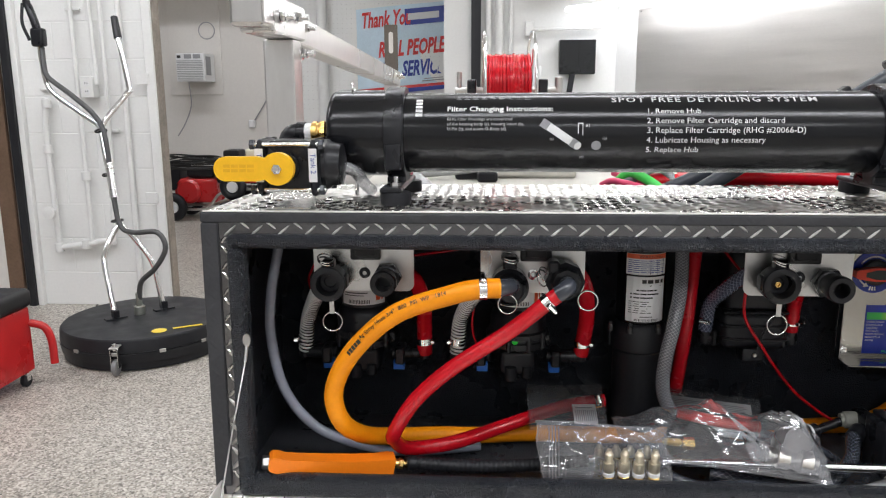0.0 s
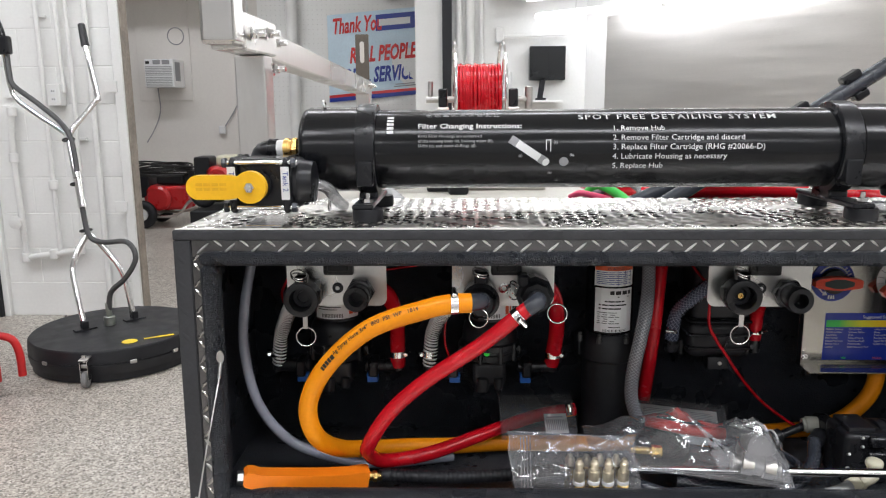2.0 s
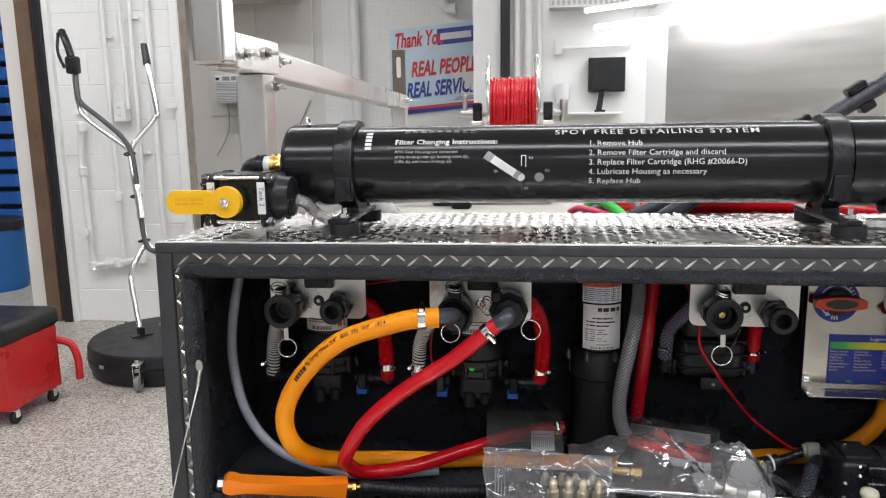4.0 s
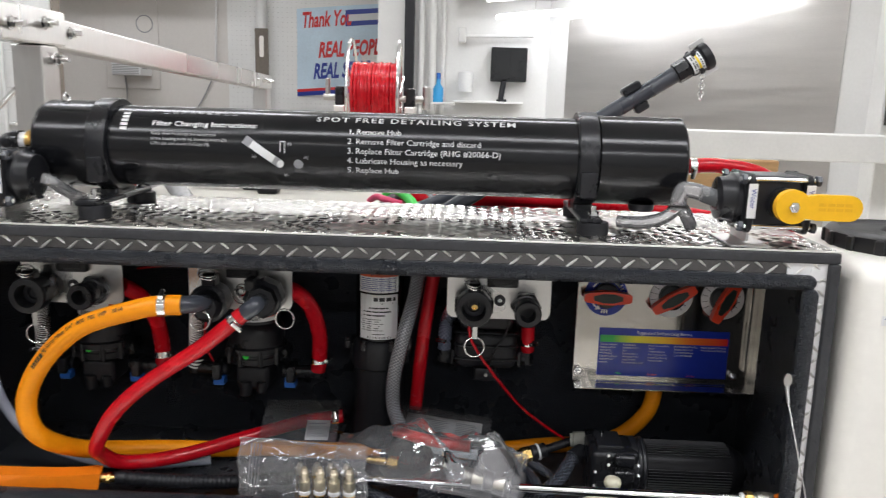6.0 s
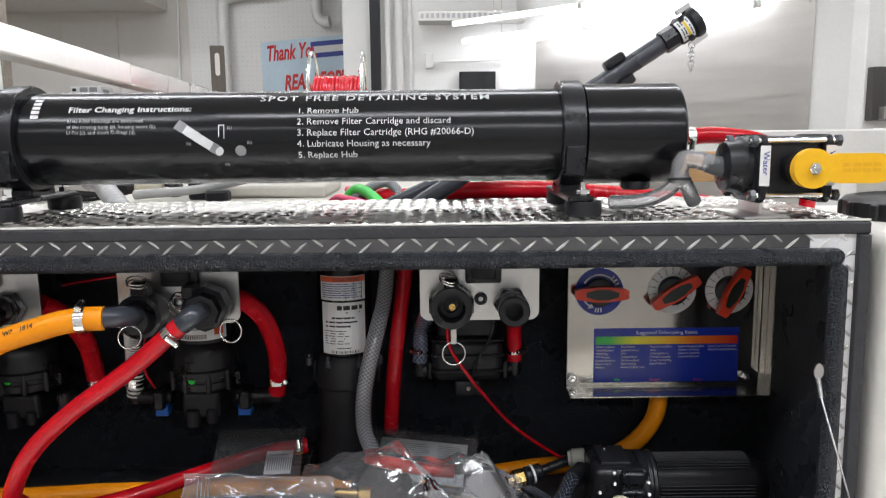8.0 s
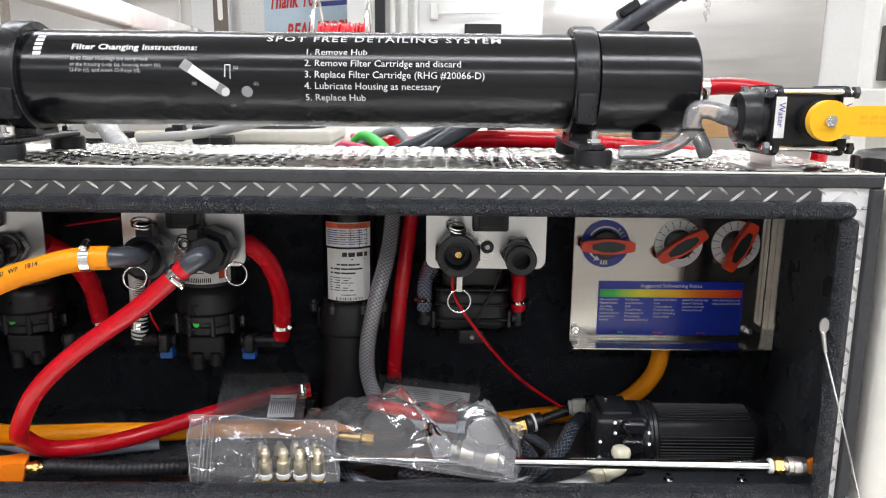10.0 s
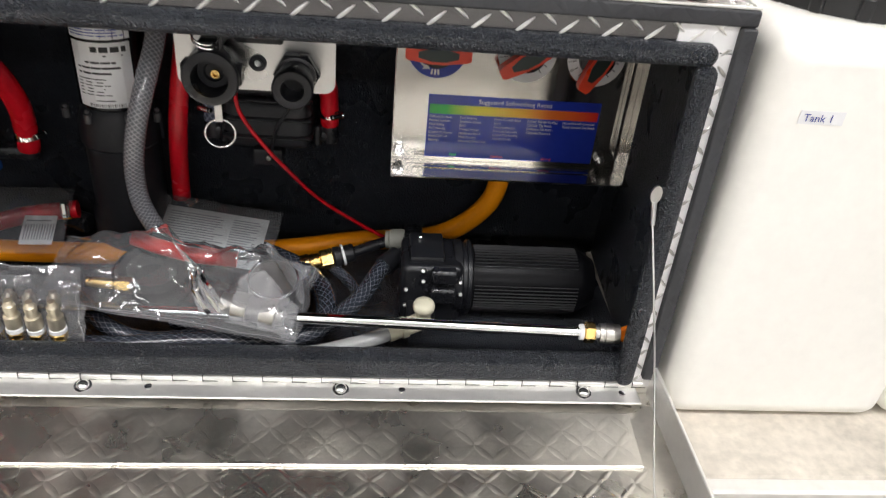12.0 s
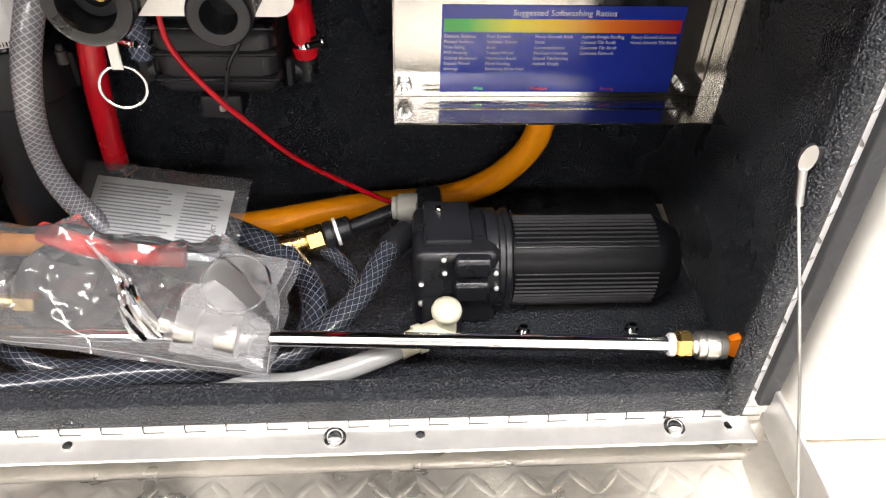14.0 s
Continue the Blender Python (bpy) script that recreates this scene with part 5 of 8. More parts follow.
sweep(bm, [(0.4745, 0.0115, 0.7745), (0.466, 0.0115, 0.769), (0.45, 0.012, 0.756), (0.401, 0.015, 0.715), (0.324, 0.02, 0.66), (0.272, 0.025, 0.61), (0.24, 0.038, 0.555), (0.238, 0.055, 0.535), (0.25, 0.078, 0.512), (0.282, 0.1, 0.503), (0.32, 0.113, 0.505), (0.356, 0.138, 0.506), (0.404, 0.165, 0.513), (0.455, 0.195, 0.519), (0.505, 0.206, 0.531), (0.562, 0.216, 0.537)], 0.0108, 18, 0.006)
part("hose", bm, RED, rh, "", 60)
hose_clamp(rh, (0.452, 0.0118, 0.758), (0.75, 0, 0.66), 0.0111, (0.3, -1, -0.3))
hose_clamp(rh, (0.55, 0.214, 0.536), (1, 0.18, 0.1), 0.0111, (0, -1, 0.6))
ch = thing("clear_tube", "smoky clear plastic tube hanging down the box side", "hose")
bm = B()
sweep(bm, [(0.064, 0.126, 0.858), (0.0585, 0.124, 0.809), (0.045, 0.118, 0.736), (0.0435, 0.113, 0.666), (0.062, 0.11, 0.586), (0.108, 0.11, 0.527), (0.176, 0.12, 0.494), (0.246, 0.13, 0.48), (0.36, 0.16, 0.478)], 0.0078, 14, 0.006)
part("hose", bm, GREYHOSE, ch, "", 60)
gh = thing("braided_hose", "clear braided hose running down beside the labelled pump", "hose")
bm = B()
sweep(bm, [(0.6825, 0.255, 0.86), (0.6795, 0.24, 0.79), (0.6755, 0.22, 0.748), (0.668, 0.197, 0.713), (0.6585, 0.182, 0.675), (0.6495, 0.179, 0.63), (0.6465, 0.182, 0.59), (0.651, 0.184, 0.558), (0.667, 0.182, 0.527), (0.7, 0.168, 0.505), (0.76, 0.145, 0.492), (0.82, 0.12, 0.484)], 0.0112, 18, 0.005)
part("hose", bm, BRAID, gh, "", 60)
r2 = thing("drop_hose", "straight glossy red hose down to the pump port", "hose")
bm = B()
sweep(bm, [(0.711, 0.26, 0.86), (0.705, 0.256, 0.787), (0.698, 0.243, 0.73), (0.692, 0.231, 0.685), (0.6865, 0.227, 0.63), (0.681, 0.235, 0.56), (0.679, 0.239, 0.53)], 0.0108, 18, 0.006)
part("hose", bm, RED, r2, "", 60)
hose_clamp(r2, (0.6798, 0.2372, 0.545), (0.05, -0.12, 1), 0.0111, (0.9, -0.6, 0))
for n, pts, r, mm, lab in (("red_wire", [(0.763, 0.17, 0.76), (0.764, 0.183, 0.735), (0.765, 0.184, 0.695), (0.777, 0.183, 0.67), (0.797, 0.185, 0.641), (0.812, 0.192, 0.6195), (0.845, 0.203, 0.578), (0.878, 0.217, 0.545), (0.926, 0.229, 0.509), (0.95, 0.23, 0.499)], 0.0019, RED, "thin red wire drooping to the large pump"),) + (("black_wire", [(0.828, 0.19, 0.742), (0.827, 0.2, 0.71), (0.816, 0.203, 0.682), (0.804, 0.204, 0.662), (0.797, 0.2055, 0.632)], 0.0014, BLACK, "thin black wire beside the square pump"), ("red_lead", [(0.115, 0.2, 0.84), (0.108, 0.2, 0.79), (0.094, 0.2, 0.765), (0.083, 0.2, 0.742), (0.08, 0.22, 0.72)], 0.0016, RED, "thin red lead by the first pump"), ("red_lead", [(0.24, 0.2, 0.778), (0.27, 0.19, 0.784), (0.31, 0.19, 0.79), (0.35, 0.2, 0.795)], 0.0016, RED, "thin red lead between the plates"), ("red_lead", [(0.735, 0.25, 0.84), (0.736, 0.24, 0.8), (0.75, 0.22, 0.775), (0.76, 0.2, 0.76)], 0.0016, RED, "thin red lead above the square pump"), ("red_lead", [(0.362, 0.2, 0.74), (0.349, 0.19, 0.7), (0.347, 0.19, 0.66), (0.355, 0.2, 0.63)], 0.0014, RED, "thin dark red lead by the middle pump")):
    t = thing(n, lab, "wire")
    bm = B()
    sweep(bm, pts, r * 1.3, 8, 0.006)
    part("wire", bm, mm, t, "", 60)

# ---- control panel ----
cp = thing("control_panel", "polished stainless control panel with red knobs and blue chart", "control panel")
PY = 0.252
bm = B()
block(bm, 0.9355, 1.231, PY, PY + 0.002, 0.606, 0.862, 0.0005, 1)
part("face", bm, STEEL, cp)
for n, a in (("bottom_flange", (0.9355, 1.231, 0.204, PY - 0.0005, 0.6065, 0.6085)), ("right_flange", (1.229, 1.231, 0.204, PY - 0.0005, 0.6087, 0.862)), ("left_return", (0.9355, 0.937, 0.236, PY - 0.0003, 0.6087, 0.862))):
    bm = B()
    block(bm, *a, 0.0004, 1)
    part(n, bm, STEEL, cp, "folded polished edge")
bm = B()
block(bm, 0.962, 1.19, 0.229, 0.2305, 0.6087, 0.6096, 0.0003, 1)
block(bm, 0.964, 1.188, 0.2385, 0.2395, 0.6087, 0.6095, 0.0003, 1)
part("door_channel", bm, STEEL, cp, "thin bright channel strip")
bm = B()
block(bm, 1.213, 1.2155, PY - 0.012, PY - 0.0006, 0.63, 0.862, 0.0005, 1)
part("side_channel", bm, STEEL, cp, "upright channel strip")
for x, z in ((0.9455, 0.621), (1.199, 0.621)):
    bm = B()
    hex_nut(bm, (x, PY - 0.0005, z), (x, PY - 0.008, z), 0.0068)
    rod(bm, (x, PY - 0.008, z), (x, PY - 0.014, z), 0.0036, 12, None, 0.001)
    part("bolt", bm, CHROME, cp, "", 40)
for z in (0.637, 0.662, 0.7):
    bm = B()
    rod(bm, (1.2289, 0.226, z), (1.2283, 0.226, z), 0.0022, 10)
    part("hole", bm, INK, cp)
f = flat_front(PY - 0.0006)
fu = flat_front(PY - 0.0010)
LX0, LX1, LZ0, LZ1 = 0.9775, 1.1885, 0.6135, 0.6945
bm = B()
bars(bm, [(LX0, LX1, LZ0, LZ1)], f)
ratio = part("ratio_chart", bm, LABELBLUE, cp, "blue softwash ratio chart with colour band")
lettering("lettering", "Suggested Softwashing Ratios", 0.0076, lambda u, v: fu(u + 0.5 * (LX0 + LX1), v + 0.6855), PRINT, ratio, "CENTER")
bm = B()
colours = [(0.0, (0.04, 0.42, 0.09)), (0.1, (0.06, 0.5, 0.08)), (0.28, (0.75, 0.7, 0.03)), (0.5, (0.85, 0.5, 0.02)), (0.7, (0.78, 0.18, 0.02)), (1.0, (0.62, 0.02, 0.02))]
bars(bm, [(LX0 + 0.002, LX1 - 0.002, 0.6705, 0.6825)], fu)


def band_material():
    m, nt, b = nodes_of("printed_colour_band")
    tc, sp = nt.nodes.new("ShaderNodeTexCoord"), nt.nodes.new("ShaderNodeSeparateXYZ")
    link(nt, tc.outputs["Generated"], sp.inputs[0])
    link(nt, ramp(nt, sp.outputs[0], colours), b.inputs["Base Color"])
    b.inputs["Roughness"].default_value = 0.2
    return m


part("colour_band", bm, band_material(), ratio, "green to red colour band")
cols = [["Delicate Surfaces", "Painted Surfaces", "Vinyl Siding", "PVC Fencing", "Coated Aluminum", "Stained Wood", "Awnings"], ["Pool Screens", "Synthetic Stucco", "Brick", "Treated Wood", "Membrane Roofs", "Metal Roofing", "Extremely Dirty Vinyl"], ["Heavy Growth Brick", "Stone", "Concrete/Stucco", "Pre-Cast Concrete", "Glazed Tile Roofing", "Asphalt Shingle"], ["Asphalt Shingle Roofing", "Ceramic Tile Roofs", "Concrete Tile Roofs", "Concrete Flatwork"], ["Heavy Growth Concrete", "Heavy Growth Tile Roofs"]]
for i, (col, x) in enumerate(zip(cols, (0.98, 1.017, 1.059, 1.1, 1.144))):
    for k, s in enumerate(col):
        lettering("lettering", s, 0.0044, lambda u, v, x=x, k=k: fu(u * 0.9 + x, v + 0.6655 - 0.0051 * k), PRINT, ratio)
for s, x, mm in (("Mild", 1.008, GREENDOT), ("Medium", 1.06, ORANGEINK), ("Strong", 1.124, REDINK)):
    lettering("lettering", s, 0.0048, lambda u, v, x=x: fu(u + x, v + 0.6155), mm, ratio)


def knob(x, z, ang, blue):
    t = part("dial", (lambda b: (lathe(b, (x, PY - 0.0005, z), (0, -1, 0), [(0, 0.0345), (0.0012, 0.0345), (0.0012, 0)], 40), b)[1])(B()), LABELBLUE if blue else LABEL, cp, "blue dial plate" if blue else "white numbered dial plate", 40)
    bm = B()
    lathe(bm, (x, PY - 0.0018, z), (0, -1, 0), [(0, 0.021), (0.008, 0.0205), (0.01, 0.018), (0.01, 0)], 32)
    part("knob_base", bm, BLACK, t, "", 40)
    m = Matrix.Translation((x, PY - 0.0105, z)) @ Matrix.Rotation(radians(-ang), 4, "Y") @ FRONT
    bm = B()
    prism(bm, [(-0.0375, -0.0052), (-0.033, -0.0075), (-0.008, -0.0108), (0.008, -0.0108), (0.033, -0.0075), (0.0375, -0.0052), (0.0375, 0.0052), (0.033, 0.0075), (0.008, 0.0108), (-0.008, 0.0108), (-0.033, 0.0075), (-0.0375, 0.0052)], 0.014, m)
    bmesh.ops.bevel(bm, geom=[e for e in bm.edges if e.calc_face_angle(0) > 1.2], offset=0.002, segments=2, affect="EDGES")
    h = part("knob", bm, KNOBRED, t, "red winged knob", 40)
    bm = B()
    prism(bm, [(-0.023, -0.0032), (-0.008, -0.0074), (0.008, -0.0074), (0.023, -0.0032), (0.023, 0.0032), (0.008, 0.0074), (-0.008, 0.0074), (-0.023, 0.0032)], 0.0012, m @ Matrix.Translation((0, 0, 0.0142)))
    part("knob_inlay", bm, surface("dark_green_inlay", (0.015, 0.028, 0.024), 0.35), h, "dark inlay")
    pol = lambda r, a: Vector((x + r * math.sin(radians(a)), PY - 0.0022, z + r * math.cos(radians(a))))
    if blue:
        bm = B()
        for a0, a1 in ((-150, -100), (-60, 60)):
            for a in range(a0, a1, 6):
                bm.faces.new([bm.verts.new(pol(r, b)) for r, b in ((0.0235, a), (0.0262, a), (0.0262, a + 6), (0.0235, a + 6))])
        bm.faces.new([bm.verts.new(pol(r, b)) for r, b in ((0.0205, -146), (0.0295, -146), (0.025, -163))])
        part("arc_arrow", bm, PRINT, t, "white arrow arc")
        for group in ((40, 52, 64, 76), (172, 180, 188)):
            bm = B()
            for a0 in group:
                bm.faces.new([bm.verts.new(pol(r, b)) for r, b in ((0.024, a0), (0.0305, a0), (0.0305, a0 + 5), (0.024, a0 + 5))])
            part("small_print", bm, PRINT, t, "small white print")
    else:
        bm = B()
        for a in range(-140, 150, 20):
            bm.faces.new([bm.verts.new(pol(r, a + d)) for r, d in ((0.0235, -1.1), (0.028, -1.1), (0.028, 1.1), (0.0235, 1.1))])
        part("tick_marks", bm, INK, t, "black tick marks")
        for k in range(10):
            a = -120 + 20 * k
            lettering("lettering", str(k), 0.0065, lambda u, v, a=a: (lambda c, ca, sa: Vector((c.x + u * ca + v * sa, c.y, c.z - u * sa + v * ca)))(pol(0.0292, a), math.cos(radians(a)), math.sin(radians(a))), INK, t, "CENTER")


knob(0.9835, 0.7495, 0, True)
knob(1.0885, 0.7505, 32, False)
knob(1.1705, 0.75, 64, False)

# ---- large pump on the box floor ----
bp = thing("booster_pump", "large black electric pump with finned motor on the box floor", "pump")
PYC, PZC = 0.138, 0.511
bm = B()
lathe(bm, (1.03, PYC, PZC), (1, 0, 0), [(0, 0), (0, 0.037), (0.006, 0.039), (0.131, 0.039), (0.138, 0.036), (0.151, 0.028), (0.156, 0)], 48)
mo = part("motor", bm, MOTOR, bp, "", 40)
for k in range(24):
    a = radians(127 - 6.3 * k if k < 9 else 160 + 6.3 * (k - 9))
    bm = B()
    m = Matrix.Translation((0, PYC, PZC)) @ Matrix.Rotation(a, 4, "X")
    block(bm, 1.036, 1.158, 0.0385, 0.0412, -0.00028, 0.00028, m=m)
    part("fin", bm, FINS, mo)
bm = B()
block(bm, 0.951, 1.022, 0.099, 0.168, 0.4675, 0.549, 0.008, 3)
block(bm, 0.984, 1.014, 0.09, 0.104, 0.53, 0.548, 0.003, 1)
block(bm, 0.984, 1.014, 0.089, 0.104, 0.504, 0.524, 0.003, 1)
block(bm, 0.96, 1.0, 0.11, 0.165, 0.546, 0.555, 0.003, 2)
lathe(bm, (1.012, PYC, PZC), (1, 0, 0), [(0, 0.0), (0, 0.0435), (0.003, 0.0445), (0.009, 0.0445), (0.011, 0.042), (0.015, 0.042), (0.016, 0.0445), (0.02, 0.0445), (0.022, 0.042), (0.022, 0)], 40)
hd = part("pump_head", bm, BLACK, bp, "moulded black pump head", 40)
for x, y, z in ((0.975, 0.0985, 0.5445), (0.976, 0.0985, 0.53), (0.957, 0.0985, 0.518), (0.957, 0.0985, 0.496), (1.018, 0.0945, 0.533), (1.019, 0.0925, 0.518)):
    bm = B()
    rod(bm, (x, y + 0.004, z - 0.002), (x, y - 0.0025, z + 0.0012), 0.0025, 12, None, 0.0006)
    part("screw", bm, SATIN, hd, "", 40)
bm = B()
block(bm, 0.955, 0.98, 0.1685, 0.222, 0.495, 0.533, 0.006, 2)
part("inlet_port", bm, BLACK, bp, "black inlet port", 40)
bm = B()
block(bm, 0.958, 0.99, 0.066, 0.0985, 0.486, 0.505, 0.004, 2)
part("outlet_port", bm, BLACK, bp, "black outlet port", 40)
bm = B()
rod(bm, (0.973, 0.15, 0.554), (0.973, 0.15, 0.559), 0.0034, 12, None, 0.0008)
part("screw", bm, CHROME, hd, "", 40)
bm = B()
block(bm, 1.05, 1.135, 0.115, 0.17, 0.467, 0.474, 0.002, 1)
ft = part("foot_plate", bm, MATT, bp)
for x in (1.045, 1.14):
    bm = B()
    hex_nut(bm, (x, 0.085, 0.467), (x, 0.085, 0.474), 0.007)
    rod(bm, (x, 0.085, 0.474), (x, 0.085, 0.48), 0.0035, 10)
    part("foot_bolt", bm, CHROME, bp, "", 40)
bm = B()
lathe(bm, (0.954, 0.205, 0.518), (-1, 0.1, -0.1), [(-0.01, 0), (-0.01, 0.012), (0.0, 0.0135), (0.014, 0.0135), (0.016, 0.011), (0.02, 0.011), (0.02, 0)], 20)
part("inlet_collar", bm, surface("grey_nylon", (0.32, 0.32, 0.28), 0.5), bp, "grey nylon collar", 40)
bm = B()
rod(bm, (0.936, 0.205, 0.515), (0.89, 0.192, 0.503), 0.0068, 14)
rod(bm, (0.895, 0.194, 0.504), (0.876, 0.189, 0.5), 0.0115, 16, None, 0.002)
rod(bm, (0.87, 0.187, 0.499), (0.878, 0.189, 0.5), 0.013, 16, None, 0.001)
part("inlet_stem", bm, BLACK, bp, "black inlet stem", 40)
bm = B()
lathe(bm, (0.883, 0.1908, 0.5015), (-1, -0.25, -0.2), [(0, 0.0135), (0.003, 0.0135), (0.003, 0)], 20)
part("white_washer", bm, LABEL, bp, "white washer", 40)
bm = B()
hex_nut(bm, (0.87, 0.187, 0.499), (0.854, 0.183, 0.496), 0.0125)
rod(bm, (0.854, 0.183, 0.496), (0.837, 0.179, 0.493), 0.0105, 16, None, 0.001)
rod(bm, (0.842, 0.18, 0.494), (0.831, 0.177, 0.492), 0.0125, 16, None, 0.001)
part("brass_coupling", bm, BRASS, bp, "brass quick coupling", 40)
bm = B()
lathe(bm, (0.976, 0.066, 0.497), (0, -0.12, 1), [(0, 0.009), (0.018, 0.0085), (0.021, 0.0118), (0.025, 0.0124), (0.029, 0.0112), (0.0315, 0.007), (0.032, 0)], 22)
sweep(bm, [(0.977, 0.065, 0.504), (0.972, 0.064, 0.499), (0.96, 0.061, 0.495), (0.938, 0.052, 0.491)], 0.0102, 14, 0.003)
lathe(bm, (0.958, 0.0602, 0.4945), (-1, -0.35, -0.15), [(0, 0.0102), (0, 0.0122), (0.007, 0.0122), (0.007, 0.0102)], 18)
part("outlet_elbow", bm, IVORY, bp, "ivory nylon elbow", 50)

# ---- spray gun, wand, hoses on the floor ----
gun = thing("spray_gun_grip", "bright orange spray gun grip leaning on the box sill", "spray gun")
GM = Matrix.Translation((0.066, 0.0, 0.5225)) @ Matrix.Rotation(radians(17), 4, "Z") @ Matrix.Rotation(radians(7.5), 4, "Y")  # x along the grip, down into the box
bm = B()
prism(bm, [(0.0, -0.005), (0.003, -0.0085), (0.012, -0.011), (0.03, -0.0128), (0.06, -0.0122), (0.1, -0.0098), (0.13, -0.0092), (0.15, -0.0105), (0.166, -0.0122), (0.178, -0.012), (0.1795, 0.0122), (0.168, 0.0125), (0.15, 0.0098), (0.12, 0.0082), (0.08, 0.008), (0.04, 0.0086), (0.022, 0.0094), (0.014, 0.0125), (0.005, 0.0125), (0.0, 0.008)], 0.027, GM @ Matrix.Translation((0, 0.0135, 0)) @ FRONT)
bmesh.ops.bevel(bm, geom=[e for e in bm.edges if abs(e.calc_face_angle(0)) > 1.2], offset=0.004, segments=3, affect="EDGES")
part("grip", bm, GUNORANGE, gun, "", 40)
G = lambda x, z=0.0: GM @ Vector((x, 0, z))
bm = B()
hex_nut(bm, G(0.003), G(-0.009), 0.0098)
part("end_nut", bm, SATIN, gun, "steel end nut", 30)
bm = B()
rod(bm, G(0.178), G(0.187), 0.0068, 16)
hex_nut(bm, G(0.1865), G(0.193), 0.0085)
rod(bm, G(0.193), G(0.199), 0.006, 16)
part("brass_connector", bm, BRASS, gun, "brass connector", 40)
bm = B()
sweep(bm, [G(0.198), G(0.21, 0.001), (0.34, 0.07, 0.489), (0.43, 0.068, 0.494), (0.52, 0.0635, 0.507)], 0.0105, 18, 0.0016, (0.007, 0.0016))
part("ribbed_sleeve", bm, MATT, gun, "ribbed black sleeve", 60)
wand = thing("lance", "polished steel lance with brass quick-connect end", "spray lance")
bm = B()
rod(bm, (0.52, 0.0635, 0.5085), (1.142, 0.013, 0.5315), 0.0062, 20)
part("tube", bm, CHROME, wand, "", 40)
WD = Vector((1, -0.0812, 0.037)).normalized()
W0 = Vector((1.139, 0.0132, 0.5314))
bm = B()
hex_nut(bm, W0 + WD * 0.004, W0 + WD * 0.016, 0.0112)
part("brass_nut", bm, BRASS, wand, "brass hex nut", 30)
bm = B()
rod(bm, W0 - WD * 0.001, W0 + WD * 0.0045, 0.0088, 18, None, 0.001)
part("thread_tape", bm, LABEL, wand, "white thread tape", 40)
bm = B()
lathe(bm, W0 + WD * 0.016, WD, [(0, 0.0078), (0.004, 0.0078), (0.0045, 0.0105), (0.008, 0.011), (0.0085, 0.0098), (0.01, 0.0098), (0.0105, 0.0112), (0.018, 0.0112), (0.0185, 0.0098), (0.02, 0.0098), (0.0205, 0.0106), (0.0255, 0.0104), (0.026, 0.0075), (0.026, 0)], 24)
part("quick_coupler", bm, NICKEL, wand, "steel quick coupler", 40)
bm = B()
prism(bm, [(-0.006, 0), (0.006, 0), (0.0105, 0.009), (0.0075, 0.012), (0, 0.0105), (-0.0075, 0.012), (-0.0105, 0.009)], 0.006, Matrix.Translation(W0 + WD * 0.0415 + Vector((0, 0.003, 0))) @ Matrix(((0, 1, 0, 0), (0, 0, -1, 0), (1, 0, 0, 0), (0, 0, 0, 1))))
part("nozzle_tip", bm, GUNORANGE, wand, "orange nozzle tip", 40)
coil = [[(0.56, 0.028, 0.488), (0.6376, 0.0235, 0.488), (0.678, 0.027, 0.488), (0.739, 0.034, 0.488), (0.803, 0.037, 0.488), (0.846, 0.046, 0.49), (0.876, 0.064, 0.497), (0.907, 0.1026, 0.504), (0.926, 0.143, 0.51), (0.94, 0.164, 0.513), (0.958, 0.178, 0.514)],
        [(0.77, 0.212, 0.492), (0.7986, 0.195, 0.492), (0.832, 0.1735, 0.49), (0.8585, 0.133, 0.49), (0.868, 0.0906, 0.489), (0.858, 0.062, 0.484), (0.828, 0.052, 0.479), (0.77, 0.062, 0.478), (0.7, 0.085, 0.478)],
        [(0.58, 0.11, 0.492), (0.62, 0.071, 0.49), (0.645, 0.052, 0.486), (0.68, 0.046, 0.478), (0.74, 0.056, 0.478), (0.8, 0.085, 0.478)],
        [(0.84, 0.205, 0.484), (0.861, 0.194, 0.484), (0.889, 0.163, 0.483), (0.9016, 0.127, 0.481), (0.8875, 0.088, 0.479), (0.86, 0.075, 0.477)]]
for i, pts in enumerate(coil):
    t = thing("coiled_hose", "dark blue-grey braided hose coiled on the box floor", "hose", "coiled hoses")
    bm = B()
    sweep(bm, pts, (0.0102, 0.0125, 0.0098, 0.007)[i], 16, 0.006)
    part("hose", bm, DARKBRAID, t, "", 60)
    if i == 0:
        bm = B()
        lathe(bm, (0.931, 0.152, 0.5115), (0.6, 0.72, 0.13), [(0, 0.0104), (0, 0.0122), (0.003, 0.0128), (0.012, 0.0122), (0.026, 0.0122), (0.028, 0.0104)], 20)
        part("end_cuff", bm, BLACK, t, "black rubber cuff", 40)
t = thing("clear_tube", "cloudy tube from the ivory elbow along the sill", "hose")
bm = B()
sweep(bm, [(0.944, 0.0545, 0.492), (0.92, 0.044, 0.4885), (0.885, 0.032, 0.485), (0.84, 0.026, 0.481), (0.76, 0.05, 0.478)], 0.0088, 14, 0.005)
part("hose", bm, CLEARHOSE, t, "", 60)


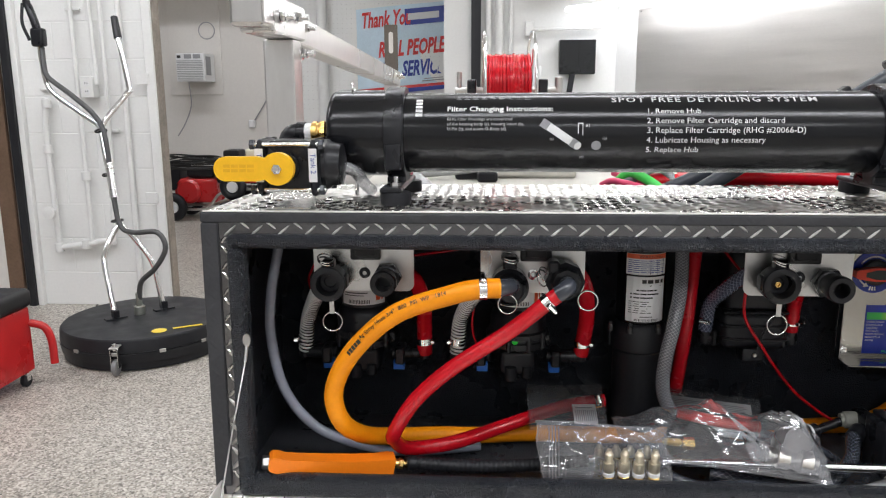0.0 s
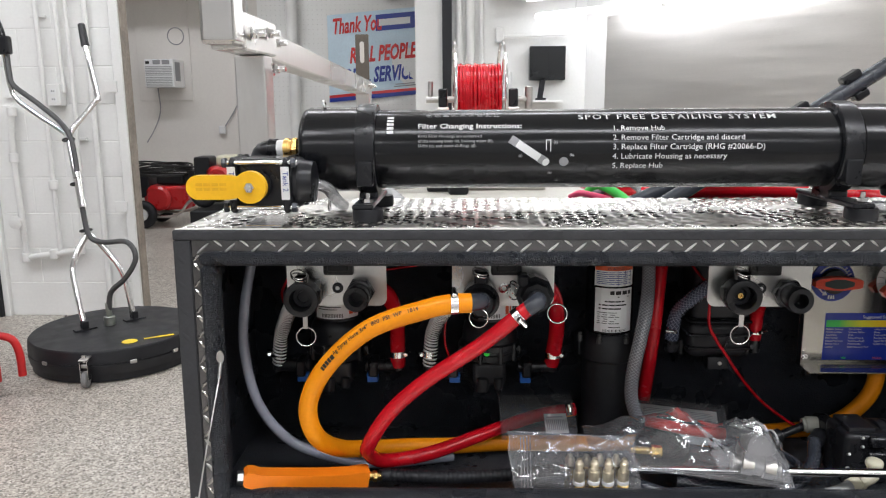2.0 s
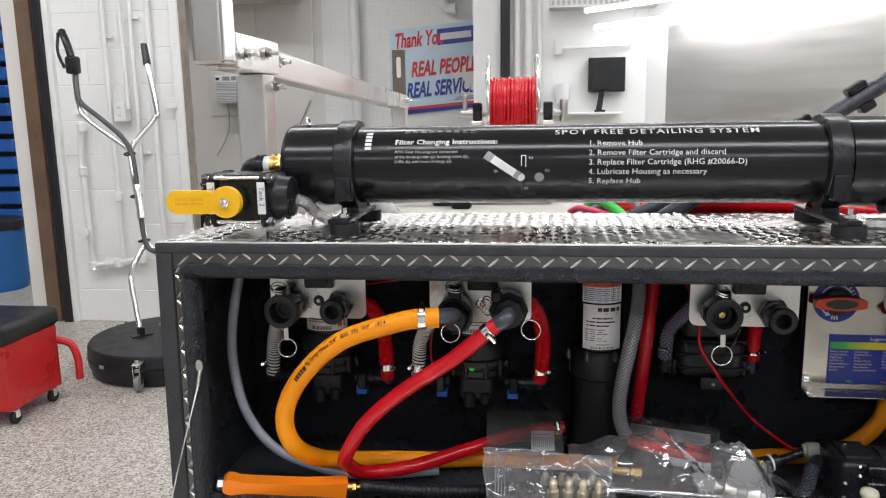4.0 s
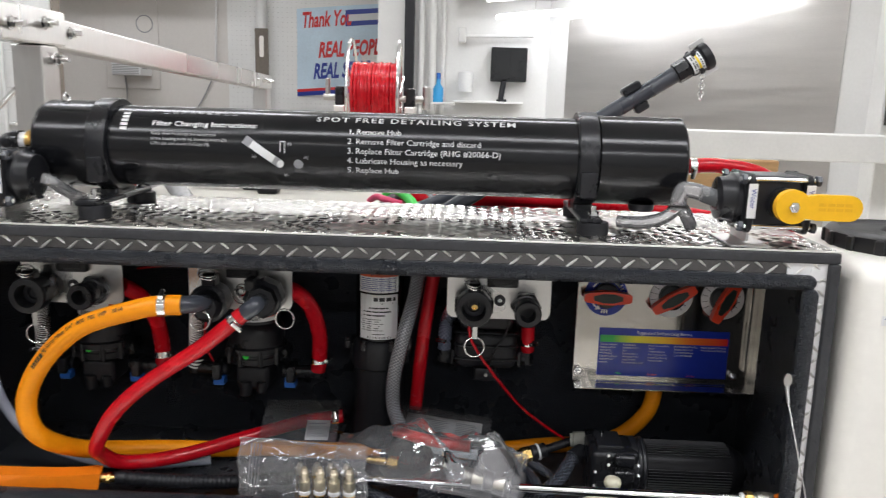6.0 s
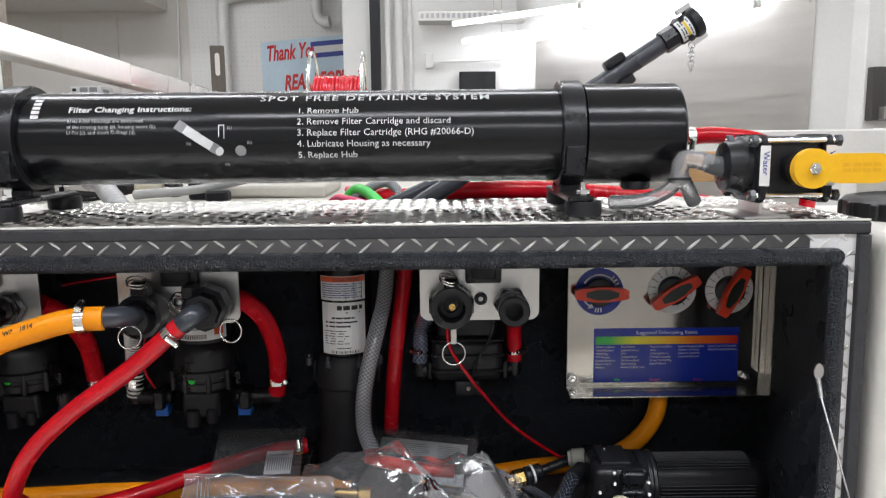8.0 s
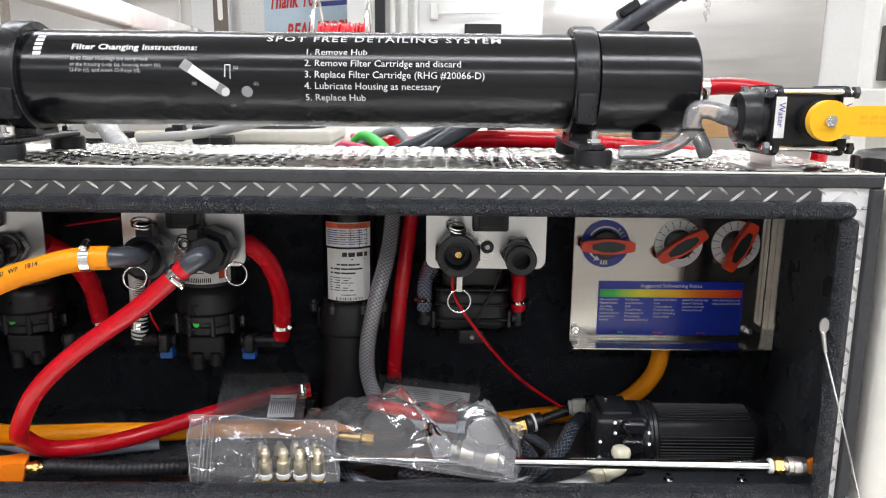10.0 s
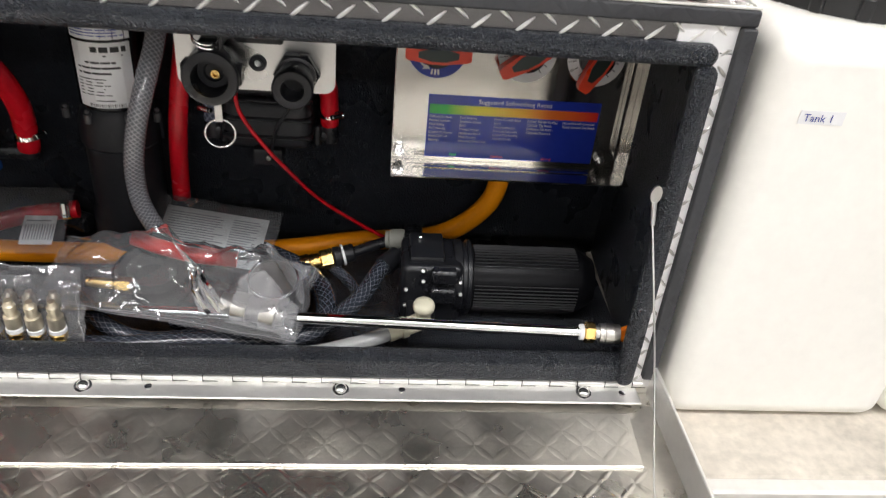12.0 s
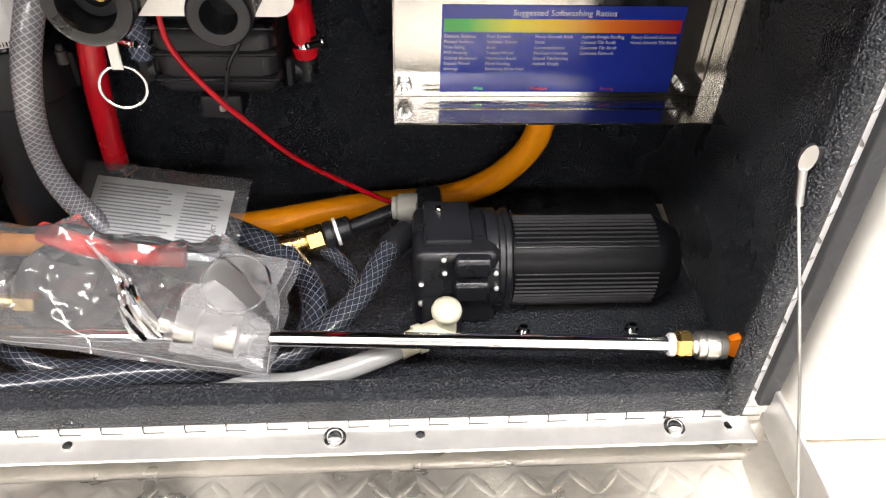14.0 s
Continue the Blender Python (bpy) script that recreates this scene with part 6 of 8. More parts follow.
# ---- bags and papers ----
def bag(name, label, corners, lift, seed, nx=44, ny=26, mat=FILM, folds=(), ridges=(), doubled=()):
    """A sealed film bag: two sheets between four corners, draped, with sharp fold ridges and a few soft dents."""
    t = thing(name, label, "plastic bag")
    c = [Vector(p) for p in corners]

    def place(u, v, upper=True):
        p = (c[0] * (1 - u) + c[1] * u) * (1 - v) + (c[3] * (1 - u) + c[2] * u) * v
        h = lift(u, v) if upper else 0.0
        q = Vector((p.x, p.y, seed))
        rim = min(1.0, h * 30) * min(1.0, 4 * v, 6 * (1 - v), 6 * u, 6 * (1 - u))
        soft = noise.noise(q * 14) * 0.013 + (0.003 - abs(noise.noise(q * 30)) * 0.015)
        for (u0, v0), (u1, v1), high, wide in ridges:
            du, dv = u1 - u0, v1 - v0
            k = min(1.0, max(0.0, ((u - u0) * du + (v - v0) * dv) / (du * du + dv * dv)))
            d = math.hypot(u - u0 - k * du, (v - v0 - k * dv) * 0.55)
            soft += 0.6 * high * max(0.0, 1 - d / (1.5 * wide)) ** 1.3
        edge = noise.noise(Vector((u * 5, v * 5, seed + 3))) * 0.008
        return p + Vector((edge, edge * 0.6, max(0.0, h + soft * rim)))
    for upper, nm in ((True, "upper_film"), (False, "lower_film")):
        bm = B()
        rng = random.Random(seed)
        shift = lambda i, n: (i + (rng.uniform(-0.38, 0.38) if 0 < i < n else 0.0)) / n
        grid = [[bm.verts.new(place(shift(i, nx), shift(j, ny), upper)) for i in range(nx + 1)] for j in range(ny + 1)]
        for j in range(ny):
            for i in range(nx):
                a, b, c_, d = grid[j][i], grid[j][i + 1], grid[j + 1][i + 1], grid[j + 1][i]
                for f in (((a, b, c_), (a, c_, d)) if rng.random() < 0.5 else ((a, b, d), (b, c_, d))):
                    bm.faces.new(f)
        part(nm, bm, mat if upper else THINFILM, t, "", 14)
    # threads along the folds, made milky in place of their highlights
    for pts in folds:
        bm = B()
        uvs = [(p[0] * (1 - k / 6) + q[0] * k / 6, p[1] * (1 - k / 6) + q[1] * k / 6) for p, q in zip(pts, pts[1:]) for k in (0, 2, 4)] + [pts[-1]]
        sweep(bm, [place(u, v) + Vector((0, -0.0005, 0.0008)) for u, v in uvs], 0.00042, 6, 0.004)
        part("film_fold", bm, FOLD, t, "folded crease, made milky for its highlight", 60)
    for corner in doubled:  # folded-over film, its pale haze standing in for highlights
        bm = B()
        (p0, p1, p2, p3), k = corner, 7
        rows = [[bm.verts.new(place(*((Vector(p0).lerp(Vector(p1), i / k)).lerp(Vector(p3).lerp(Vector(p2), i / k), j / k))) + Vector((0, -0.001, 0.0025 + 0.004 * noise.noise(Vector((i * 0.9, j * 0.9, seed)))))) for i in range(k + 1)] for j in range(k + 1)]
        for j in range(k):
            for i in range(k):
                bm.faces.new((rows[j][i], rows[j][i + 1], rows[j + 1][i + 1]))
                bm.faces.new((rows[j][i], rows[j + 1][i + 1], rows[j + 1][i]))
        part("folded_film", bm, MILKY, t, "second milky film layer, pale for its highlights", 14)
    return t


def hump(cu, cv, ru, rv, h):
    return lambda u, v: h * math.exp(-((u - cu) / ru) ** 2 - ((v - cv) / rv) ** 2)


humps = [hump(0.36, 0.55, 0.3, 0.5, 0.05), hump(0.8, 0.6, 0.22, 0.4, 0.042), hump(0.83, 0.26, 0.17, 0.26, 0.032)]


def bag_lift(u, v):
    e = min(1.0, 7 * u, 7 * (1 - u), 5 * v, 5 * (1 - v))
    return max(0.004, sum(f(u, v) for f in humps)) * max(0.0, e) ** 0.6


parts_bag = bag("parts_bag", "clear zip bag of brass fittings resting on the hoses", [(0.572, 0.05, 0.525), (0.843, 0.008, 0.507), (0.858, 0.11, 0.535), (0.565, 0.165, 0.53)], bag_lift, 5, 26, 14, FILM,
                [[(0.01, 0.02), (0.3, 0.01), (0.6, 0.02), (0.8, 0.01), (0.99, 0.02)], [(0.99, 0.02), (0.98, 0.5), (0.99, 0.97)], [(0.02, 0.98), (0.3, 0.99), (0.6, 0.97), (0.99, 0.97)]],
                [((0.05, 0.35), (0.3, 0.12), 0.012, 0.05), ((0.3, 0.12), (0.46, 0.62), 0.016, 0.05), ((0.46, 0.62), (0.62, 0.18), 0.014, 0.045), ((0.62, 0.18), (0.86, 0.08), 0.012, 0.05), ((0.46, 0.62), (0.72, 0.52), 0.012, 0.05), ((0.72, 0.52), (0.9, 0.2), 0.011, 0.05),
                 ((0.12, 0.9), (0.3, 0.55), 0.01, 0.05), ((0.6, 0.95), (0.8, 0.75), 0.01, 0.05), ((0.8, 0.75), (0.97, 0.7), 0.01, 0.045)],
                [((0.5, 0.5), (0.56, 0.42), (0.72, 0.1), (0.62, 0.06)), ((0.72, 0.04), (0.985, 0.03), (0.97, 0.3), (0.78, 0.22)), ((0.86, 0.45), (0.985, 0.4), (0.97, 0.95), (0.8, 0.92))])
TILT = Matrix.Translation((0, 0.008, 0.488)) @ Matrix.Rotation(radians(-27.7), 4, "X")  # plane of the leaning nozzle bag
flat_bag = bag("nozzle_bag", "clear zip bag with a row of brass nozzles", [(0.452, 0.008, 0.488), (0.63, 0.008, 0.488), (0.625, 0.05, 0.566), (0.44, 0.052, 0.572)], lambda u, v: 0.011 * min(1, 5 * u, 5 * (1 - u), 4 * v, 4 * (1 - v)) + 0.0005, 9, 24, 14, THINFILM,
               [[(0.01, 0.02), (0.0, 0.5), (0.01, 0.98)], [(0.02, 0.98), (0.3, 0.99), (0.55, 0.95), (0.75, 0.97), (0.98, 0.9)], [(0.5, 0.08), (0.48, 0.4), (0.55, 0.7), (0.52, 0.85)], [(0.98, 0.9), (0.97, 0.5), (0.99, 0.1)]])
for k in range(4):
    bm = B()
    block(bm, 0.4595 + 0.0045 * k, 0.461 + 0.0045 * k, -0.0022, -0.0008, 0.002, 0.088, 0.0005, 1, TILT)
    part("zip_strip", bm, FOLD, flat_bag, "ribbed zip strip")
for k in range(4):
    t = thing("nozzle", "small brass and steel quick-connect nozzle in the bag", "nozzle", "bagged nozzles")
    p = Vector((0.5415 + 0.0206 * k, 0.02, 0.494 + 0.001 * (k % 2)))
    d = Vector((0.02 * (k % 2), -0.06, 1)).normalized()
    bm = B()
    hex_nut(bm, p, p + d * 0.0075, 0.0088)
    rod(bm, p + d * 0.0075, p + d * 0.009, 0.0072, 14)
    hex_nut(bm, p + d * 0.009, p + d * 0.014, 0.0092)
    part("brass_base", bm, BRASS, t, "", 40)
    bm = B()
    rod(bm, p + d * 0.014, p + d * 0.0205, 0.0088, 16, None, 0.001)
    part("white_seal", bm, LABEL, t, "white seal", 40)
    bm = B()
    lathe(bm, p + d * 0.0205, d, [(0, 0.008), (0.014, 0.008), (0.015, 0.0056), (0.021, 0.0053), (0.022, 0.0062), (0.027, 0.006), (0.029, 0.004), (0.033, 0.0036), (0.033, 0)], 12)
    part("steel_plug", bm, WARMNICKEL, t, "", 40)
for k in range(4):
    t = thing("nozzle", "small plain brass nozzle lying behind in the bag", "nozzle", "bagged nozzles")
    p = Vector((0.531 + 0.0212 * k, 0.034, 0.494))
    d = Vector((0.05 * (k % 2), 0.1, 1)).normalized()
    bm = B()
    lathe(bm, p, d, [(0, 0), (0, 0.0078), (0.012, 0.0078), (0.013, 0.0062), (0.03, 0.006), (0.031, 0.0075), (0.034, 0.007)], 8)
    part("brass_body", bm, BRASS, t, "", 40)
    bm = B()
    lathe(bm, p + d * 0.034, d, [(0, 0.007), (0.01, 0.0066), (0.013, 0.004), (0.016, 0.0035), (0.016, 0)], 14)
    part("steel_tip", bm, WARMNICKEL, t, "", 40)
for n, lab, cat, mk in (
        ("fitting", "brass hose fitting inside the parts bag", "pipe fitting", lambda b: (rod(b, (0.622, 0.064, 0.54), (0.654, 0.063, 0.538), 0.0055, 14), hex_nut(b, (0.652, 0.063, 0.538), (0.668, 0.062, 0.5375), 0.009))),):
    t = thing(n, lab, cat)
    bm = B()
    mk(bm)
    part("brass", bm, BRASS, t, "", 40)
t = thing("red_strap", "red plastic strap inside the parts bag", "strap")
bm = B()
sweep(bm, [(0.657, 0.12, 0.56), (0.693, 0.106, 0.557), (0.732, 0.099, 0.553), (0.77, 0.1, 0.549)], 0.0085, 12, 0.006)
part("strap", bm, surface("bright_red_plastic", (0.85, 0.03, 0.02), 0.35, 0, 0.1, 20, 200), t, "", 60)
t = thing("black_spool", "black round spool inside the parts bag", "spool")
bm = B()
lathe(bm, (0.676, 0.102, 0.508), (0.1, -0.2, 1), [(0, 0), (0, 0.038), (0.005, 0.041), (0.024, 0.041), (0.029, 0.038), (0.029, 0.026), (0.018, 0.018), (0.018, 0)], 36)
part("spool", bm, MATT, t, "", 40)
t = thing("gauge", "round steel pressure gauge inside the parts bag", "gauge")
bm = B()
lathe(bm, (0.8105, 0.083, 0.524), (0.05, -0.35, 1), [(0, 0), (0, 0.024), (0.002, 0.027), (0.018, 0.027), (0.02, 0.025), (0.018, 0.024), (0.018, 0)], 30)
part("gauge_case", bm, NICKEL, t, "", 40)
bm = B()
ring(bm, (0.8118, 0.0767, 0.5419), (0.05, -0.35, 1), 0.026, 0.0016, 32, 8)
part("gauge_rim", bm, CHROME, t, "bright rim", 60)
t = thing("quick_coupler", "steel quick coupler inside the parts bag", "pipe fitting")
bm = B()
lathe(bm, (0.763, 0.043, 0.534), (1, -0.17, -0.14), [(0, 0), (0, 0.011), (0.012, 0.011), (0.013, 0.0155), (0.028, 0.0155), (0.029, 0.013), (0.042, 0.013), (0.043, 0.016), (0.058, 0.016), (0.06, 0.011), (0.066, 0.01), (0.066, 0)], 22)
part("coupler", bm, NICKEL, t, "", 40)
# instruction sheets in flat bags behind
for x0, x1, z, lab, u0, v0, v1, turn in ((0.666, 0.79, 0.538, "bagged instruction sheet printed with close lines", 0.0, -0.05, 0.02, -8), (0.448, 0.545, 0.538, "bagged white slip with a bar code behind the red hose", 0.62, -0.045, -0.006, 2)):
    t = thing("instruction_sheet", lab, "paper", "instruction sheets")
    m = Matrix.Translation((x0, 0.2, z)) @ Matrix.Rotation(radians(28), 4, "X") @ Matrix.Rotation(radians(turn), 4, "Z")
    w = x1 - x0
    bm = B()
    prism(bm, [(u0 * w, v0), (w, v0), (w, v1), (u0 * w, v1)], 0.0006, m)
    sh = part("sheet", bm, PAPER, t)
    bm = B()
    rng = random.Random(3)
    if u0 > 0:
        rows = [(u0 * w + 0.003 + 0.0031 * k, u0 * w + 0.0046 + 0.0031 * k, v0 + 0.006, v1 - 0.012) for k in range(11)] + [(u0 * w + 0.004, w - 0.006, v1 - 0.008, v1 - 0.006)]
    else:
        rows = [(0.006, w * rng.uniform(0.5, 0.62), 0.012 - 0.0034 * k, 0.0134 - 0.0034 * k) for k in range(16)] + [(w * 0.66, w * rng.uniform(0.85, 0.95), 0.012 - 0.0034 * k, 0.0134 - 0.0034 * k) for k in range(16)]
    bars(bm, rows, lambda u, v: m @ Vector((u, v, 0.0009)))
    part("small_print", bm, GREYINK, sh, "small grey print")
    if u0 == 0:
        lettering("lettering", "VORWORT", 0.0062, lambda u, v: m @ Vector((w * 0.93 - v, -0.046 + u, 0.0009)), INK, sh)
    bm = B()
    g = [[bm.verts.new(m @ Vector((-0.012 + (w + 0.026) * i / 12, -0.058 + 0.09 * j / 8, 0.0035 + 0.0035 * noise.noise(Vector((i * 0.7, j * 0.6, x0 * 9)))))) for i in range(13)] for j in range(9)]
    for j in range(8):
        for i in range(12):
            bm.faces.new((g[j][i], g[j][i + 1], g[j + 1][i + 1], g[j + 1][i]))
    part("film", bm, THINFILM, t, "", 14)


# ---- beside and behind the box on the trailer ----
tank = thing("side_tank", "upright white plastic tank with black screw lid beside the box", "tank")
bm = B()
block(bm, 1.236, 1.487, -0.028, 0.3, 0.448, 0.868, 0.024, 6)
part("tank_body", bm, POLY, tank, "", 50)
bm = B()
lathe(bm, (1.366, 0.12, 0.866), (0, 0, 1), [(0, 0.099), (0.022, 0.1), (0.026, 0.096), (0.028, 0.085), (0.024, 0.08), (0.024, 0.03), (0.03, 0.026), (0.03, 0)], 48)
for k in range(16):
    a = 2 * math.pi * k / 16
    block(bm, -0.006, 0.006, 0.097, 0.1035, 0.868, 0.888, 0.002, 1, Matrix.Translation((1.366, 0.12, 0)) @ Matrix.Rotation(a, 4, "Z"))
part("screw_lid", bm, VINYL, tank, "ribbed black screw lid", 40)
bm = B()
block(bm, 1.268, 1.308, -0.0286, -0.0282, 0.795, 0.807)
tl = part("name_label", bm, LABEL, tank, "white name label")
lettering("lettering", "Tank 1", 0.0098, lambda u, v: Vector((1.2715 + u, -0.0292, 0.7975 + v)), BLUEINK, tl)
tank2 = copy_thing(tank, pose(0.252, 0.0, 0))
rtank = thing("rear_tank", "low cream plastic tank behind the equipment box", "tank")
bm = B()
block(bm, 0.1, 1.15, 0.42, 1.25, 0.449, 0.862, 0.03, 4)
part("tank_body", bm, CREAMPOLY, rtank, "", 50)
bm = B()
block(bm, 0.3, 0.545, 0.58, 0.8, 0.862, 0.886, 0.006, 2)
part("lid_collar", bm, CREAMPOLY, rtank, "raised square collar")
bm = B()
lathe(bm, (0.43, 0.72, 0.886), (0, 0, 1), [(0, 0.085), (0.016, 0.08), (0.02, 0.07), (0.02, 0)], 32)
part("hatch", bm, VINYL, rtank, "black hatch lid", 40)
for x, y, w, h in ((0.24, 0.62, 0.02, 0.05), (0.3, 0.55, 0.05, 0.035), (0.345, 0.5, 0.04, 0.02), (0.85, 0.9, 0.04, 0.05)):
    bm = B()
    block(bm, x, x + w, y, y + 0.03, 0.862, 0.862 + h, 0.004, 1)
    part("tank_fitting", bm, MATT, rtank, "small black fitting")
for pts, r, mm, ribs, n, lab in (
        ([(0.62, 0.44, 0.875), (0.72, 0.38, 0.878), (0.8, 0.36, 0.888), (0.9, 0.355, 0.889), (1.0, 0.36, 0.882), (1.1, 0.37, 0.872), (1.2, 0.36, 0.858), (1.24, 0.36, 0.84)], 0.0145, RED, None, "supply_hose", "thick red hose lying behind the filter"),
        ([(0.72, 0.47, 0.876), (0.85, 0.41, 0.871), (1.0, 0.4, 0.866), (1.15, 0.4, 0.86), (1.23, 0.36, 0.85), (1.25, 0.3, 0.84)], 0.011, RED, None, "supply_hose", "thinner red hose behind the box"),
        ([(0.15, 0.5, 0.9), (0.19, 0.45, 0.9), (0.225, 0.4, 0.886), (0.26, 0.36, 0.862), (0.27, 0.33, 0.84)], 0.0165, CLEARHOSE, (0.009, 0.001), "corrugated_hose", "clear corrugated hose behind the filter"),
        ([(0.2, 0.56, 0.872), (0.32, 0.55, 0.882), (0.42, 0.54, 0.902), (0.46, 0.53, 0.91)], 0.0085, CLEARHOSE, None, "clear_pipe", "cloudy clear pipe over the rear tank")) + (
        ([(0.6, 0.425, 0.87), (0.615, 0.415, 0.886), (0.63, 0.4, 0.889), (0.655, 0.37, 0.876), (0.67, 0.34, 0.862)], 0.0085, surface("green_cable_jacket", (0.05, 0.55, 0.07), 0.4), None, "green_cable", "bright green cable behind the filter"),
        ([(0.575, 0.43, 0.866), (0.59, 0.41, 0.876), (0.61, 0.39, 0.874), (0.64, 0.38, 0.868)], 0.006, surface("pink_cable_jacket", (0.75, 0.06, 0.16), 0.4), None, "pink_cable", "pink cable behind the filter"),
        ([(0.6, 0.46, 0.885), (0.63, 0.41, 0.882), (0.66, 0.385, 0.872)], 0.006, surface("pink_cable_jacket", (0.75, 0.06, 0.16), 0.4), None, "pink_cable", "pink cable tied with a black band"),
        ([(0.6, 0.42, 0.86), (0.64, 0.4, 0.89), (0.67, 0.4, 0.9), (0.69, 0.39, 0.885), (0.7, 0.37, 0.86)], 0.008, BRAID, None, "braided_loop", "clear braided hose loop behind the filter")):
    t = thing(n, lab, "hose")
    bm = B()
    sweep(bm, pts, r, 14, 0.006 if not ribs else 0.0022, ribs)
    part("hose", bm, mm, t, "", 60)

# suction lance of grey pipe leaning up behind the filter
lance = thing("suction_lance", "dark grey suction pipe ending in a black cam-lock coupling", "suction pipe")
bm = B()
rod(bm, (0.66, 0.32, 0.83), (1.1, 0.316, 1.115), 0.0135, 18)
part("pipe", bm, GREYPVC, lance, "", 40)
bm = B()
rod(bm, (0.64, 0.36, 0.85), (0.83, 0.36, 0.935), 0.0125, 18)
part("second_pipe", bm, GREYPVC, lance, "", 40)
D = Vector((0.44, -0.004, 0.285)).normalized()
E0 = Vector((1.075, 0.316, 1.099))
bm = B()
E0 = E0 + D * 0.006
rod(bm, E0, E0 + D * 0.024, 0.0175, 8, None, 0.002)
lathe(bm, E0 + D * 0.024, D, [(0, 0.0175), (0.003, 0.0195), (0.022, 0.0195), (0.025, 0.0225), (0.034, 0.023), (0.037, 0.021), (0.037, 0.016), (0.024, 0.015), (0.024, 0)], 28)
for k in range(4):
    q = (Vector((0, -1, 0)) * math.cos(radians(45 + 90 * k)) + D.cross(Vector((0, -1, 0))) * math.sin(radians(45 + 90 * k)))
    rod(bm, E0 + D * 0.036 + q * 0.017, E0 + D * 0.036 + q * 0.0255, 0.0045, 10, None, 0.001)
cc = part("cam_coupling", bm, BLACK, lance, "black cam-lock coupling", 40)
S = D.cross(Vector((0, -1, 0))).normalized()
bm = B()
f = lambda u, v: E0 + D * (0.033 + v) + (Vector((0, -1, 0)) * math.cos(u / 0.0198) + S * math.sin(u / 0.0198)) * 0.02
bars(bm, [(-0.017 + 0.0034 * k, -0.0136 + 0.0034 * k, -0.009, 0.011) for k in range(10)], f)
part("coupling_label", bm, LABEL, cc, "white label with black print")
bm = B()
f2 = lambda u, v: E0 + D * (0.033 + v) + (Vector((0, -1, 0)) * math.cos(u / 0.0198) + S * math.sin(u / 0.0198)) * 0.0204
bars(bm, [(u, u + 0.0028, v, v + 0.002) for v in (-0.006, -0.002, 0.007) for u in (-0.013, -0.0095, -0.003, 0.001, 0.0045, 0.0095)], f2)
part("label_print", bm, INK, cc)
bm = B()
bars(bm, [(-0.013 + 0.0032 * k, -0.0098 + 0.0032 * k, 0.0015, 0.005) for k in range(8)], f2)
part("label_stripe", bm, YELLOWINK, cc, "yellow warning stripe")
for a in (-0.02, 0.02):
    bm = B()
    block(bm, -0.004, 0.004, -0.012, 0.012, -0.004, 0.004, 0.001, 1, Matrix.Translation(E0 + D * 0.05 + S * (0.024 if a > 0 else -0.025)) @ D.to_track_quat("Y", "Z").to_matrix().to_4x4())
    part("cam_arm", bm, SATIN, cc, "steel cam arm")
bm = B()
for k in range(6):
    ring(bm, E0 + D * 0.046 + Vector((0.004, -0.004, -0.028 - 0.0065 * k)), (1, 0, 0) if k % 2 else (0, 1, 0), 0.0045, 0.001, 14, 6)
part("chain", bm, CHROME, cc, "short steel chain", 60)
for k in (0.42, 0.6):
    bm = B()
    p = Vector((0.66, 0.32, 0.83)).lerp(Vector((1.1, 0.316, 1.115)), k + 0.22)
    block(bm, -0.016, 0.016, -0.012, 0.012, 0.01, 0.024, 0.003, 1, Matrix.Translation(p) @ D.to_track_quat("X", "Z").to_matrix().to_4x4())
    block(bm, -0.012, 0.012, -0.012, 0.012, -0.024, -0.01, 0.003, 1, Matrix.Translation(p) @ D.to_track_quat("X", "Z").to_matrix().to_4x4())
    part("pipe_clip", bm, BLACK, lance, "black pipe clip", 40)

# ---- aluminium rack on the trailer ----
rack = thing("ladder_rack", "bolted square aluminium rack post with a long rear beam", "rack")
bm = B()
block(bm, -0.012, 0.041, 0.325, 0.378, 0.449, 1.122, 0.004, 2)
part("post", bm, RACKALU, rack, "square aluminium post", 40)
bm = B()
block(bm, -0.006, 0.046, 0.148, 0.2, 1.128, 2.0, 0.007, 3)
part("upper_post", bm, RACKALU, rack, "upper post with bare cut end", 40)
bm = B()
block(bm, -0.008, 0.044, 0.2, 0.4, 1.123, 1.18, 0.003, 1)
part("gusset", bm, RACKALU, rack)
bm = B()
block(bm, -0.02, 0.03, 0, 1.45, -0.024, 0.026, 0.003, 1, Matrix.Translation((0.0, 0.395, 1.145)) @ Matrix.Rotation(radians(-2.2), 4, "X"))
part("beam", bm, RACKALU, rack, "long aluminium beam", 40)
for y, z in ((0.235, 1.149), (0.33, 1.157), (0.36, 1.1), (0.435, 1.149), (1.72, 1.1), (1.78, 1.095)):
    bm = B()
    x0 = 0.044 if y < 0.41 else 0.03
    rod(bm, (x0, y, z), (x0 + 0.003, y, z), 0.011, 18)
    hex_nut(bm, (x0 + 0.003, y, z), (x0 + 0.012, y, z), 0.0085)
    rod(bm, (x0 + 0.012, y, z), (x0 + 0.024, y, z), 0.0048, 12)
    part("bolt", bm, CHROME, rack, "steel bolt and washer", 40)
bm = B()
prism(bm, rounded(-0.024, 0.024, 1.06, 1.28, 0.004), 0.006, front(1.83))
tb = part("slotted_tab", bm, surface("weathered_steel_tab", (0.14, 0.12, 0.1), 0.5, 0.5, 0.25), rack, "slotted steel tab")
bm = B()
prism(bm, rounded(-0.008, 0.008, 1.18, 1.255, 0.008), 0.001, front(1.8235))
part("slot", bm, CREAM, tb, "slot")
bm = B()
block(bm, -0.02, 0.03, 1.77, 1.83, 0.449, 1.07, 0.003, 1)
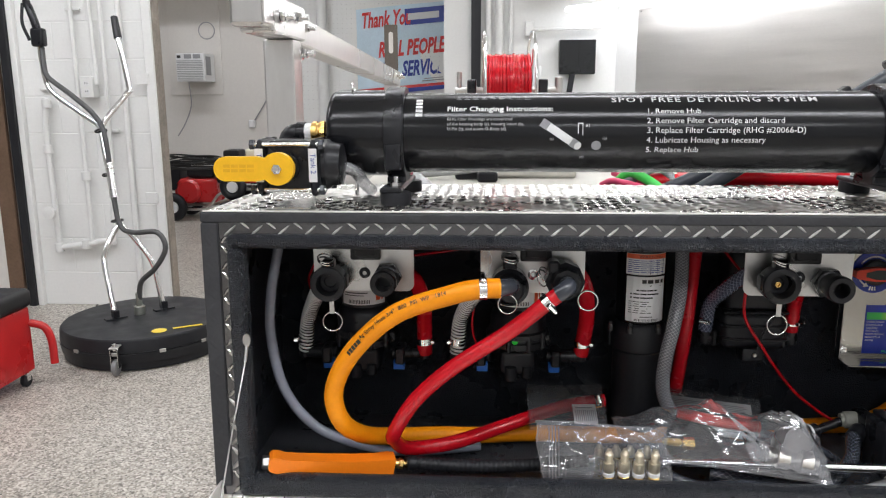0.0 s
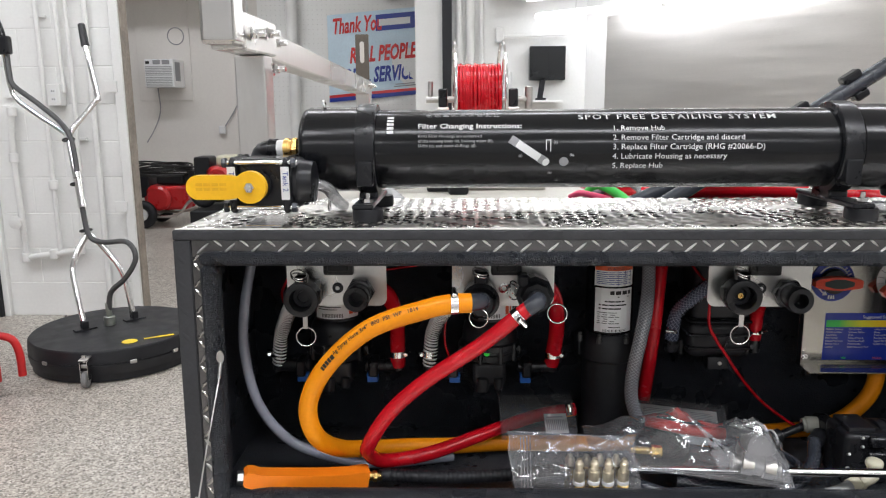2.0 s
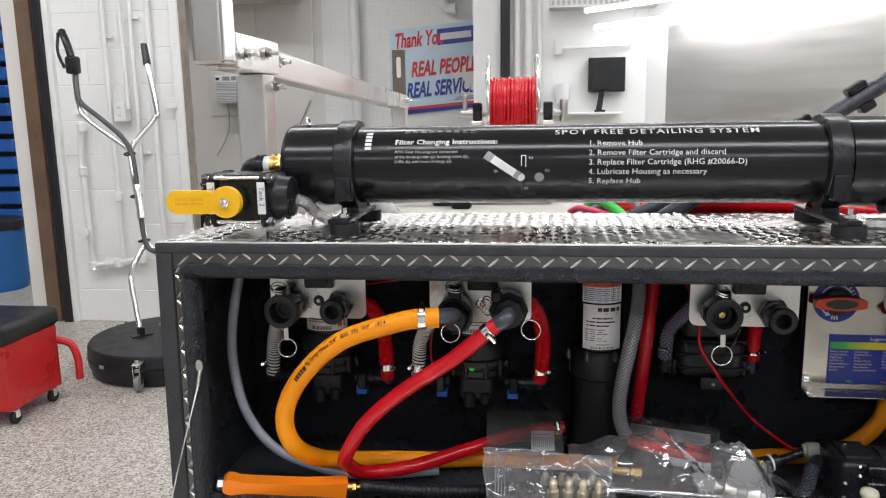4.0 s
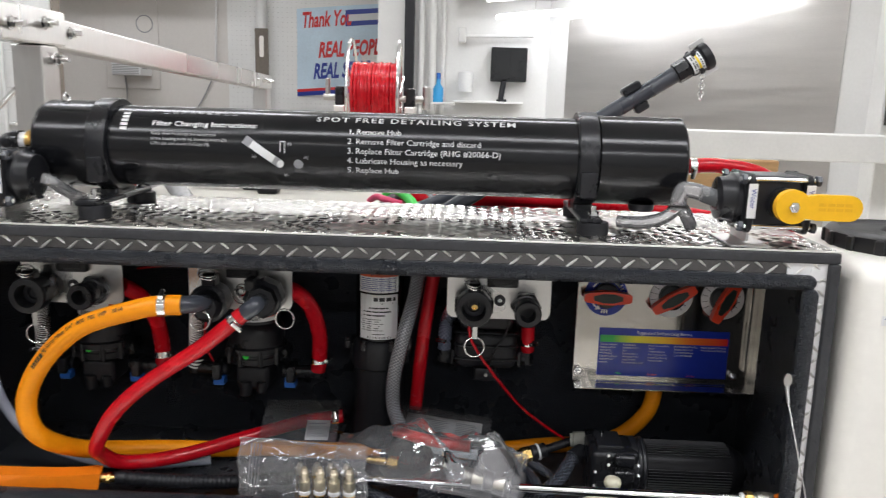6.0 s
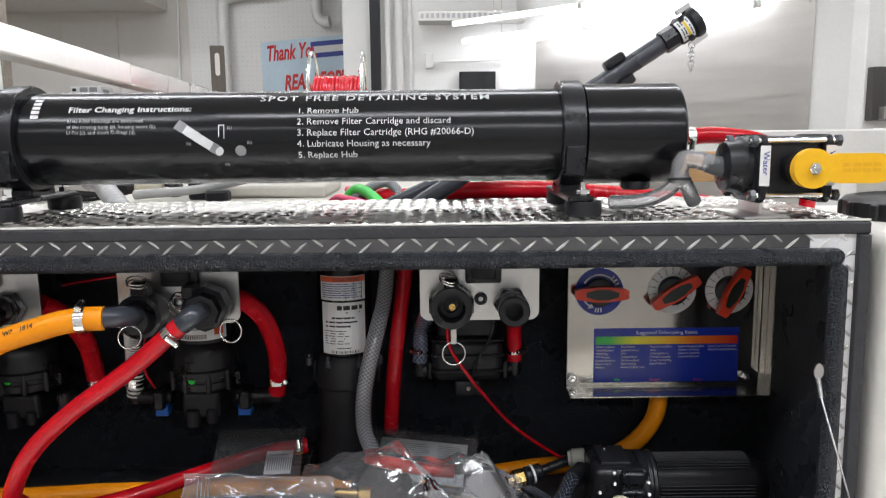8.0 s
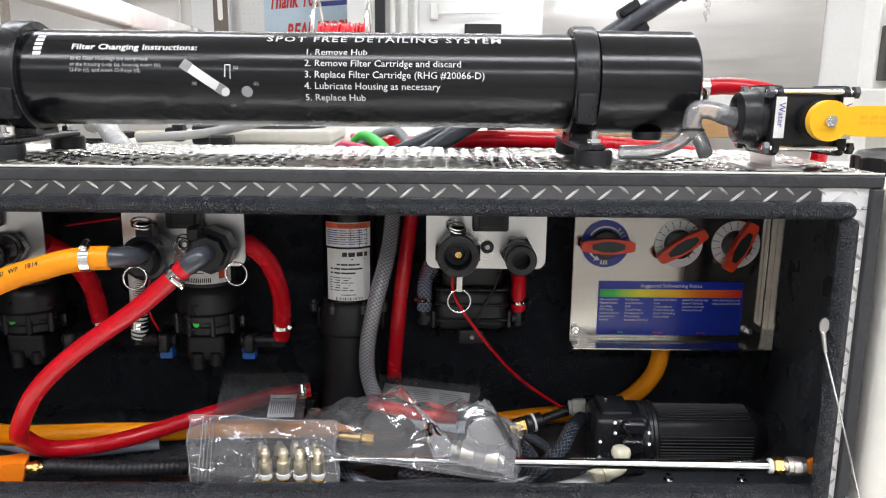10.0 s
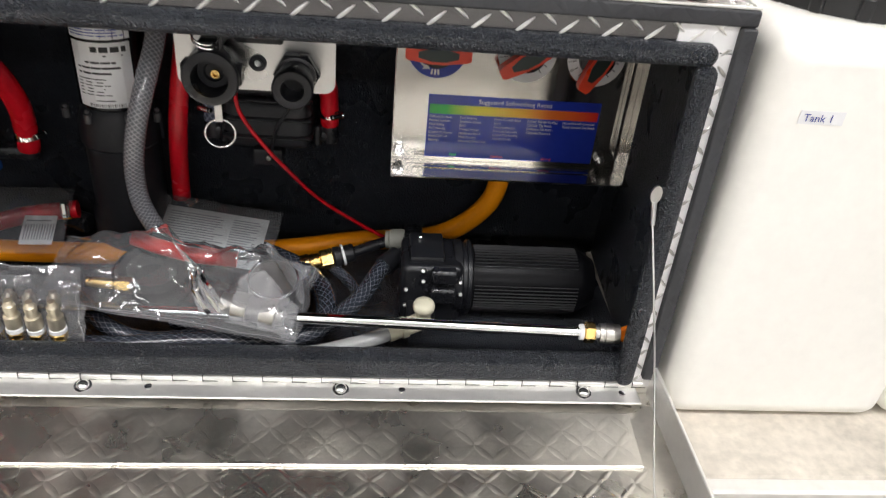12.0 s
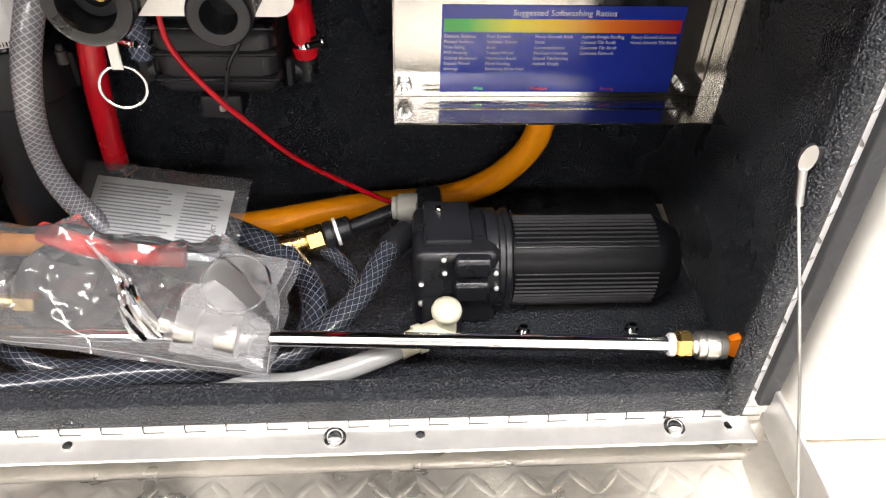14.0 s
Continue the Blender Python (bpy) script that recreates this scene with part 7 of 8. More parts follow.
part("rear_post", bm, RACKALU, rack, "square aluminium post")

# ---- hose reel ----
reel = thing("hose_reel", "chrome hose reel wound full of glossy red hose", "hose reel")
RC = Vector((0.419, 1.77, 1.062))
for k in range(15):
    bm = B()
    ring(bm, RC + Vector((-0.072 + 0.0103 * k, 0, 0)), (1, 0.03 * math.sin(k), 0), 0.104 + 0.0025 * math.sin(k * 2.3), 0.0062, 40, 8)
    part("hose_turn", bm, RED, reel, "", 60)
bm = B()
rod(bm, RC - Vector((0.074, 0, 0)), RC + Vector((0.074, 0, 0)), 0.098, 32)
part("drum", bm, RED, reel, "inner turns of red hose", 40)
for s in (-1, 1):
    bm = B()
    ring(bm, RC + Vector((s * 0.084, 0, 0)), (1, 0.05, 0.0), 0.185, 0.0055, 48, 8)
    for a in (20, 140, 260):
        rod(bm, RC + Vector((s * 0.084, 0, 0)), RC + Vector((s * 0.084, 0.185 * math.cos(radians(a)), 0.185 * math.sin(radians(a)))), 0.004, 8)
    part("side_hoop", bm, CHROME, reel, "chrome side hoop", 60)
    bm = B()
    rod(bm, RC + Vector((s * 0.086, 0, -0.015)), RC + Vector((s * 0.185, 0, -0.015)), 0.012, 14)
    part("axle", bm, GALV, reel, "", 40)
    bm = B()
    block(bm, RC.x + s * 0.125 - 0.016, RC.x + s * 0.125 + 0.016, 1.745, 1.795, 1.02, 1.085, 0.004, 1)
    part("bearing", bm, BLACK, reel, "black bearing block")
    bm = B()
    block(bm, RC.x + s * 0.125 - 0.02, RC.x + s * 0.125 + 0.02, 1.73, 1.81, 0.449, 1.02, 0.003, 1)
    part("stand", bm, ALU, reel, "aluminium stand")
bm = B()
rod(bm, RC + Vector((0.18, 0, -0.05)), RC + Vector((0.18, 0, 0.03)), 0.014, 14, None, 0.003)
part("stub_pipe", bm, GALV, reel, "steel stub pipe", 40)
bm = B()
rod(bm, RC + Vector((-0.17, 0, -0.015)), RC + Vector((-0.17, 0, 0.05)), 0.009, 12, None, 0.002)
part("swivel", bm, GALV, reel, "steel swivel", 40)

# ---- white rail and posts at the far side of the trailer ----
rail = thing("white_rail", "white painted square rail across the trailer", "rail")
bm = B()
block(bm, 1.15, 2.18, 1.6, 1.69, 0.885, 0.976, 0.004, 1)
part("rail", bm, PIPEPAINT, rail)
bm = B()
block(bm, 2.18, 3.2, 1.595, 1.695, 0.86, 0.979, 0.004, 1)
part("rail_end", bm, PIPEPAINT, rail)
for x in (1.25, 3.0):
    bm = B()
    block(bm, x, x + 0.08, 1.605, 1.685, 0.449, 0.885, 0.003, 1)
    part("rail_post", bm, PIPEPAINT, rail)
far_post = thing("white_post", "white post carrying a dark steel bracket and grey bar", "post")
bm = B()
block(bm, 2.215, 2.6, 1.83, 1.93, FLOOR, 2.6, 0.004, 1)
part("post", bm, PIPEPAINT, far_post)
bm = B()
block(bm, 2.225, 2.292, 1.79, 1.829, 1.005, 1.185, 0.003, 1)
part("bracket", bm, surface("dark_bare_steel", (0.09, 0.085, 0.08), 0.45, 0.6, 0.2), far_post, "dark steel bracket")
bm = B()
block(bm, 2.25, 2.6, 1.75, 1.789, 1.008, 1.05, 0.002, 1)
part("grey_bar", bm, GALV, far_post)
gully = thing("wall_pipe", "white vertical conduit on the slanting wall", "pipe")
for u in (3.18, 3.32):
    bm = B()
    rod(bm, OBL @ Vector((u, 0.05, FLOOR)), OBL @ Vector((u, 0.05, CEIL)), 0.03, 14)
    part("pipe", bm, PIPEPAINT, gully, "", 40)
wood = thing("wood_strip", "brown wooden batten behind the filter", "batten")
bm = B()
block(bm, 1.0, 1.5, 0.9, 0.93, 0.862, 0.93, 0.003, 1)
part("batten", bm, surface("brown_wood", (0.42, 0.25, 0.11), 0.6, 0, 0.25, 8, 60, 0.2, 0.001, 0.08, (1, 12, 12)), wood)

# ---- floor surface cleaner ----
sc = thing("surface_cleaner", "round black floor surface cleaner with Y-shaped chrome handle", "surface cleaner")
C = Vector((-1.31, 2.45, 0))
bm = B()
lathe(bm, (C.x, C.y, -0.122), (0, 0, 1), [(0, 0.376), (0.03, 0.382), (0.044, 0.382), (0.046, 0.378), (0.05, 0.378), (0.052, 0.382), (0.1, 0.378), (0.11, 0.37), (0.113, 0.2), (0.113, 0)], 96)
part("deck_disc", bm, MATT, sc, "black round deck", 40)
bm = B()
lathe(bm, (C.x, C.y, -0.155), (0, 0, 1), [(0.0, 0.368), (0.04, 0.368)], 80)
part("brush_skirt", bm, MATT, sc, "black skirt")
for k in range(12):
    a = radians(-175 + 30 * k)
    bm = B()
    block(bm, -0.014, 0.014, 0.378, 0.387, -0.082, -0.066, 0.002, 1, Matrix.Translation(C) @ Matrix.Rotation(a, 4, "Z"))
    part("rim_clip", bm, GALV, sc, "small steel clip")
for a, wz in ((-83, 0), (150, 0), (35, 0)):
    d = Vector((math.cos(radians(a)), math.sin(radians(a)), 0))
    p = C + d * 0.415
    bm = B()
    block(bm, -0.02, 0.06, -0.018, 0.018, -0.035, -0.028, 0.002, 1, Matrix.Translation(p - d * 0.04) @ Matrix.Rotation(radians(a), 4, "Z"))
    cw = part("caster_bracket", bm, GALV, sc, "steel caster bracket")
    bm = B()
    side = Vector((-d.y, d.x, 0))
    rod(bm, p + side * -0.011 + Vector((0, 0, -0.122)), p + side * 0.011 + Vector((0, 0, -0.122)), 0.036, 24, None, 0.004)
    part("caster_wheel", bm, surface("grey_rubber_wheel", (0.2, 0.2, 0.2), 0.6), cw, "grey rubber wheel", 40)
    bm = B()
    for s in (-1, 1):
        block(bm, -0.016, 0.016, s * 0.015 - 0.0015, s * 0.015 + 0.0015, -0.125, -0.04, 0.001, 1, Matrix.Translation(p) @ Matrix.Rotation(radians(a), 4, "Z"))
    rod(bm, p + Vector((0, 0, -0.045)), p + Vector((0, 0, -0.015)), 0.009, 12)
    part("caster_fork", bm, CHROME, cw, "", 40)
forkL = [(-1.43, 2.39, -0.005), (-1.47, 2.43, 0.13), (-1.503, 2.47, 0.263), (-1.492, 2.52, 0.351), (-1.456, 2.56, 0.428)]
forkR = [(-1.269, 2.562, -0.005), (-1.29, 2.565, 0.12), (-1.315, 2.565, 0.238), (-1.386, 2.565, 0.343), (-1.454, 2.565, 0.422)]
stemp = [(-1.456, 2.56, 0.42), (-1.506, 2.6, 0.632), (-1.561, 2.66, 0.89)]
armL = [(-1.556, 2.655, 0.87), (-1.575, 2.665, 0.9), (-1.648, 2.68, 0.945), (-1.819, 2.72, 1.055), (-1.868, 2.745, 1.13), (-1.892, 2.77, 1.24), (-1.904, 2.78, 1.319), (-1.968, 2.82, 1.486)]
armR = [(-1.556, 2.655, 0.87), (-1.54, 2.67, 0.92), (-1.453, 2.75, 1.053), (-1.447, 2.757, 1.085), (-1.526, 2.84, 1.346)]
for n, pts in (("fork_tube", forkL), ("fork_tube", forkR), ("stem", stemp), ("arm", armL), ("arm", armR)):
    bm = B()
    sweep(bm, pts, 0.0135, 14, 0.02)
    part(n, bm, CHROME, sc, "bent chrome tube", 60)
bm = B()
rod(bm, (-1.52, 2.833, 1.32), (-1.545, 2.86, 1.43), 0.02, 16, 0.017, 0.003)
part("grip", bm, VINYL, sc, "black rubber grip", 40)
bm = B()
G0, G1 = Vector((-1.9, 2.775, 1.29)), Vector((-1.96, 2.8, 1.5))
sweep(bm, [G0, G0.lerp(G1, 0.35) + Vector((0.025, -0.02, 0)), G0.lerp(G1, 0.75) + Vector((0.02, -0.02, 0)), G1], 0.019, 12, 0.02)
block(bm, G0.x - 0.025, G0.x + 0.04, 2.74, 2.79, 1.28, 1.37, 0.012, 2)
sweep(bm, [G0.lerp(G1, 0.1) + Vector((-0.03, -0.02, 0)), G0.lerp(G1, 0.5) + Vector((-0.035, -0.03, 0)), G0.lerp(G1, 0.95) + Vector((-0.01, -0.02, 0))], 0.008, 10, 0.02)
part("trigger_gun", bm, BLACK, sc, "black trigger gun", 50)
bm = B()
rod(bm, (-1.892, 2.77, 1.29), (-1.878, 2.765, 1.22), 0.011, 12)
part("gun_nipple", bm, BRASS, sc, "brass nipple", 40)
bm = B()
sweep(bm, [(-1.885, 2.77, 1.277), (-1.862, 2.735, 1.19), (-1.835, 2.715, 1.13), (-1.69, 2.66, 1.04), (-1.573, 2.635, 0.945), (-1.521, 2.615, 0.85), (-1.481, 2.565, 0.634), (-1.443, 2.53, 0.431), (-1.365, 2.5, 0.392), (-1.225, 2.46, 0.4), (-1.18, 2.44, 0.327), (-1.238, 2.44, 0.23), (-1.324, 2.46, 0.155), (-1.346, 2.47, 0.06)], 0.0125, 12, 0.02)
part("pressure_hose", bm, surface("dark_grey_rubber_hose", (0.07, 0.07, 0.07), 0.5), sc, "dark grey pressure hose", 60)
bm = B()
for p0, p1, rr in (((-1.497, 2.585, 0.72), (-1.492, 2.58, 0.69), 0.02), ((-1.492, 2.58, 0.69), (-1.474, 2.558, 0.59), 0.017), ((-1.474, 2.558, 0.59), (-1.466, 2.549, 0.55), 0.02)):
    rod(bm, p0, p1, rr, 16, None, 0.002)
part("hose_coupling", bm, CHROME, sc, "chrome hose coupling", 40)
for p in ((-1.556, 2.65, 0.87), (-1.512, 2.6, 0.66), (-1.462, 2.55, 0.44)):
    bm = B()
    ring(bm, p, (-0.25, 0.25, 1), 0.026, 0.005, 20, 6)
    part("cable_tie", bm, INK, sc, "black cable tie", 60)
bm = B()
rod(bm, (-1.348, 2.47, -0.01), (-1.348, 2.47, 0.035), 0.026, 18, None, 0.003)
rod(bm, (-1.348, 2.47, 0.035), (-1.347, 2.47, 0.1), 0.015, 14, None, 0.002)
part("swivel", bm, surface("tarnished_swivel", (0.33, 0.35, 0.31), 0.4, 0.8), sc, "tarnished steel swivel hub", 40)
for x, y in ((-1.43, 2.39), (-1.269, 2.562)):
    bm = B()
    block(bm, -0.05, 0.05, -0.02, 0.02, -0.01, -0.002, 0.002, 1, Matrix.Translation((x, y, 0)) @ Matrix.Rotation(radians(48), 4, "Z"))
    block(bm, -0.014, 0.014, -0.02, 0.02, -0.002, 0.035, 0.003, 1, Matrix.Translation((x, y, 0)) @ Matrix.Rotation(radians(48), 4, "Z"))
    part("hinge_bracket", bm, MATT, sc, "black hinge bracket")
bm = B()
lathe(bm, (-1.14, 2.22, -0.0095), (0, 0, 1), [(0, 0.034), (0.0008, 0.033), (0.0008, 0)], 24)
part("round_sticker", bm, YELLOWINK, sc, "yellow round sticker")
bm = B()
block(bm, 0.0, 0.13, -0.01, 0.01, -0.0092, -0.0084, 0, 1, Matrix.Translation((-1.09, 2.255, 0)) @ Matrix.Rotation(radians(32), 4, "Z"))
part("maker_strip", bm, YELLOWINK, sc, "yellow maker's strip")

# ---- red rolling tool seat ----
cart = thing("tool_seat", "red steel rolling tool seat with black padded top", "tool seat")
bm = B()
block(bm, -2.1, -1.565, 1.62, 1.95, -0.1, 0.175, 0.008, 2)
part("body", bm, REDPAINT, cart, "", 40)
bm = B()
block(bm, -2.12, -1.55, 1.6, 1.965, 0.175, 0.255, 0.025, 4)
part("padded_top", bm, VINYL, cart, "black vinyl cushion", 50)
bm = B()
sweep(bm, [(-1.555, 1.93, 0.11), (-1.5, 1.94, 0.09), (-1.478, 1.945, 0.03), (-1.475, 1.945, -0.07)], 0.016, 10, 0.015)
part("corner_bar", bm, REDPAINT, cart, "bent red corner bar", 50)
bm = B()
block(bm, -1.73, -1.65, 1.6185, 1.6195, 0.09, 0.135)
part("sticker", bm, LABEL, cart, "white sticker")
for x, y in ((-1.58, 1.9), (-1.58, 1.66), (-2.05, 1.9), (-2.05, 1.66)):
    bm = B()
    rod(bm, (x - 0.012, y, FLOOR + 0.028), (x + 0.012, y, FLOOR + 0.028), 0.028, 20, None, 0.004)
    part("caster", bm, MATT, cart, "black caster wheel", 40)
    bm = B()
    block(bm, x - 0.017, x + 0.017, y - 0.012, y + 0.012, -0.135, -0.1, 0.003, 1)
    part("caster_fork", bm, CHROME, cart)

# ---- pipes and outlet on the block pier ----
pw = thing("water_pipes", "white painted pipes with a round valve on the block pier", "pipe")
for pts, r in (([(-2.1, 3.11, 1.03), (-2.12, 3.11, 0.83), (-2.114, 3.11, 0.4), (-2.111, 3.11, 0.19)], 0.017), ([(-2.111, 3.11, 0.19), (-1.95, 3.11, 0.21), (-1.8, 3.11, 0.235)], 0.017), ([(-1.914, 3.11, 1.8), (-1.913, 3.11, 0.95), (-1.915, 3.11, 0.22)], 0.013), ([(-1.812, 3.11, 1.8), (-1.8, 3.11, 1.1)], 0.012), ([(-1.752, 3.11, 3.0), (-1.752, 3.11, 0.95), (-1.79, 3.11, 0.24)], 0.012), ([(-1.647, 3.12, 3.0), (-1.655, 3.12, 0.9), (-1.659, 3.12, -0.1)], 0.016)):
    bm = B()
    sweep(bm, pts, r, 12, 0.05)
    part("pipe", bm, PIPEPAINT, pw, "", 60)
for x, z in ((-2.1, 1.0), (-2.119, 0.75), (-2.111, 0.19), (-1.95, 0.21), (-1.8, 0.235), (-1.913, 0.6)):
    bm = B()
    rod(bm, (x, 3.11, z - 0.025), (x, 3.11, z + 0.025), 0.025, 14, None, 0.003)
    part("coupling", bm, PIPEPAINT, pw, "", 40)
bm = B()
lathe(bm, (-2.114, 3.06, 0.4), (0, -1, 0), [(0, 0.02), (0.012, 0.036), (0.02, 0.036), (0.024, 0.02), (0.024, 0)], 18)
rod(bm, (-2.114, 3.11, 0.4), (-2.114, 3.06, 0.4), 0.014, 12)
part("valve_wheel", bm, PIPEPAINT, pw, "round white valve wheel", 40)
for x, z in ((-2.1, 1.08), (-1.914, 1.5), (-1.752, 0.85), (-1.752, 1.6)):
    bm = B()
    block(bm, x - 0.04, x + 0.04, 3.128, 3.15, z - 0.008, z + 0.008, 0.002, 1)
    part("pipe_strap", bm, PIPEPAINT, pw)
outlet = thing("wall_outlet", "white duplex outlet in a surface box on the pier", "outlet")
bm = B()
block(bm, -1.885, -1.81, 3.085, 3.15, 1.03, 1.145, 0.006, 2)
ob_ = part("box", bm, WHITEPAINT, outlet, "", 40)
for z in (1.062, 1.105):
    bm = B()
    prism(bm, rounded(-1.863, -1.832, z - 0.014, z + 0.014, 0.009), 0.002, front(3.085))
    part("socket", bm, LABEL, outlet, "socket face")
    bm = B()
    for dx in (-0.006, 0.006):
        block(bm, -1.8475 + dx - 0.0015, -1.8475 + dx + 0.0015, 3.0822, 3.083, z - 0.002, z + 0.007)
    part("slots", bm, INK, outlet, "dark slots")

# ---- far bay: air conditioner, pressure washers, banner ----
ac = thing("air_conditioner", "white window air conditioner in a panel on the far wall", "air conditioner")
bm = B()
block(bm, -3.3, -2.7, 7.53, 7.548, 1.06, 2.4, 0.003, 1)
part("wall_panel", bm, CREAM, ac, "painted filler panel")
bm = B()
block(bm, -3.1, -2.78, 7.22, 7.53, 1.2, 1.5, 0.012, 2)
bd = part("case", bm, LABEL, ac, "white plastic case", 40)
for k in range(12):
    bm = B()
    block(bm, -3.085, -2.8, 7.214, 7.2185, 1.215 + 0.0175 * k + (0.008 if k > 5 else 0), 1.224 + 0.0175 * k + (0.008 if k > 5 else 0))
    part("grille_slat", bm, surface("grey_grille", (0.4, 0.4, 0.4), 0.5), bd, "grey grille slat")
bm = B()
block(bm, -3.08, -3.04, 7.214, 7.2185, 1.45, 1.48)
part("control_window", bm, INK, bd, "dark control window")
bm = B()
for k in range(2):
    block(bm, -3.0 + 0.1 * k, -2.92 + 0.1 * k, 7.214, 7.2185, 1.445, 1.49)
part("air_vent", bm, GREYINK, bd, "grey louvres")
bm = B()
block(bm, -2.779, -2.7765, 7.26, 7.4, 1.27, 1.47)
part("side_vent", bm, GREYINK, bd, "grey side vent")
for n, pts, lab in (("power_cord", [(-3.08, 7.5, 1.2), (-3.07, 7.5, 0.95), (-3.15, 7.5, 0.75), (-3.25, 7.5, 0.6)], "thin grey power cord on the far wall"), ("pull_cord", [(-2.1, 7.535, 1.22), (-2.22, 7.53, 0.98), (-2.36, 7.53, 0.77)], "hanging white cord with plug")):
    t = thing(n, lab, "cord")
    bm = B()
    sweep(bm, pts, 0.007, 8, 0.05)
    part("cord", bm, GREYINK, t, "", 60)
    if n == "pull_cord":
        bm = B()
        block(bm, -2.42, -2.35, 7.49, 7.549, 0.69, 0.78, 0.01, 1)
        part("plug", bm, LABEL, t, "white plug")
hoop = thing("wall_hoop", "thin dark hoop hung on the far wall", "hoop")
bm = B()
ring(bm, (-2.85, 7.53, 1.76), (0, 1, 0), 0.09, 0.006, 28, 6)
part("hoop", bm, GREYINK, hoop, "", 60)


def washer(name, x, y, z0, s, label, coil):
    t = thing(name, label, "pressure washer", "pressure washers", at=(x, y, z0))
    bm = B()
    block(bm, -0.16 * s, 0.2 * s, -0.1 * s, 0.12 * s, 0.14 * s, 0.34 * s, 0.03 * s, 3)
    lathe(bm, (-0.02 * s, -0.1 * s, 0.24 * s), (0, -1, 0), [(0, 0.1 * s), (0.03 * s, 0.1 * s), (0.05 * s, 0.08 * s), (0.05 * s, 0)], 24)
    part("engine", bm, REDPAINT, t, "red engine shroud", 40)
    bm = B()
    block(bm, -0.05 * s, 0.18 * s, -0.09 * s, 0.1 * s, 0.345 * s, 0.43 * s, 0.025 * s, 3)
    part("fuel_tank", bm, IVORY if not coil else MATT, t, "fuel tank", 40)
    bm = B()
    block(bm, -0.24 * s, -0.1 * s, -0.1 * s, 0.1 * s, 0.24 * s, 0.42 * s, 0.02 * s, 2)
    part("pump_block", bm, MATT, t, "black pump", 40)
    bm = B()
    block(bm, 0.2 * s, 0.34 * s, -0.09 * s, 0.09 * s, 0.3 * s, 0.46 * s, 0.02 * s, 2)
    part("air_filter", bm, MATT, t, "black air filter", 40)
    bm = B()
    sweep(bm, [(-0.26 * s, -0.12 * s, 0.1 * s), (0.1 * s, -0.14 * s, 0.1 * s), (0.24 * s, -0.14 * s, 0.22 * s), (0.36 * s, -0.14 * s, 0.24 * s)], 0.014, 10, 0.03)
    sweep(bm, [(-0.26 * s, 0.12 * s, 0.1 * s), (0.1 * s, 0.14 * s, 0.1 * s), (0.36 * s, 0.14 * s, 0.2 * s)], 0.014, 10, 0.03)
    part("frame", bm, GALV, t, "tubular frame", 60)
    for dy in (-0.17, 0.17):
        bm = B()
        ring(bm, (-0.14 * s, dy * s, 0.115 * s), (0, 1, 0), 0.08 * s, 0.036 * s, 28, 10)
        w = part("wheel", bm, MATT, t, "black pneumatic wheel", 60)
        bm = B()
        rod(bm, (-0.14 * s, dy * s - 0.03 * s, 0.115 * s), (-0.14 * s, dy * s + 0.03 * s, 0.115 * s), 0.048 * s, 20, None, 0.005)
        part("hub", bm, LABEL, w, "white hub", 40)
    if coil:
        for k in range(9):
            bm = B()
            ring(bm, (0.0 + 0.012 * math.sin(k * 2.1), -0.02, 0.43 * s + 0.012 * k), (0.1 * math.sin(k), 0.12 * math.cos(k * 1.7), 1), 0.24 * s + 0.02 * math.sin(k * 3.1), 0.009, 36, 6, 0.8)
            part("hose_turn", bm, INK, t, "coiled black hose", 60)
    return t


washer("pressure_washer", -2.6, 6.35, FLOOR, 1.2, "red engine pressure washer piled with coiled black hose", True)
w2 = washer("pressure_washer", -1.7, 5.42, FLOOR + 0.33, 1.0, "red engine pump with cream fuel tank on an added stand", False)
# dark stand added to carry the raised pump
pal = thing("hand_cart", "low dark stand added under the red pump", "cart")
for k, (dx, dz) in enumerate(((0, 0), (0.02, 0.11), (-0.015, 0.22))):
    bm = B()
    block(bm, -1.9 + dx, -1.4 + dx, 5.1, 5.75, FLOOR + dz, FLOOR + dz + 0.1, 0.006, 1)
    part("deck", bm, MATT, pal)

ban = thing("banner", "pale blue vinyl banner with red and blue lettering on the wall", "banner")
BM_ = Matrix.Translation((-1.16, 7.53, 1.03)) @ Matrix(((1, 0, 0, 0), (0, 1, 0, 0), (0.085, 0, 1, 0), (0, 0, 0, 1)))


def on_banner(u, v, d=0.0):
    return BM_ @ Vector((u, -0.004 - 0.012 * math.sin(u * 5.0) - 0.008 * math.sin(v * 7 + u * 3) - d, v))


bm = B()
gx, gz = 22, 14
G = [[bm.verts.new(on_banner(1.55 * i / gx, 0.93 * j / gz)) for i in range(gx + 1)] for j in range(gz + 1)]
for j in range(gz):
    for i in range(gx):
        bm.faces.new((G[j][i], G[j][i + 1], G[j + 1][i + 1], G[j + 1][i]))
vin = part("vinyl_sheet", bm, BANNER, ban, "", 60)
for s, u, v, size, mm, b in (("Thank You", 0.05, 0.73, 0.225, REDINK, 0.006), ("REAL PEOPLE", 0.235, 0.405, 0.225, REDINK, 0.008), ("REAL SERVICE", 0.18, 0.18, 0.225, BLUEINK, 0.008)):
    lettering("lettering", s, size, lambda a, c, u=u, v=v: on_banner(u + a * 0.55, v + c, 0.006), mm, vin, shear=0.22, bold=b)
bm = B()
bars(bm, [(0.535, 1.3, 0.715, 0.885)], lambda a, c: on_banner(a, c, 0.005))
part("name_panel", bm, BLUEINK, vin, "blue name panel")
bm = B()
bars(bm, [(0.57, 0.91, 0.765, 0.835)], lambda a, c: on_banner(a, c, 0.007))
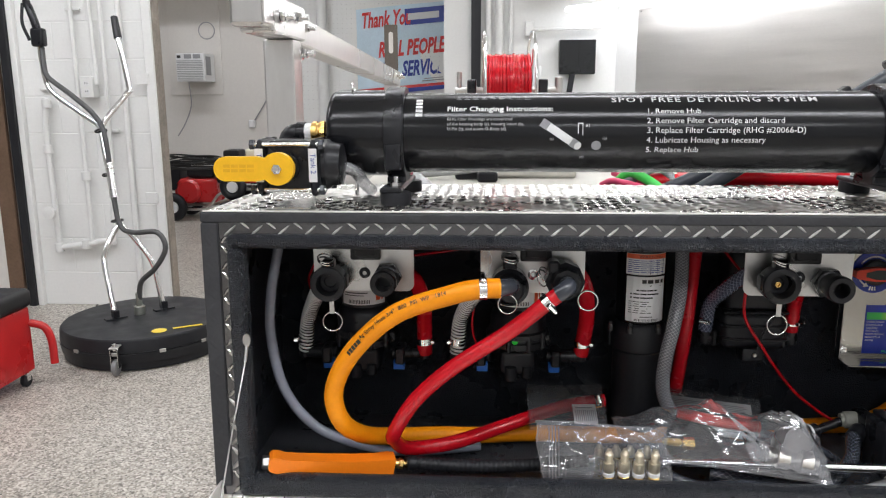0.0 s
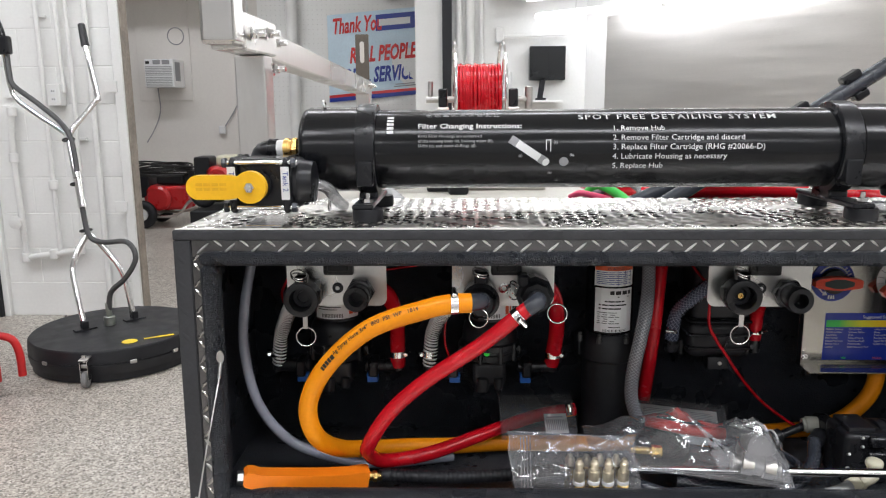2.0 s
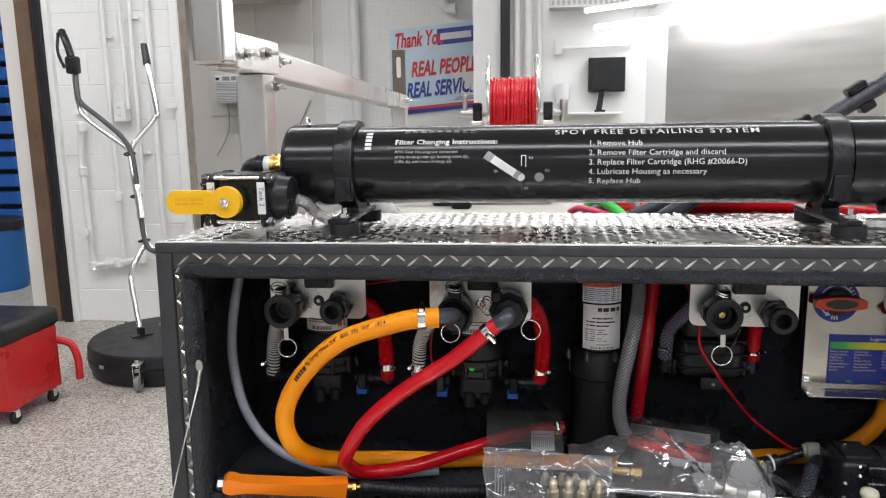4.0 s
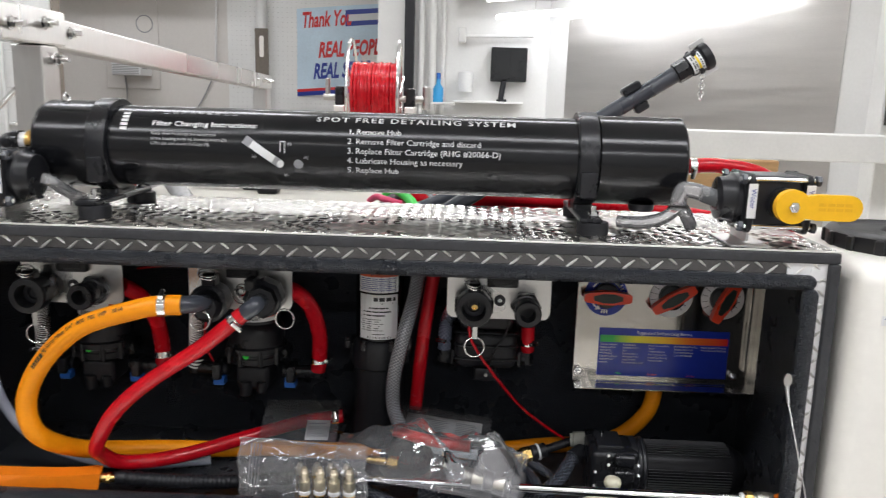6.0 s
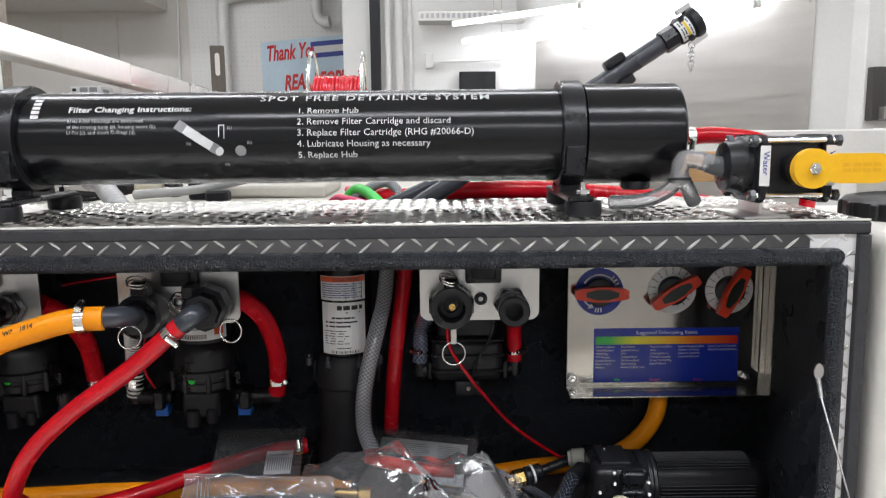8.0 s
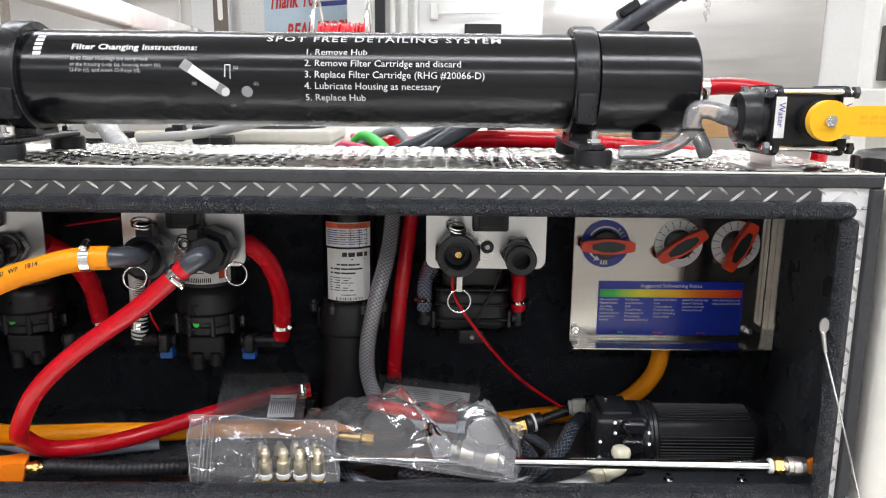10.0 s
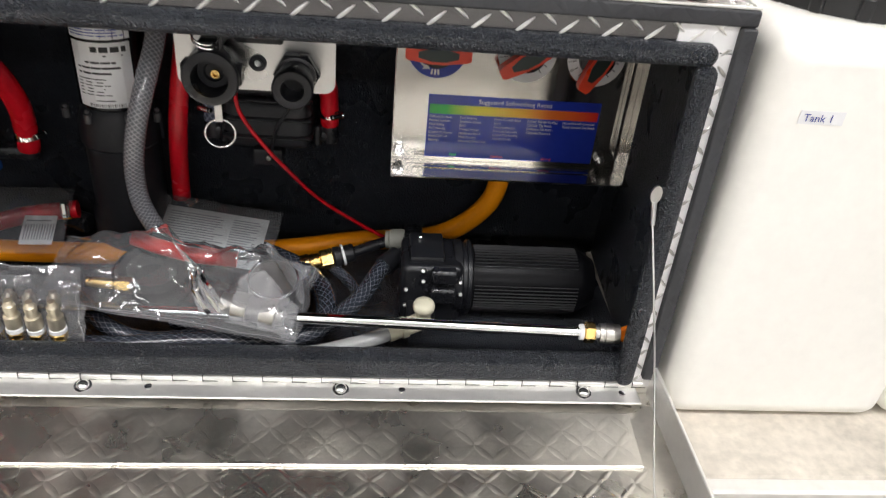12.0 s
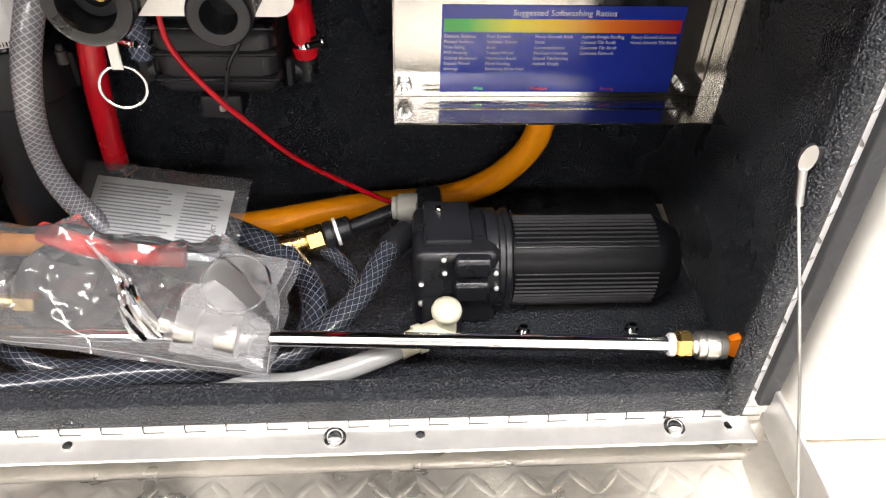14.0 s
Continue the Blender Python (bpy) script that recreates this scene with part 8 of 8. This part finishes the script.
part("name_bar", bm, PRINT, vin, "plain white bar")
bm = B()
bars(bm, [(0.72, 0.98, 0.1, 0.112), (0.74, 0.95, 0.125, 0.134)], lambda a, c: on_banner(a, c, 0.006))
part("script_bars", bm, GREYINK, vin, "thin grey bars")
bm = B()
bars(bm, [(0.0, 1.5, 0.045, 0.075)], lambda a, c: on_banner(a, c, 0.006))
part("red_stripe", bm, REDINK, vin, "red stripe")
bm = B()
bars(bm, [(0.0, 1.5, 0.0, 0.045)], lambda a, c: on_banner(a, c, 0.006))
part("blue_stripe", bm, BLUEINK, vin, "blue stripe")

peg = thing("pegboard", "off-white perforated pegboard sheet covering the far wall", "pegboard", kind="structure")
bm = B()
block(bm, -1.93, -0.0, 7.538, 7.548, 0.2, CEIL)
part("sheet", bm, WHITEPAINT, peg)


def hole_rows():
    bm = B()
    for j in range(40):
        for i in range(36):
            c = Vector((-1.88 + 0.051 * i, 7.5375, 0.9 + 0.051 * j))
            bm.faces.new([bm.verts.new(c + Vector((0.0042 * math.cos(a), 0, 0.0042 * math.sin(a)))) for a in (0, 1.05, 2.09, 3.14, 4.19, 5.24)])
    return bm


tagged(part("peg_holes", hole_rows(), PEGHOLE, peg), kind="stuff")
pvc = thing("drain_pipe", "thick white plastic drain pipe bending along the far wall", "pipe")
bm = B()
sweep(bm, [(-1.53, 7.45, FLOOR), (-1.53, 7.45, 1.2), (-1.53, 7.45, 2.25), (-1.52, 7.45, 2.36), (-1.44, 7.45, 2.42), (-0.9, 7.45, 2.49), (-0.55, 7.45, 2.53)], 0.06, 16, 0.04)
part("pipe", bm, PIPEPAINT, pvc, "", 60)
bm = B()
sweep(bm, [(-0.55, 7.45, 2.6), (-0.54, 7.45, 2.4), (-0.53, 7.45, 2.22), (-0.47, 7.44, 2.16), (-0.4, 7.43, 2.16)], 0.055, 16, 0.03)
part("trap", bm, PIPEPAINT, pvc, "", 60)
cnd = thing("wall_cable", "thin white cable running down the far wall", "cable")
bm = B()
sweep(bm, [(-2.02, 7.5, 3.0), (-2.03, 7.5, 2.2), (-2.06, 7.5, 1.3)], 0.012, 8, 0.1)
part("cable", bm, PIPEPAINT, cnd, "", 60)

# ---- back wall fittings ----
cab = thing("wall_cabinet", "small dark smoked-glass cabinet on the white back wall", "cabinet")
bm = B()
block(bm, 0.93, 1.25, 5.96, 6.095, 1.215, 1.512, 0.006, 1)
part("case", bm, SMOKE, cab)
bm = B()
block(bm, 0.95, 1.1, 5.95, 5.958, 1.235, 1.495, 0.002, 1)
part("door", bm, SMOKE, cab, "dark glass door")
sh1 = thing("wall_shelf", "narrow white shelf with a handset on the back wall", "shelf")
bm = B()
block(bm, 0.6, 1.22, 5.9, 6.095, 1.02, 1.04, 0.003, 1)
part("board", bm, WHITEPAINT, sh1)
hs = thing("handset", "black handset standing on the wall shelf", "handset")
bm = B()
block(bm, 1.0, 1.05, 5.96, 6.0, 1.055, 1.26, 0.01, 2, Matrix.Translation((1.02, 0, 1.04)) @ Matrix.Rotation(radians(8), 4, "Y") @ Matrix.Translation((-1.02, 0, -1.04)))
block(bm, 0.99, 1.08, 5.93, 6.03, 1.04, 1.06, 0.004, 1)
part("body", bm, MATT, hs)
disp = thing("dispenser", "white round dispenser on the back wall", "dispenser")
bm = B()
lathe(bm, (0.71, 6.02, 1.12), (0, 0, 1), [(0, 0), (0, 0.06), (0.12, 0.07), (0.17, 0.065), (0.18, 0)], 24)
part("body", bm, LABEL, disp, "", 40)
bot = thing("spray_bottle", "bright blue bottle standing by the pipes", "bottle")
bm = B()
lathe(bm, (0.47, 5.88, 1.02), (0, 0, 1), [(0, 0), (0, 0.045), (0.12, 0.045), (0.16, 0.02), (0.2, 0.018), (0.2, 0)], 20)
part("bottle", bm, surface("clear_blue_liquid", (0.05, 0.35, 0.7), 0.2), bot, "", 40)
bm = B()
lathe(bm, (0.47, 5.88, 1.22), (0, 0, 1), [(0, 0.02), (0.05, 0.02), (0.055, 0)], 16)
part("cap", bm, BLUECLIP, bot, "", 40)
ledge = thing("pipe_ledge", "white bracket ledge carrying bottles on the back wall", "shelf")
bm = B()
block(bm, 0.25, 0.62, 5.8, 5.95, 1.0, 1.02, 0.003, 1)
block(bm, 0.3, 0.33, 5.82, 6.03, 0.9, 1.0, 0.003, 1)
part("ledge", bm, PIPEPAINT, ledge)
tow = thing("rail_bracket", "white rail and bracket on the back wall", "rail")
bm = B()
rod(bm, (0.64, 6.02, 1.6), (1.3, 6.02, 1.62), 0.014, 12)
block(bm, 0.63, 0.7, 6.0, 6.095, 1.55, 1.68, 0.006, 1)
part("rail", bm, PIPEPAINT, tow)
tray = thing("cable_tray", "perforated white cable tray along the back wall", "cable tray")
bm = B()
block(bm, 0.58, 1.5, 5.85, 6.09, 1.93, 1.945, 0.002, 1)
block(bm, 0.58, 1.5, 5.84, 5.855, 1.93, 2.01, 0.002, 1)
part("tray", bm, GALV, tray)
for k in range(20):
    bm = B()
    block(bm, 0.6 + 0.045 * k, 0.625 + 0.045 * k, 5.836, 5.8395, 1.95, 1.99)
    part("tray_slot", bm, GREYINK, tray)
rk = thing("wire_rack", "white wire rack above the strip light", "rack")
for v, z in ((0.35, 2.17), (0.35, 2.34), (0.75, 2.17)):
    bm = B()
    rod(bm, OBL @ Vector((-0.2, v, z)), OBL @ Vector((3.2, v, z)), 0.016, 10)
    part("rack_rail", bm, PIPEPAINT, rk, "", 40)
for u in (0.2, 0.9, 1.6, 2.3, 3.0):
    bm = B()
    rod(bm, OBL @ Vector((u, 0.0, 2.17)), OBL @ Vector((u, 0.76, 2.17)), 0.01, 8)
    part("rack_bar", bm, PIPEPAINT, rk, "", 40)
brush = thing("red_brush", "red-handled brush lying on the wire rack", "brush")
bm = B()
rod(bm, OBL @ Vector((1.7, 0.6, 2.21)), OBL @ Vector((2.6, 0.6, 2.215)), 0.02, 10)
part("handle", bm, REDPAINT, brush, "red handle", 40)
bm = B()
block(bm, 1.55, 1.72, 0.55, 0.65, 2.185, 2.25, 0.01, 1, OBL)
part("head", bm, MATT, brush)

# ---- through the left doorway ----
bins = thing("bin_rack", "dark rack hung with rows of small blue bins", "bin rack")
bm = B()
block(bm, -4.3, -3.34, 4.28, 4.32, FLOOR, 2.0, 0.004, 1)
part("back_panel", bm, MATT, bins)
for j in range(12):
    for i in range(4):
        bm = B()
        block(bm, -4.2 + 0.22 * i, -4.0 + 0.22 * i, 4.16, 4.28, 0.3 + 0.13 * j, 0.39 + 0.13 * j, 0.008, 1)
        part("bin", bm, BLUECLIP, bins)
brl = thing("blue_barrel", "blue plastic barrel with black rim by the doorway", "barrel")
bm = B()
lathe(bm, (-3.42, 3.95, FLOOR), (0, 0, 1), [(0, 0), (0, 0.2), (0.1, 0.22), (0.4, 0.22), (0.44, 0.215), (0.44, 0)], 32)
part("barrel", bm, surface("blue_barrel_plastic", (0.015, 0.12, 0.36), 0.4), brl, "", 40)
bm = B()
lathe(bm, (-3.42, 3.95, FLOOR + 0.44), (0, 0, 1), [(0, 0.225), (0.06, 0.228), (0.07, 0.2), (0.07, 0)], 32)
part("rim", bm, MATT, brl, "black lid", 40)
cbx = thing("cardboard_box", "plain brown cardboard box on the far floor", "box")
bm = B()
block(bm, -4.4, -3.7, 4.7, 5.3, FLOOR, FLOOR + 0.5, 0.004, 1)
part("carton", bm, CARDBOARD, cbx)
